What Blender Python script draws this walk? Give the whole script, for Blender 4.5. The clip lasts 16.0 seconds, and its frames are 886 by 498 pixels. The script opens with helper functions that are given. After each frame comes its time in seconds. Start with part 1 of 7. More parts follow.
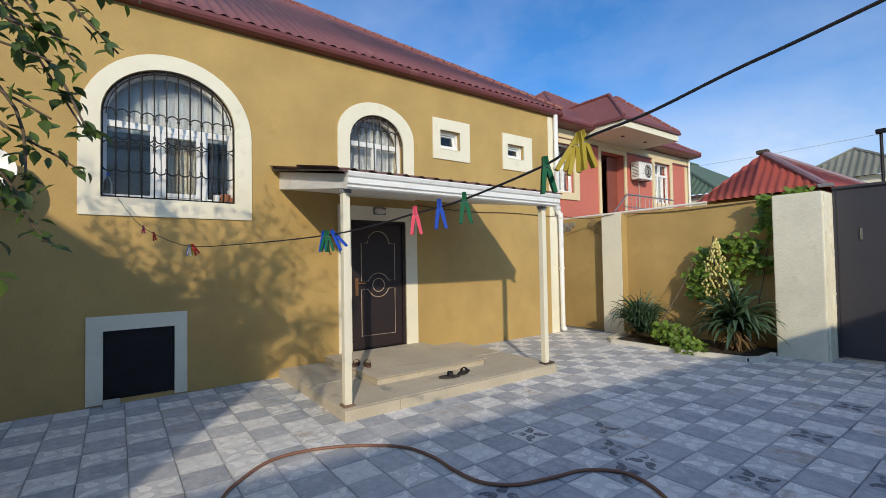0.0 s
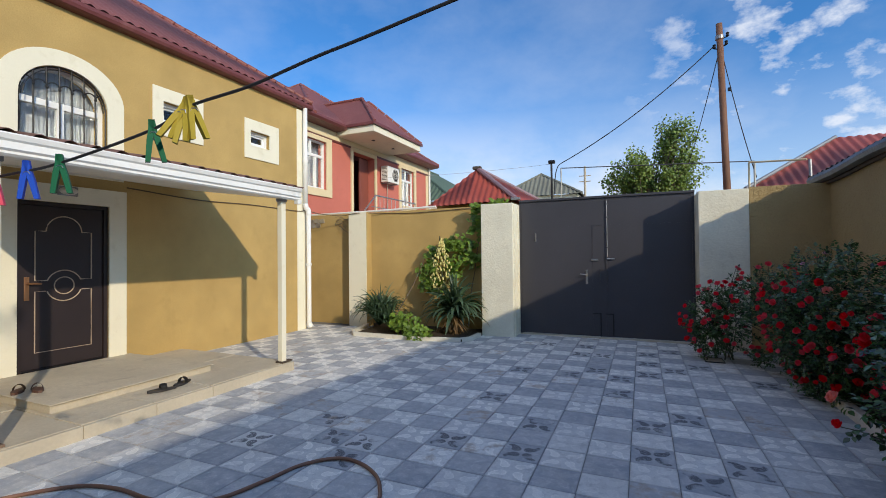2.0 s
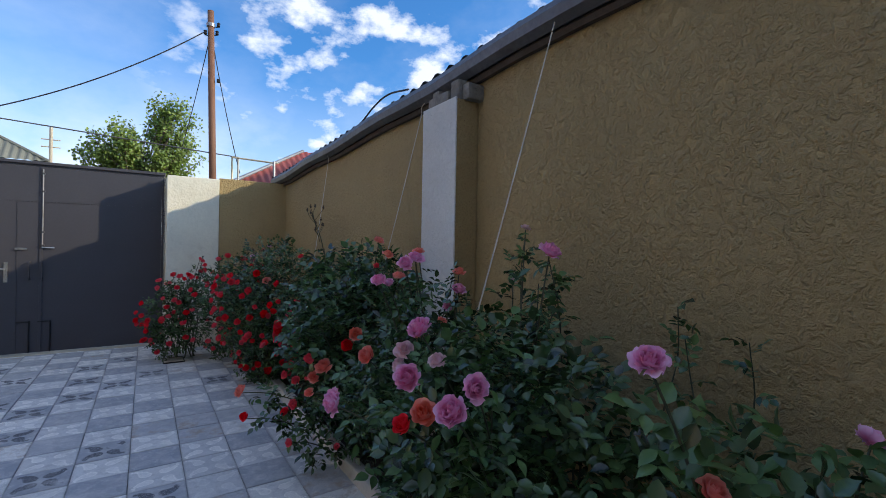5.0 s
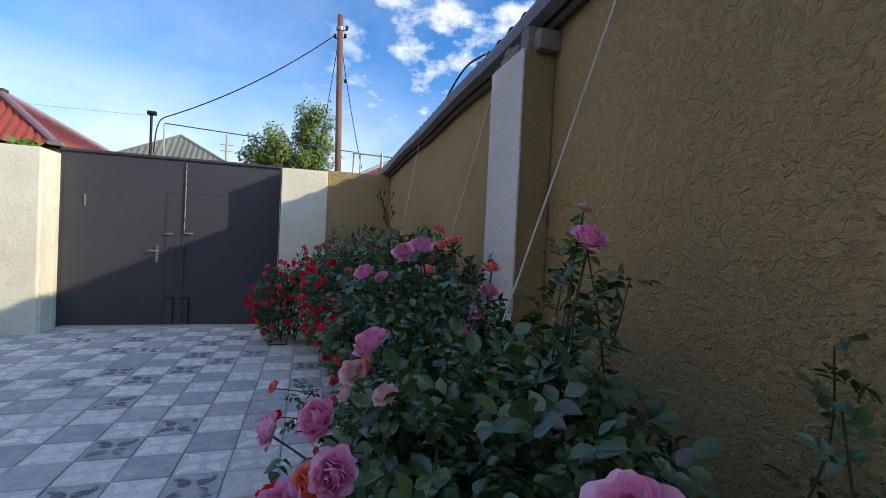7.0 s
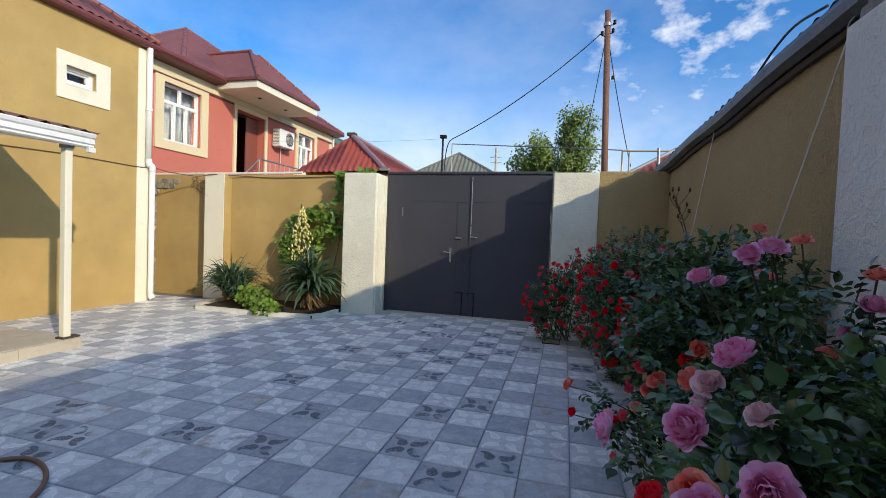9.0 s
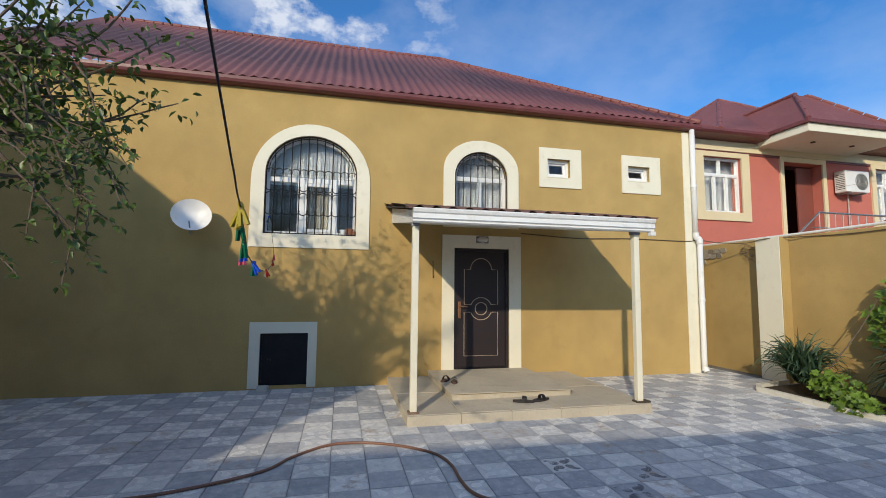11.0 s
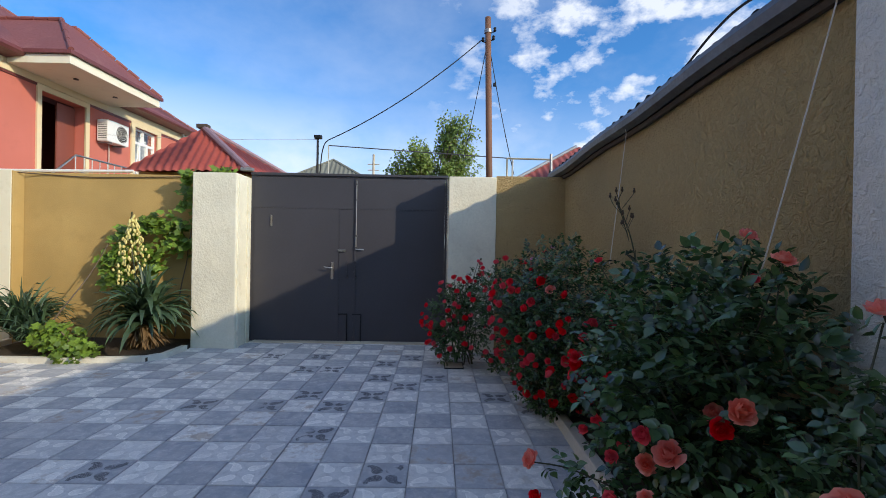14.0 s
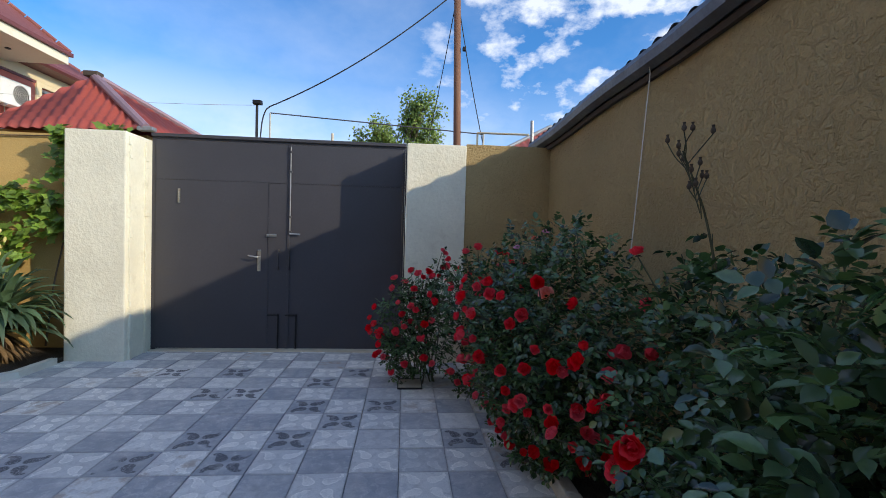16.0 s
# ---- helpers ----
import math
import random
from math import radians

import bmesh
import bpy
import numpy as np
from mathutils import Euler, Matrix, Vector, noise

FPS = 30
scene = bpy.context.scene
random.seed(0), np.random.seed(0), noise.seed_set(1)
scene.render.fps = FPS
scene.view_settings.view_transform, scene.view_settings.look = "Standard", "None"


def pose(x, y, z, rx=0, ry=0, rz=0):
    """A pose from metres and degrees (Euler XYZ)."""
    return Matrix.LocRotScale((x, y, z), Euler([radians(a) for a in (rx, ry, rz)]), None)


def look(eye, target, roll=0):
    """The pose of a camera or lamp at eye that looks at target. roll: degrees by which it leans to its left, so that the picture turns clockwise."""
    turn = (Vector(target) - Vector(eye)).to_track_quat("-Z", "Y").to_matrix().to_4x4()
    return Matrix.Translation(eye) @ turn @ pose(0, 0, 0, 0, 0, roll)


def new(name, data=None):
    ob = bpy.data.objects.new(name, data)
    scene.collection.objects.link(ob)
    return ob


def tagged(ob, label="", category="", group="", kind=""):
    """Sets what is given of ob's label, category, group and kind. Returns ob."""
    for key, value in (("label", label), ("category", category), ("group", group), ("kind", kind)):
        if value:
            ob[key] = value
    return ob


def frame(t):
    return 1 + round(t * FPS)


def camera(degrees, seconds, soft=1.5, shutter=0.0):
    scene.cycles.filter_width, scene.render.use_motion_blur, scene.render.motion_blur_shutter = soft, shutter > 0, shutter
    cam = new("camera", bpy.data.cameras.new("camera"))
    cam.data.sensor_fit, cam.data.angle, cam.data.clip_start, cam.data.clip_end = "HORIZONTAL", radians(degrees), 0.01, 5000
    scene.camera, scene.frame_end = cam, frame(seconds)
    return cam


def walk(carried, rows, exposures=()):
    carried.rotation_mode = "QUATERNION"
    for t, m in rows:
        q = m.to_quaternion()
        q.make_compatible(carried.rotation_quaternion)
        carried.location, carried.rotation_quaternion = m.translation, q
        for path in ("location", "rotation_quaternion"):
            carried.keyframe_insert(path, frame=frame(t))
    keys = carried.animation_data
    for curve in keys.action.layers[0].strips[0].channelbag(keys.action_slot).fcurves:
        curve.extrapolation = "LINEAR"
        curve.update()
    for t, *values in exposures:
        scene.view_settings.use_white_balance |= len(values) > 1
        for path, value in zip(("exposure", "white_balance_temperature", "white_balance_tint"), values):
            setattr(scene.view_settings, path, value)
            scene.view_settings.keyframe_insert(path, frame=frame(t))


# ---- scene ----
cam = camera(89.4, 16.0, soft=0.9)
PATH = [
    (0, (1.812, 0.088, 1.566), (0.196, 1.265, 1.622), -1.0),
    (0.5, (1.84, 0.095, 1.562), (0.39, 1.472, 1.596), -0.9),
    (1, (1.865, 0.138, 1.553), (0.631, 1.712, 1.585), -0.7),
    (1.5, (1.906, 0.207, 1.545), (0.932, 1.954, 1.571), -1.0),
    (2, (2.0, 0.279, 1.528), (1.188, 2.107, 1.559), -0.6),
    (2.5, (2.11, 0.463, 1.53), (1.495, 2.366, 1.565), -0.7),
    (3, (2.209, 0.557, 1.539), (2.019, 2.548, 1.573), -1.2),
    (3.5, (2.311, 0.672, 1.535), (2.739, 2.626, 1.532), -1.4),
    (4, (2.377, 0.785, 1.544), (3.208, 2.605, 1.535), -0.9),
    (4.5, (2.448, 0.825, 1.533), (3.447, 2.557, 1.519), 0.3),
    (4.7, (2.497, 0.84, 1.525), (3.538, 2.548, 1.52), 0.6),
    (5.75, (2.87, 0.98, 1.51), (4.074, 2.577, 1.498), 1.6),
    (6.8, (3.224, 1.138, 1.495), (4.055, 2.958, 1.481), 2.6),
    (7, (3.254, 1.155, 1.488), (3.831, 3.069, 1.459), 2.7),
    (7.5, (3.308, 1.148, 1.465), (3.313, 3.146, 1.392), 3.1),
    (8, (3.285, 1.138, 1.467), (2.961, 3.11, 1.385), 2.5),
    (8.5, (3.193, 1.141, 1.46), (2.711, 3.081, 1.382), 2.6),
    (9, (3.036, 1.131, 1.473), (2.513, 3.06, 1.408), 2.2),
    (9.5, (2.918, 1.124, 1.486), (2.107, 2.952, 1.438), 2.0),
    (10, (2.866, 1.125, 1.543), (1.435, 2.52, 1.607), 0.1),
    (10.2, (2.833, 1.123, 1.588), (1.192, 2.256, 1.74), 0.4),
    (11.35, (2.735, 1.13, 1.53), (0.772, 1.512, 1.680), 0.2),
    (12.5, (2.637, 1.2, 1.474), (0.941, 2.254, 1.582), -0.2),
    (13, (2.623, 1.403, 1.515), (1.352, 2.947, 1.576), -0.3),
    (13.5, (2.675, 1.674, 1.516), (2.094, 3.588, 1.537), -0.1),
    (14, (2.69, 2.019, 1.493), (2.711, 4.019, 1.487), 1.0),
    (14.5, (2.72, 2.326, 1.498), (3.094, 4.29, 1.464), 1.2),
    (15, (2.808, 2.647, 1.493), (3.099, 4.625, 1.454), 0.9),
    (15.5, (2.856, 2.943, 1.47), (3.08, 4.93, 1.431), 1.2),
    (16, (2.824, 3.292, 1.462), (2.996, 5.284, 1.407), 1.6),
]
EXPOSURES = [(0, 0.88), (2, 0.94), (3, 1.08), (4, 1.32), (7, 1.34), (8, 1.2), (9.5, 1.02), (10.2, 0.86), (12.5, 0.86), (13.5, 1.02), (14.5, 1.25), (16, 1.25)]
walk(cam, [(t, look(e, g, r)) for t, e, g, r in PATH], EXPOSURES)

# ---- light ----
SUN = Vector((1.0, -0.61, 0.492)).normalized()
world = bpy.data.worlds.new("sky")
scene.world = world
world.use_nodes = True


def build_sky(nt):
    nodes, links = nt.nodes, nt.links
    nodes.clear()
    out, bg = nodes.new("ShaderNodeOutputWorld"), nodes.new("ShaderNodeBackground")
    sky = nodes.new("ShaderNodeTexSky")
    sky.sky_type, sky.sun_disc = "NISHITA", False
    sky.sun_elevation, sky.sun_rotation = math.asin(SUN.z), math.atan2(SUN.x, SUN.y)
    sky.air_density, sky.dust_density, sky.ozone_density = 1.0, 1.2, 4.0
    co, mp = nodes.new("ShaderNodeTexCoord"), nodes.new("ShaderNodeMapping")
    mp.inputs["Scale"].default_value = (1.0, 1.0, 1.7)
    mp.inputs["Location"].default_value = (0.35, 0.1, 0.2)
    links.new(co.outputs["Generated"], mp.inputs["Vector"])

    def cloud(scale, detail, lo, hi):
        n, r = nodes.new("ShaderNodeTexNoise"), nodes.new("ShaderNodeMapRange")
        n.inputs["Scale"].default_value, n.inputs["Detail"].default_value = scale, detail
        n.inputs["Roughness"].default_value = 0.58
        r.inputs["From Min"].default_value, r.inputs["From Max"].default_value = lo, hi
        links.new(mp.outputs["Vector"], n.inputs["Vector"])
        links.new(n.outputs["Fac"], r.inputs["Value"])
        return r.outputs["Result"]

    puffs, veil = cloud(8.0, 9, 0.51, 0.63), cloud(2.2, 7, 0.40, 0.66)
    sep = nodes.new("ShaderNodeSeparateXYZ")
    links.new(co.outputs["Generated"], sep.inputs["Vector"])

    def ramp(lo, hi, a, b):
        r = nodes.new("ShaderNodeMapRange")
        for k, v in (("From Min", lo), ("From Max", hi), ("To Min", a), ("To Max", b)):
            r.inputs[k].default_value = v
        links.new(sep.outputs["Z"], r.inputs["Value"])
        return r.outputs["Result"]

    def calc(op, a, b):
        m = nodes.new("ShaderNodeMath")
        m.operation, m.use_clamp = op, op != "POWER"
        for i, v in enumerate((a, b)):
            if isinstance(v, float):
                m.inputs[i].default_value = v
            else:
                links.new(v, m.inputs[i])
        return m.outputs["Value"]

    def side(axis, lo, hi):
        r = nodes.new("ShaderNodeMapRange")
        r.interpolation_type = "SMOOTHSTEP"
        r.inputs["From Min"].default_value, r.inputs["From Max"].default_value = lo, hi
        links.new(sep.outputs[axis], r.inputs["Value"])
        return r.outputs["Result"]

    low = ramp(0.13, 0.34, 1.0, 0.0)
    # puffs in the east, plus added ones in the unseen south as fill light
    east_and_fill = calc("MAXIMUM", side("X", -0.12, 0.22), side("Y", 0.35, -0.1))
    bank = calc("MULTIPLY", low, calc("ADD", calc("MULTIPLY", veil, 0.8), 0.42))
    # veil thickened in the unseen south to brighten the yard's shade
    streaks_and_fill = calc("MULTIPLY", veil, calc("ADD", calc("MULTIPLY", side("Y", 0.3, -0.3), 0.45), 0.2))
    amount = calc("MAXIMUM", calc("MULTIPLY", puffs, calc("ADD", calc("MULTIPLY", east_and_fill, 0.78), 0.05)), streaks_and_fill)
    amount = calc("MAXIMUM", amount, calc("MULTIPLY", bank, 0.9))
    mix = nodes.new("ShaderNodeMix")
    mix.data_type = "RGBA"
    tint = nodes.new("ShaderNodeMix")
    tint.data_type, tint.blend_type = "RGBA", "MULTIPLY"
    tint.inputs["Factor"].default_value = 1.0
    tint.inputs["B"].default_value = SKY_TINT
    links.new(sky.outputs["Color"], tint.inputs["A"])
    links.new(amount, mix.inputs["Factor"])
    links.new(tint.outputs["Result"], mix.inputs["A"])
    mix.inputs["B"].default_value = CLOUD
    links.new(mix.outputs["Result"], bg.inputs["Color"])
    bg.inputs["Strength"].default_value = 0.15
    links.new(bg.outputs["Background"], out.inputs["Surface"])


SKY_TINT = (0.24, 0.49, 0.67, 1)
CLOUD = (3.05, 3.2, 3.5, 1)
build_sky(world.node_tree)
lamp = bpy.data.lights.new("sun", "SUN")
lamp.energy, lamp.angle, lamp.color = 1.65, radians(0.8), (1.0, 0.85, 0.62)
new("sun", lamp).matrix_world = look((0, 0, 0), -SUN)


# ---- materials ----
def shader(name):
    m = bpy.data.materials.new(name)
    m.use_nodes = True
    nt = m.node_tree
    return m, nt, nt.nodes["Principled BSDF"]


def node(nt, kind, **values):
    n = nt.nodes.new("ShaderNode" + kind)
    for key, v in values.items():
        n.inputs[key.replace("_", " ")].default_value = v
    return n


def noise_out(nt, vec, scale, detail=4.0, rough=0.55):
    n = node(nt, "TexNoise", Scale=scale, Detail=detail, Roughness=rough)
    nt.links.new(vec, n.inputs["Vector"])
    return n.outputs["Fac"]


def span(nt, value, lo, hi, a=0.0, b=1.0):
    n = node(nt, "MapRange", From_Min=lo, From_Max=hi, To_Min=a, To_Max=b)
    nt.links.new(value, n.inputs["Value"])
    return n.outputs["Result"]


def blend(nt, fac, a, b, mode="MIX"):
    n = nt.nodes.new("ShaderNodeMix")
    n.data_type, n.blend_type = "RGBA", mode
    for sock, v in ((n.inputs["Factor"], fac), (n.inputs["A"], a), (n.inputs["B"], b)):
        if isinstance(v, (int, float)):
            sock.default_value = v
        elif isinstance(v, tuple):
            sock.default_value = (*v[:3], 1)
        else:
            nt.links.new(v, sock)
    return n.outputs["Result"]


def maths(nt, op, a, b=0.0):
    n = nt.nodes.new("ShaderNodeMath")
    n.operation = op
    for i, v in enumerate((a, b)):
        if isinstance(v, (int, float)):
            n.inputs[i].default_value = v
        else:
            nt.links.new(v, n.inputs[i])
    return n.outputs["Value"]


def bumped(nt, bsdf, height, strength, distance):
    b = node(nt, "Bump", Strength=strength, Distance=distance)
    nt.links.new(height, b.inputs["Height"])
    nt.links.new(b.outputs["Normal"], bsdf.inputs["Normal"])


def scaled(c, k):
    return tuple(min(v * k, 1.0) for v in c[:3])


def mat(name, col, rough=0.8, metal=0.0, var=0.18, big=1.3, fine=45.0, bump=0.25, depth=0.004, dirt=None, shift=0.0, spec=0.5):
    """A surface with variation at two scales, fine relief and, with dirt, stains of that colour."""
    m, nt, bsdf = shader(name)
    co = nt.nodes.new("ShaderNodeTexCoord").outputs["Object"]
    a, b = noise_out(nt, co, big, 5), noise_out(nt, co, fine, 4)
    c = blend(nt, span(nt, a, 0.3, 0.7), scaled(col, 1 - var), scaled(col, 1 + var))
    c = blend(nt, span(nt, b, 0.3, 0.7, 0.0, 0.5), c, scaled(col, 1 - 1.3 * var))
    if dirt:
        c = blend(nt, span(nt, noise_out(nt, co, big * 2.3, 8, 0.65), 0.56, 0.74, 0.0, 0.7), c, dirt)
    if shift:
        r = nt.nodes.new("ShaderNodeObjectInfo").outputs["Random"]
        h = node(nt, "HueSaturation")
        nt.links.new(span(nt, r, 0, 1, 0.5 - shift * 0.1, 0.5 + shift * 0.1), h.inputs["Hue"])
        nt.links.new(span(nt, r, 0, 1, 1 - shift, 1 + shift), h.inputs["Value"])
        nt.links.new(c, h.inputs["Color"])
        c = h.outputs["Color"]
    nt.links.new(c, bsdf.inputs["Base Color"])
    nt.links.new(span(nt, b, 0.2, 0.8, max(rough - 0.08, 0.03), min(rough + 0.08, 1)), bsdf.inputs["Roughness"])
    bsdf.inputs["Metallic"].default_value = metal
    bsdf.inputs["Specular IOR Level"].default_value = spec
    if bump:
        bumped(nt, bsdf, b, bump, depth)
    return m


def stucco(name, col, flake, bump, depth, dirt):
    """Trowelled plaster: patches with raised lips over a fine grain."""
    m, nt, bsdf = shader(name)
    co = nt.nodes.new("ShaderNodeTexCoord").outputs["Object"]
    warp = node(nt, "TexNoise", Scale=flake * 0.8, Detail=3.0)
    nt.links.new(co, warp.inputs["Vector"])
    add = nt.nodes.new("ShaderNodeVectorMath")
    add.operation = "MULTIPLY_ADD"
    add.inputs[1].default_value = (0.12, 0.12, 0.12)
    nt.links.new(warp.outputs["Color"], add.inputs[0])
    nt.links.new(co, add.inputs[2])
    lips = span(nt, noise_out(nt, add.outputs["Vector"], flake, 4, 0.6), 0.44, 0.62)
    grain = noise_out(nt, co, flake * 9, 5, 0.6)
    drag = noise_out(nt, add.outputs["Vector"], flake * 2.6, 4, 0.6)
    height = maths(nt, "ADD", maths(nt, "MULTIPLY", lips, 0.6), maths(nt, "ADD", maths(nt, "MULTIPLY", grain, 0.22), maths(nt, "MULTIPLY", drag, 0.55)))
    tone = noise_out(nt, co, 0.7, 6, 0.6)
    c = blend(nt, span(nt, tone, 0.3, 0.7), scaled(col, 0.86), scaled(col, 1.13))
    c = blend(nt, span(nt, drag, 0.35, 0.7, 0, 0.35), c, scaled(col, 0.7))
    c = blend(nt, span(nt, noise_out(nt, co, 1.9, 8, 0.7), 0.58, 0.78, 0, 0.5), c, dirt)
    nt.links.new(c, bsdf.inputs["Base Color"])
    bsdf.inputs["Roughness"].default_value = 0.88
    bsdf.inputs["Specular IOR Level"].default_value = 0.3
    bumped(nt, bsdf, height, bump, depth)
    return m


def paving(name, by_island):
    """Printed concrete tiles: two tones, worn comma motifs, a few dark prints, blotches."""
    m, nt, bsdf = shader(name)
    L = nt.links.new
    uv = nt.nodes.new("ShaderNodeUVMap")
    uv.uv_map = "tile"
    tone = nt.nodes.new("ShaderNodeAttribute")
    tone.attribute_name, tone.attribute_type = "tone", "GEOMETRY" if by_island else "OBJECT"
    if by_island:
        rnd = nt.nodes.new("ShaderNodeNewGeometry").outputs["Random Per Island"]
    else:
        rnd = nt.nodes.new("ShaderNodeObjectInfo").outputs["Random"]
    wn = nt.nodes.new("ShaderNodeTexWhiteNoise")
    wn.noise_dimensions = "1D"
    L(rnd, wn.inputs["W"])
    sp = nt.nodes.new("ShaderNodeSeparateColor")
    L(wn.outputs["Color"], sp.inputs["Color"])
    r1, r2 = sp.outputs[0], sp.outputs[1]
    sx = nt.nodes.new("ShaderNodeSeparateXYZ")
    L(uv.outputs["UV"], sx.inputs["Vector"])
    cmb = nt.nodes.new("ShaderNodeCombineXYZ")
    L(sx.outputs["X"], cmb.inputs["X"])
    L(sx.outputs["Y"], cmb.inputs["Y"])
    L(maths(nt, "MULTIPLY", rnd, 40.0), cmb.inputs["Z"])
    wob = noise_out(nt, cmb.outputs["Vector"], 5.0, 4, 0.6)
    off = maths(nt, "MULTIPLY", maths(nt, "SUBTRACT", wob, 0.5), 0.28)
    # four comma shapes turning round the middle of a tile
    ux, uy = maths(nt, "SUBTRACT", sx.outputs["X"], 0.5), maths(nt, "SUBTRACT", sx.outputs["Y"], 0.5)
    same = maths(nt, "GREATER_THAN", maths(nt, "MULTIPLY", ux, uy), 0.0)
    ax, ay = maths(nt, "ABSOLUTE", ux), maths(nt, "ABSOLUTE", uy)
    dif = maths(nt, "MULTIPLY", maths(nt, "SUBTRACT", ax, ay), same)
    qx, qy = maths(nt, "ADD", ay, dif), maths(nt, "SUBTRACT", ax, dif)

    def comma(k):
        def blob(x0, y0, r0):
            ex, ey = maths(nt, "SUBTRACT", qx, x0 * k), maths(nt, "SUBTRACT", qy, y0 * k)
            return maths(nt, "SUBTRACT", maths(nt, "SQRT", maths(nt, "ADD", maths(nt, "MULTIPLY", ex, ex), maths(nt, "MULTIPLY", ey, ey))), r0 * k)

        s_ = blob(0.17, 0.20, 0.112)
        for x0, y0, r0 in ((0.265, 0.235, 0.088), (0.345, 0.29, 0.056), (0.40, 0.36, 0.034), (0.40, 0.43, 0.018)):
            s_ = maths(nt, "MINIMUM", s_, blob(x0, y0, r0))
        return maths(nt, "ADD", s_, maths(nt, "MULTIPLY", maths(nt, "SUBTRACT", wob, 0.5), 0.04))

    sd, sp_ = comma(1.0), maths(nt, "SUBTRACT", comma(0.84), 0.030)
    stamp = span(nt, sp_, 0.012, -0.008)
    disc = span(nt, sd, 0.010, -0.006)
    rim_ = span(nt, maths(nt, "ABSOLUTE", maths(nt, "ADD", sd, 0.008)), 0.022, 0.010)
    inner = span(nt, maths(nt, "ABSOLUTE", maths(nt, "ADD", sd, 0.05)), 0.016, 0.006, 0.0, 0.7)
    worn = span(nt, noise_out(nt, cmb.outputs["Vector"], 3.4, 5, 0.7), 0.33, 0.50)
    ring = maths(nt, "MULTIPLY", maths(nt, "MAXIMUM", maths(nt, "MAXIMUM", rim_, inner), maths(nt, "MULTIPLY", disc, 0.66)), worn)
    blot = noise_out(nt, cmb.outputs["Vector"], 2.2, 6, 0.65)
    grain = noise_out(nt, cmb.outputs["Vector"], 38.0, 4, 0.6)
    light, dark = (0.78, 0.785, 0.78), (0.33, 0.36, 0.42)
    tn = maths(nt, "ADD", tone.outputs["Fac"], maths(nt, "MULTIPLY", maths(nt, "SUBTRACT", r1, 0.5), 0.55))
    c = blend(nt, span(nt, tn, 0.0, 1.0), dark, light)
    c = blend(nt, span(nt, blot, 0.40, 0.66, 0.0, 0.55), c, (0.66, 0.655, 0.65))
    smear = noise_out(nt, cmb.outputs["Vector"], 5.5, 8, 0.72)
    c = blend(nt, span(nt, smear, 0.50, 0.64, 0.0, 0.42), c, (0.36, 0.365, 0.39))
    c = blend(nt, span(nt, smear, 0.46, 0.34, 0.0, 0.4), c, (0.82, 0.81, 0.78))
    ink = nt.nodes.new("ShaderNodeAttribute")
    ink.attribute_name, ink.attribute_type = "ink", tone.attribute_type
    inked = ink.outputs["Fac"]
    ring = maths(nt, "MULTIPLY", ring, maths(nt, "SUBTRACT", 1.0, inked))
    c = blend(nt, maths(nt, "MULTIPLY", maths(nt, "MULTIPLY", ring, span(nt, tn, 0.25, 0.7, 0.12, 1.0)), span(nt, r2, 0.05, 0.5, 0.35, 1.0)), c, (0.97, 0.955, 0.92))
    prints = maths(nt, "MULTIPLY", maths(nt, "MULTIPLY", stamp, span(nt, grain, 0.30, 0.52)), inked)
    part_tile = span(nt, noise_out(nt, cmb.outputs["Vector"], 1.6, 1), 0.34, 0.42)
    c = blend(nt, maths(nt, "MULTIPLY", maths(nt, "MULTIPLY", prints, part_tile), 0.95), c, (0.05, 0.055, 0.075))
    pos = nt.nodes.new("ShaderNodeNewGeometry").outputs["Position"]
    c = blend(nt, span(nt, noise_out(nt, pos, 0.9, 7, 0.65), 0.5, 0.72, 0.0, 0.34), c, (0.27, 0.28, 0.30))
    c = blend(nt, span(nt, noise_out(nt, pos, 4.5, 6, 0.7), 0.55, 0.72, 0.0, 0.5), c, (0.72, 0.71, 0.69))
    rust = maths(nt, "MULTIPLY", span(nt, blot, 0.5, 0.62), span(nt, r1, 0.9, 0.93))
    c = blend(nt, maths(nt, "MULTIPLY", rust, 0.6), c, (0.36, 0.26, 0.18))
    c = blend(nt, span(nt, grain, 0.4, 0.75, 0.0, 0.25), c, (0.28, 0.285, 0.29))
    edge = maths(nt, "MAXIMUM", maths(nt, "ABSOLUTE", maths(nt, "SUBTRACT", sx.outputs["X"], 0.5)), maths(nt, "ABSOLUTE", maths(nt, "SUBTRACT", sx.outputs["Y"], 0.5)))
    c = blend(nt, maths(nt, "MULTIPLY", span(nt, maths(nt, "ADD", edge, maths(nt, "MULTIPLY", off, 0.25)), 0.45, 0.5), 0.35), c, (0.22, 0.22, 0.225))
    L(c, bsdf.inputs["Base Color"])
    L(span(nt, blot, 0.3, 0.7, 0.62, 0.85), bsdf.inputs["Roughness"])
    bumped(nt, bsdf, maths(nt, "ADD", maths(nt, "MULTIPLY", grain, 0.6), maths(nt, "MULTIPLY", ring, 0.5)), 0.35, 0.003)
    return m


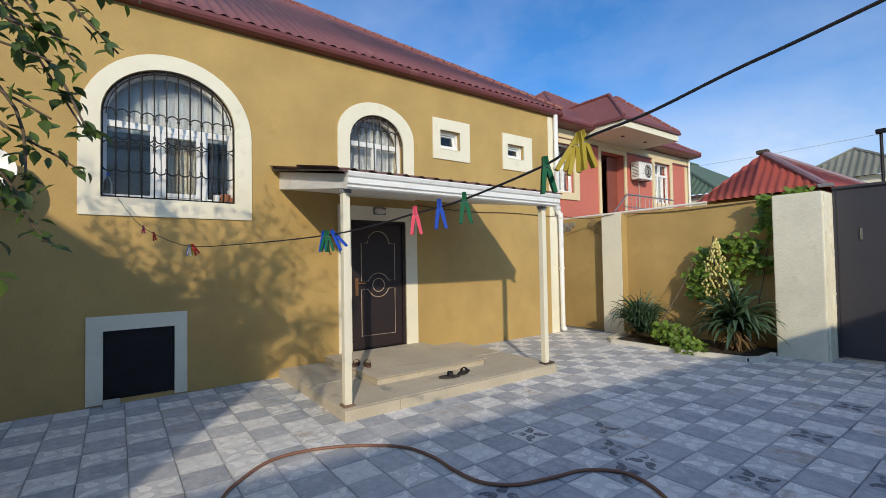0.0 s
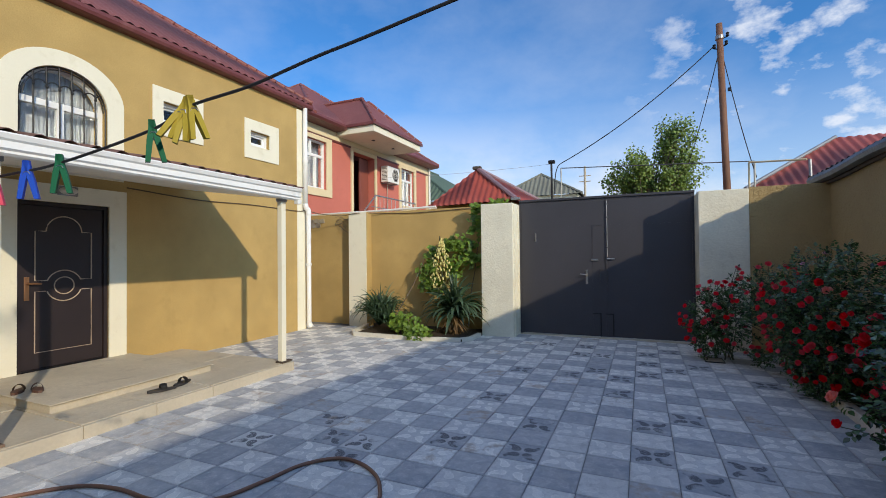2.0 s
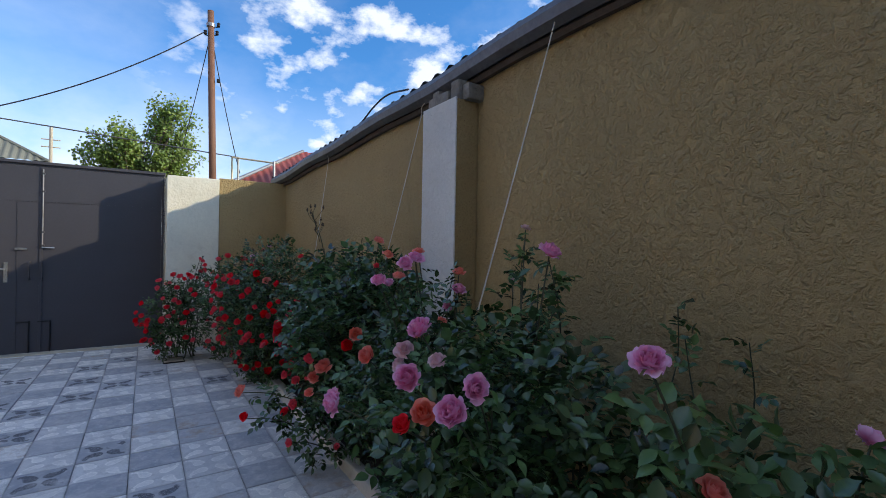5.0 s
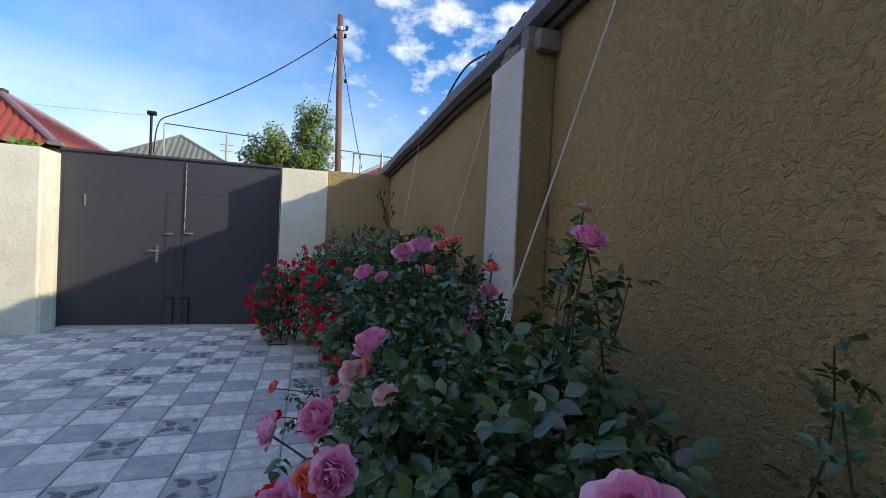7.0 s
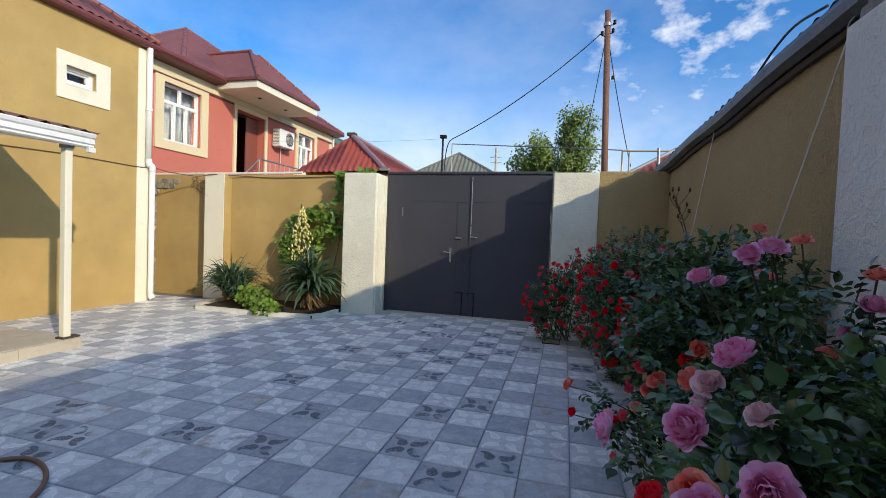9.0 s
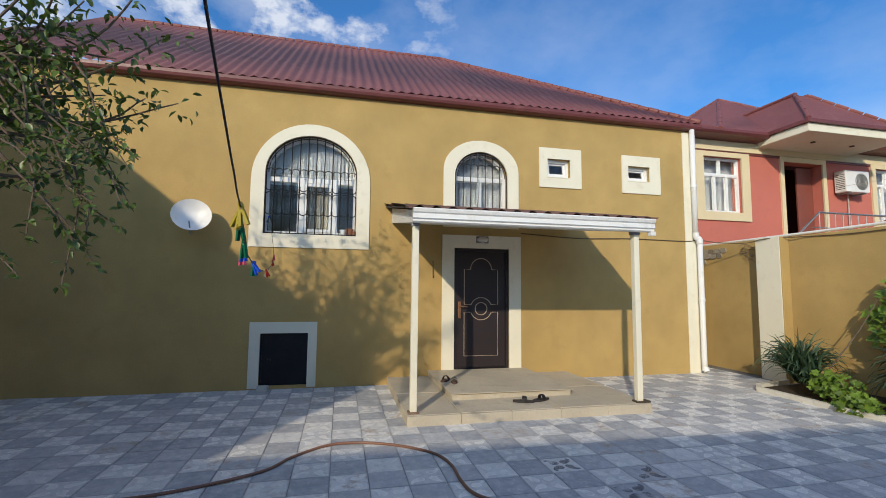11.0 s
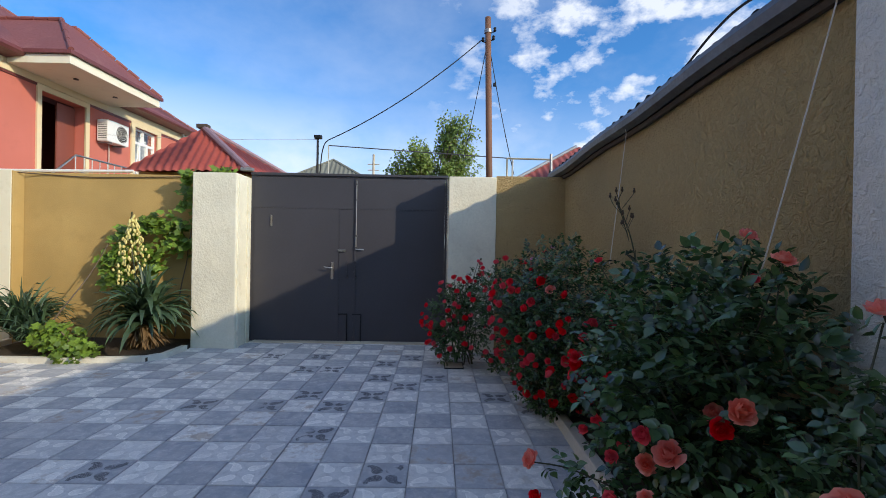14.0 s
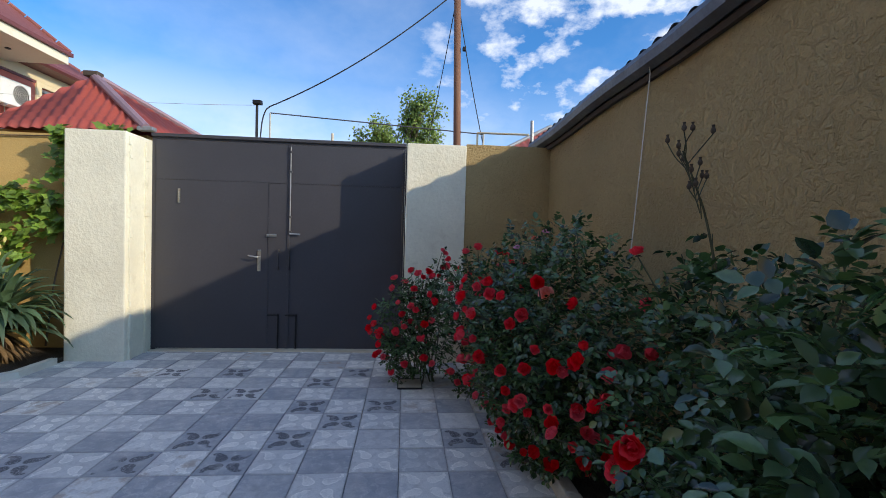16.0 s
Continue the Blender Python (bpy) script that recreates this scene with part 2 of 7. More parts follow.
def leafy(name, col, rough=0.5, spread=0.35, sheen=0.5):
    m, nt, bsdf = shader(name)
    r = nt.nodes.new("ShaderNodeNewGeometry").outputs["Random Per Island"]
    co = nt.nodes.new("ShaderNodeTexCoord").outputs["Object"]
    c = blend(nt, r, scaled(col, 1 - spread), (min(col[0] * (1 + spread) + 0.008, 1), col[1] * (1 + spread), col[2] * (1 + spread * 0.4)))
    c = blend(nt, span(nt, noise_out(nt, co, 70, 3), 0.35, 0.7, 0, 0.35), c, scaled(col, 0.6))
    nt.links.new(c, bsdf.inputs["Base Color"])
    bsdf.inputs["Roughness"].default_value = rough
    bsdf.inputs["Specular IOR Level"].default_value = sheen
    bsdf.inputs["Subsurface Weight"].default_value = 0.0
    tr = nt.nodes.new("ShaderNodeBsdfTranslucent")
    nt.links.new(blend(nt, 1.0, c, (1.25, 1.35, 0.6), "MULTIPLY"), tr.inputs["Color"])
    mx = nt.nodes.new("ShaderNodeMixShader")
    mx.inputs["Fac"].default_value = 0.22
    nt.links.new(bsdf.outputs["BSDF"], mx.inputs[1])
    nt.links.new(tr.outputs["BSDF"], mx.inputs[2])
    nt.links.new(mx.outputs["Shader"], nt.nodes["Material Output"].inputs["Surface"])
    return m


def petal(name, col, edge):
    m, nt, bsdf = shader(name)
    r = nt.nodes.new("ShaderNodeObjectInfo").outputs["Random"]
    co = nt.nodes.new("ShaderNodeTexCoord").outputs["Object"]
    ln = nt.nodes.new("ShaderNodeVectorMath")
    ln.operation = "LENGTH"
    nt.links.new(co, ln.inputs[0])
    isl = nt.nodes.new("ShaderNodeNewGeometry").outputs["Random Per Island"]
    f = maths(nt, "ADD", span(nt, ln.outputs["Value"], 0.010, 0.044), maths(nt, "MULTIPLY", maths(nt, "SUBTRACT", noise_out(nt, co, 45, 3), 0.5), 0.7))
    c = blend(nt, f, col, edge)
    c = blend(nt, span(nt, isl, 0, 1, 0.0, 0.35), c, scaled(col, 0.8))
    h = node(nt, "HueSaturation")
    nt.links.new(span(nt, r, 0, 1, 0.496, 0.505), h.inputs["Hue"])
    nt.links.new(span(nt, r, 0, 1, 0.9, 1.08), h.inputs["Saturation"])
    nt.links.new(c, h.inputs["Color"])
    nt.links.new(h.outputs["Color"], bsdf.inputs["Base Color"])
    bsdf.inputs["Roughness"].default_value = 0.6
    bsdf.inputs["Specular IOR Level"].default_value = 0.25
    tr = nt.nodes.new("ShaderNodeBsdfTranslucent")
    nt.links.new(h.outputs["Color"], tr.inputs["Color"])
    mx = nt.nodes.new("ShaderNodeMixShader")
    mx.inputs["Fac"].default_value = 0.2
    nt.links.new(bsdf.outputs["BSDF"], mx.inputs[1])
    nt.links.new(tr.outputs["BSDF"], mx.inputs[2])
    nt.links.new(mx.outputs["Shader"], nt.nodes["Material Output"].inputs["Surface"])
    return m


def clear_glass(name, tint=(0.8, 0.86, 0.9)):
    m, nt, bsdf = shader(name)
    bsdf.inputs["Base Color"].default_value = (*tint, 1)
    bsdf.inputs["Roughness"].default_value = 0.03
    bsdf.inputs["Transmission Weight"].default_value = 1.0
    bsdf.inputs["IOR"].default_value = 1.45
    return m


OCHRE = mat("ochre_plaster", (0.485, 0.335, 0.132), 0.9, var=0.14, big=1.3, fine=55, bump=0.6, depth=0.005, dirt=(0.40, 0.275, 0.105), spec=0.2)
OCHRE_ROUGH = stucco("ochre_stucco", (0.50, 0.37, 0.18), 23.0, 1.0, 0.018, (0.40, 0.29, 0.16))
WHITE_ROUGH = stucco("white_stucco", (0.82, 0.81, 0.77), 22.0, 0.9, 0.012, (0.62, 0.60, 0.52))
CREAM = mat("cream_paint", (0.80, 0.76, 0.62), 0.75, var=0.04, big=2.0, fine=60, bump=0.2, depth=0.002, dirt=(0.66, 0.61, 0.46), spec=0.3)
CREAM_ROUGH = mat("cream_masonry_paint", (0.78, 0.75, 0.62), 0.85, var=0.09, big=2.5, fine=32, bump=0.7, depth=0.010, dirt=(0.60, 0.56, 0.44), spec=0.25)
WHITE_METAL = mat("white_sheet_metal", (0.80, 0.80, 0.79), 0.4, var=0.05, big=2.0, fine=30, bump=0.1, depth=0.002, dirt=(0.58, 0.56, 0.52))
PVC = mat("white_pvc", (0.82, 0.83, 0.84), 0.35, var=0.03, big=4.0, fine=20, bump=0.0, dirt=(0.7, 0.7, 0.69))
ROOF_RED = mat("maroon_roof_sheet", (0.235, 0.075, 0.065), 0.55, var=0.16, big=0.8, fine=22, bump=0.15, depth=0.003, dirt=(0.31, 0.14, 0.11))
ROOF_BRIGHT = mat("red_roof_sheet", (0.36, 0.075, 0.055), 0.5, var=0.14, big=1.2, fine=25, bump=0.1, depth=0.003, dirt=(0.26, 0.09, 0.07))
MAROON = mat("maroon_gutter_metal", (0.16, 0.045, 0.045), 0.45, var=0.15, big=1.0, fine=20, bump=0.1, depth=0.002, dirt=(0.24, 0.09, 0.08))
GATE = mat("charcoal_gate_paint", (0.056, 0.055, 0.066), 0.45, var=0.12, big=1.1, fine=35, bump=0.2, depth=0.003, dirt=(0.065, 0.060, 0.062), spec=0.4)
IRON = mat("black_iron", (0.022, 0.022, 0.025), 0.5, 0.6, var=0.2, big=5, fine=60, bump=0.15, depth=0.001)
STEEL = mat("brushed_steel", (0.62, 0.60, 0.56), 0.3, 1.0, var=0.08, big=8, fine=90, bump=0.05, depth=0.001)
BRASS = mat("worn_bronze", (0.42, 0.22, 0.11), 0.4, 0.8, var=0.15, big=9, fine=80, bump=0.1, depth=0.001)
LEATHER = mat("dark_brown_door_skin", (0.024, 0.016, 0.018), 0.5, var=0.15, big=3, fine=140, bump=0.3, depth=0.001)
PIPING = mat("tan_door_piping", (0.46, 0.36, 0.27), 0.5, var=0.1, big=6, fine=70, bump=0.1)
CONCRETE = mat("step_concrete", (0.53, 0.47, 0.37), 0.85, var=0.14, big=1.6, fine=40, bump=0.4, depth=0.004, dirt=(0.33, 0.29, 0.24))
KERB = mat("pale_kerb_concrete", (0.55, 0.53, 0.48), 0.88, var=0.15, big=3, fine=50, bump=0.5, depth=0.006, dirt=(0.33, 0.31, 0.27))
RUBBLE = mat("grey_rubble_mortar", (0.27, 0.25, 0.22), 0.95, var=0.3, big=6, fine=40, bump=0.9, depth=0.02, dirt=(0.16, 0.14, 0.12))
MORTAR = mat("dark_joint_sand", (0.20, 0.195, 0.185), 0.95, var=0.2, big=3, fine=80, bump=0.5, depth=0.004)
SOIL = mat("dark_soil", (0.055, 0.04, 0.028), 0.95, var=0.35, big=5, fine=60, bump=1.0, depth=0.02)
EARTH = mat("dusty_earth", (0.22, 0.19, 0.14), 0.95, var=0.2, big=0.2, fine=3, bump=0.3, depth=0.01)
ZINC = mat("dull_zinc", (0.30, 0.31, 0.33), 0.5, 0.5, var=0.2, big=2, fine=30, bump=0.15, depth=0.002, dirt=(0.16, 0.15, 0.15))
DARK_WOOD = mat("weathered_dark_timber", (0.075, 0.055, 0.042), 0.8, var=0.3, big=4, fine=50, bump=0.4, depth=0.003)
POLE_WOOD = mat("rusty_brown_pole", (0.20, 0.095, 0.055), 0.75, var=0.2, big=2, fine=30, bump=0.3, depth=0.003)
RUBBER = mat("brown_hose_rubber", (0.235, 0.115, 0.075), 0.55, var=0.15, big=4, fine=50, bump=0.1, depth=0.001)
ROPE = mat("pale_twine", (0.66, 0.62, 0.54), 0.9, var=0.1, big=10, fine=200, bump=0.2)
CABLE = mat("black_cable", (0.018, 0.018, 0.022), 0.6, var=0.2, big=6, fine=120, bump=0.2, depth=0.001)
CABLE_BROWN = mat("brown_cable", (0.11, 0.075, 0.045), 0.7, var=0.2, big=6, fine=120, bump=0.1)
SALMON = mat("salmon_plaster", (0.56, 0.175, 0.135), 0.88, var=0.07, big=0.8, fine=60, bump=0.2, depth=0.002, dirt=(0.46, 0.15, 0.12), spec=0.2)
PALE_YELLOW = mat("pale_yellow_plaster", (0.74, 0.62, 0.40), 0.85, var=0.05, big=1.5, fine=50, bump=0.15, depth=0.002)
# the gloom of an unlit room, put into the colour
UNLIT_ROOM = mat("unlit_room_dark", (0.10, 0.09, 0.085), 0.9, var=0.1, bump=0.0)
# darker red than the salmon front, for recess side and inner back wall
MAROON_WALL = mat("dark_red_inside", (0.23, 0.05, 0.045), 0.8, var=0.08, bump=0.1)
CURTAIN = mat("grey_net_curtain", (0.34, 0.35, 0.37), 0.9, var=0.06, big=3, fine=120, bump=0.1)
GLASS = clear_glass("window_glass")
ASBESTOS = mat("grey_corrugated_sheet", (0.19, 0.195, 0.165), 0.9, var=0.16, big=0.6, fine=10, bump=0.2, depth=0.005, dirt=(0.2, 0.2, 0.17))
GREEN_SHEET = mat("green_roof_sheet", (0.10, 0.15, 0.10), 0.7, var=0.15, big=0.6, fine=8, bump=0.1)
TERRACOTTA = mat("terracotta", (0.36, 0.15, 0.08), 0.85, var=0.12, big=8, fine=60, bump=0.2, depth=0.001)
BARK = mat("grey_brown_bark", (0.15, 0.11, 0.08), 0.9, var=0.25, big=8, fine=60, bump=0.6, depth=0.004)
DARK_GAS = mat("dark_grey_gas_pipe", (0.10, 0.10, 0.11), 0.6, 0.2, var=0.15, big=2, fine=30, bump=0.05)
GAS_GREY = mat("grey_gas_pipe", (0.48, 0.47, 0.42), 0.5, 0.0, var=0.12, big=2, fine=30, bump=0.05)
TILE_A, TILE_B = paving("printed_tile", False), paving("printed_tile_far", True)


# ---- mesh helpers ----
def where(ob):
    p = Vector()
    while ob:
        p += ob.location
        ob = ob.parent
    return p


def thing(name, at, label, category, group="", kind=""):
    ob = new(name)
    ob.location = at
    return tagged(ob, label, category, group, kind)


def part(name, bm, material, parent=None, label="", smooth=False):
    """Links a bmesh, built in world coordinates, as one mesh under its parent."""
    mesh = bpy.data.meshes.new(name)
    if parent:
        bmesh.ops.translate(bm, verts=bm.verts, vec=-where(parent))
    bmesh.ops.recalc_face_normals(bm, faces=bm.faces)
    bm.to_mesh(mesh)
    bm.free()
    mesh.materials.append(material)
    if smooth:
        for p in mesh.polygons:
            p.use_smooth = True
    ob = new(name, mesh)
    ob.parent = parent
    return tagged(ob, label)


def struct(name, bm, material, label, category="", smooth=False):
    return tagged(part(name, bm, material, None, "", smooth), label, category or name.split("_")[0], kind="structure")


def box(x0, x1, y0, y1, z0, z1, bevel=0.0, bm=None):
    b = bmesh.new() if bm is None or bevel else bm
    m = Matrix.LocRotScale(((x0 + x1) / 2, (y0 + y1) / 2, (z0 + z1) / 2), None, (abs(x1 - x0), abs(y1 - y0), abs(z1 - z0)))
    bmesh.ops.create_cube(b, size=1, matrix=m)
    if bevel:
        bmesh.ops.bevel(b, geom=b.edges[:], offset=bevel, segments=2, affect="EDGES", profile=0.6)
    return b


def prism(outline, axis, lo, hi, bm=None):
    """A straight prism over a closed outline of 2D points; axis 0: points are (y, z); 1: (x, z); 2: (x, y)."""
    b = bm or bmesh.new()

    def at(p, d):
        return ((d, p[0], p[1]), (p[0], d, p[1]), (p[0], p[1], d))[axis]

    a = [b.verts.new(at(p, lo)) for p in outline]
    c = [b.verts.new(at(p, hi)) for p in outline]
    n = len(outline)
    b.faces.new(a)
    b.faces.new(c[::-1])
    for i in range(n):
        b.faces.new((a[i], a[(i + 1) % n], c[(i + 1) % n], c[i]))
    return b


def ring(outer, inner, axis, lo, hi, closed=True):
    """A frame between two outlines of the same count."""
    b = bmesh.new()

    def at(p, d):
        return ((d, p[0], p[1]), (p[0], d, p[1]), (p[0], p[1], d))[axis]

    rows = [[b.verts.new(at(p, d)) for p in line] for line, d in ((outer, lo), (outer, hi), (inner, hi), (inner, lo))]
    n = len(outer)
    for i in range(n if closed else n - 1):
        j = (i + 1) % n
        for k in range(4):
            r, q = rows[k], rows[(k + 1) % 4]
            b.faces.new((r[i], r[j], q[j], q[i]))
    if not closed:
        for i in (0, n - 1):
            b.faces.new([r[i] for r in rows])
    return b


def tube(points, radius, sides=8, bm=None, taper=1.0, caps=True):
    b = bm or bmesh.new()
    pts = [Vector(p) for p in points]
    prev, n = None, len(pts)
    for i, p in enumerate(pts):
        d = (pts[min(i + 1, n - 1)] - pts[max(i - 1, 0)]).normalized()
        u = d.cross(Vector((0, 0, 1)) if abs(d.z) < 0.95 else Vector((0, 1, 0))).normalized()
        v = d.cross(u)
        r = radius * (1 + (taper - 1) * i / max(n - 1, 1))
        loop = [b.verts.new(p + r * (math.cos(k * math.tau / sides) * u + math.sin(k * math.tau / sides) * v)) for k in range(sides)]
        if prev:
            for k in range(sides):
                b.faces.new((prev[k], prev[(k + 1) % sides], loop[(k + 1) % sides], loop[k]))
        elif caps:
            b.faces.new(loop[::-1])
        prev = loop
    if caps:
        b.faces.new(prev)
    return b


def spline(points, steps=8):
    """A smooth line through the points."""
    p = [Vector(q) for q in points]
    p = [2 * p[0] - p[1], *p, 2 * p[-1] - p[-2]]
    out = []
    for i in range(1, len(p) - 2):
        for k in range(steps):
            t = k / steps
            out.append(0.5 * (2 * p[i] + (p[i + 1] - p[i - 1]) * t + (2 * p[i - 1] - 5 * p[i] + 4 * p[i + 1] - p[i + 2]) * t * t + (3 * p[i] - p[i - 1] - 3 * p[i + 1] + p[i + 2]) * t ** 3))
    return out + [p[-2]]


def sag(a, b, drop, n=24):
    a, b = Vector(a), Vector(b)
    return [a.lerp(b, i / n) - Vector((0, 0, drop * 4 * (i / n) * (1 - i / n))) for i in range(n + 1)]


def lathe(profile, at, sides=16, bm=None):
    """A turned body from (radius, height) pairs."""
    b = bm or bmesh.new()
    rows = [[b.verts.new((at[0] + r * math.cos(k * math.tau / sides), at[1] + r * math.sin(k * math.tau / sides), at[2] + z)) for k in range(sides)] for r, z in profile]
    for a, c in zip(rows, rows[1:]):
        for k in range(sides):
            b.faces.new((a[k], a[(k + 1) % sides], c[(k + 1) % sides], c[k]))
    b.faces.new(rows[0][::-1])
    b.faces.new(rows[-1])
    return b


def arch(y0, y1, z0, spring, top, n=24):
    """The outline of an arched opening, from bottom left over the top to bottom right."""
    c, a, h = (y0 + y1) / 2, (y1 - y0) / 2, top - spring
    return [(y0, z0)] + [(c - a * math.cos(math.pi * i / n), spring + h * math.sin(math.pi * i / n)) for i in range(n + 1)] + [(y1, z0)]


def rect(y0, y1, z0, z1):
    return [(y0, z0), (y0, z1), (y1, z1), (y1, z0)]


def pierced(front, back, y0, y1, z0, z1, holes):
    """A wall across x with openings: rows of (ya, yb, bottom, top(y))."""
    b = bmesh.new()
    cuts = {y0, y1}
    for ya, yb, _, top in holes:
        n = 20 if abs(top((ya + yb) / 2) - top(ya)) > 0.01 else 1
        cuts |= {(ya + yb) / 2 - (yb - ya) / 2 * math.cos(math.pi * i / n) for i in range(n + 1)}
    cuts = sorted(cuts)

    def quad(*p):
        b.faces.new([b.verts.new(q) for q in p])

    for u, v in zip(cuts, cuts[1:]):
        if v - u < 1e-6:
            continue
        mid, low = (u + v) / 2, (z0, z0)
        for ya, yb, bottom, top in sorted(holes, key=lambda h: h[2]):
            if ya < mid < yb:
                hi = (bottom, bottom)
                for x in (front, back):
                    if hi[0] > low[0] + 1e-5:
                        quad((x, u, low[0]), (x, v, low[1]), (x, v, hi[1]), (x, u, hi[0]))
                if bottom > z0:
                    quad((front, u, bottom), (front, v, bottom), (back, v, bottom), (back, u, bottom))
                low = (top(u), top(v))
                quad((front, u, low[0]), (front, v, low[1]), (back, v, low[1]), (back, u, low[0]))
        for x in (front, back):
            quad((x, u, low[0]), (x, v, low[1]), (x, v, z1), (x, u, z1))
        quad((front, u, z1), (front, v, z1), (back, v, z1), (back, u, z1))
    for ya, yb, bottom, top in holes:
        for y in (ya, yb):
            quad((front, y, bottom), (back, y, bottom), (back, y, top(y)), (front, y, top(y)))
    for y in (y0, y1):
        quad((front, y, z0), (back, y, z0), (back, y, z1), (front, y, z1))
    bmesh.ops.remove_doubles(b, verts=b.verts, dist=1e-5)
    return b


def arch_top(y0, y1, spring, top):
    c, a, h = (y0 + y1) / 2, (y1 - y0) / 2, top - spring
    return lambda y: spring + h * math.sqrt(max(0.0, 1 - ((y - c) / a) ** 2))


def flat_top(z):
    return lambda y: z


def corrugated(origin, along, up, length, height_at, pitch=0.17, amp=0.018, per=6, laps=(0.5,)):
    """A sheet with waves running up the slope. along and up are unit directions, height_at(s) the slope length at s."""
    o, a, u = Vector(origin), Vector(along).normalized(), Vector(up).normalized()
    nrm = a.cross(u).normalized()
    if nrm.z < 0:
        nrm = -nrm
    b = bmesh.new()
    n = max(2, int(length / pitch * per))
    cols = []
    for i in range(n + 1):
        s = length * i / n
        w = amp * math.cos(math.tau * s / pitch)
        h = max(height_at(s), 0.005)
        levels = [0.0] + [min(l, 1.0) for l in laps] + [1.0]
        col = []
        for k, l in enumerate(levels):
            p = o + a * s + u * (h * l)
            if 0 < k < len(levels) - 1:
                col.append(b.verts.new(p + nrm * (w + 0.012)))
                col.append(b.verts.new(p + nrm * (w - 0.012)))
            else:
                col.append(b.verts.new(p + nrm * (w - (0.012 if k == 0 else -0.012))))
        cols.append(col)
    for c, d in zip(cols, cols[1:]):
        for k in range(len(c) - 1):
            b.faces.new((c[k], d[k], d[k + 1], c[k + 1]))
    return b


# ---- large structure ----
HX, HEND, SOUTH, RX = -4.6, 7.86, -4.0, 4.5
BW, AW = (-0.07, 1.35, 2.375, 3.36, 3.98), (3.0, 3.96, 2.8, 3.5, 3.94)
SW1, SW2 = (4.73, 5.18, 3.58, 3.92), (6.385, 6.85, 3.61, 3.90)
DOOR, HATCH = (3.0, 3.98, 0.205, 2.24), (-0.04, 0.66, 0.05, 0.84)
holes = [
    (BW[0], BW[1], BW[2], arch_top(BW[0], BW[1], BW[3], BW[4])), (AW[0], AW[1], AW[2], arch_top(AW[0], AW[1], AW[3], AW[4])),
    (SW1[0], SW1[1], SW1[2], flat_top(SW1[3])), (SW2[0], SW2[1], SW2[2], flat_top(SW2[3])),
    (DOOR[0], DOOR[1], DOOR[2], flat_top(DOOR[3])), (HATCH[0], HATCH[1], HATCH[2], flat_top(HATCH[3])),
]
struct("wall_house_front", pierced(HX, HX - 0.32, SOUTH, HEND, -0.06, 4.80, holes), OCHRE, "ochre plastered house front with arched windows", "wall")
struct("wall_house_end", box(-11.5, HX - 0.325, HEND - 0.3, HEND - 0.004, -0.06, 4.8), OCHRE, "ochre plastered end wall of the house", "wall")
# inner wall and ceiling coloured dark in place of real room shade
struct("wall_house_back", box(-6.4, -6.2, SOUTH, HEND - 0.31, -0.06, 4.8), UNLIT_ROOM, "inner wall behind the windows, coloured dark as an unlit room", "wall")
struct("ceiling_house", box(-6.19, HX - 0.33, SOUTH, HEND - 0.31, 4.5, 4.7), UNLIT_ROOM, "ceiling inside the house, coloured dark as an unlit room", "ceiling")
# added out of view; its height throws the slanting shade on the house front
struct("wall_south", box(HX - 0.32, RX + 0.3, SOUTH - 0.3, SOUTH - 0.004, -0.06, 4.95), OCHRE, "tall plain ochre wall added unseen to close the yard and shade the house front", "wall")
struct("trim_house_corner", box(HX - 0.01, HX + 0.012, HEND - 0.25, HEND + 0.012, 0.0, 4.66, 0.004), CREAM, "cream painted strip on the house corner", "trim")

# the rose wall climbs a little towards the street's far end
b = bmesh.new()
rows = []
for y, z in ((SOUTH, 2.93), (2.4, 2.77), (4.3, 2.70), (6.0, 2.61), (8.42, 2.555), (9.2, 2.55)):
    rows.append([b.verts.new(p) for p in ((RX, y, -0.06), (RX, y, z), (RX + 0.25, y, z), (RX + 0.25, y, -0.06))])
for r, q in zip(rows, rows[1:]):
    for k in range(4):
        b.faces.new((r[k], r[(k + 1) % 4], q[(k + 1) % 4], q[k]))
b.faces.new(rows[0])
b.faces.new(rows[-1])
struct("wall_roses", b, OCHRE_ROUGH, "rough trowelled ochre garden wall behind roses", "wall")
struct("wall_pillar_roses", box(4.31, RX - 0.002, 3.33, 3.74, -0.05, 2.535, 0.012), OCHRE_ROUGH, "ochre sided wall pillar", "pillar")
struct("trim_pillar_roses", box(4.300, 4.312, 3.322, 3.748, -0.05, 2.54, 0.004), WHITE_ROUGH, "white rough painted face of the wall pillar", "trim")
b = bmesh.new()
for k in range(7):
    r = random.Random(k)
    box(4.33 + r.uniform(0, 0.05), 4.58, 3.28 + k * 0.07, 3.28 + k * 0.07 + r.uniform(0.07, 0.1), 2.53, 2.60 + r.uniform(0, 0.1), 0.015, None).to_mesh(me := bpy.data.meshes.new("stone"))
    b.from_mesh(me)
struct("trim_rubble_cap", b, RUBBLE, "grey stone and mortar packing on the pillar", "stone")

# street side
GY = 8.92
struct("wall_gate_right", box(3.512, RX, 8.437, 8.75, -0.06, 2.535, 0.008), OCHRE_ROUGH, "ochre garden wall between gate pillar and corner", "wall")
struct("pillar_gate_right", box(2.83, 3.51, 8.425, 8.98, -0.06, 2.515, 0.012), CREAM_ROUGH, "cream rough plastered gate pillar with peeling edge", "pillar")
struct("pillar_gate_left", box(-0.82, -0.195, 8.425, 8.98, -0.06, 2.51, 0.015), CREAM_ROUGH, "cream rough plastered gate pillar with peeling edge", "pillar")
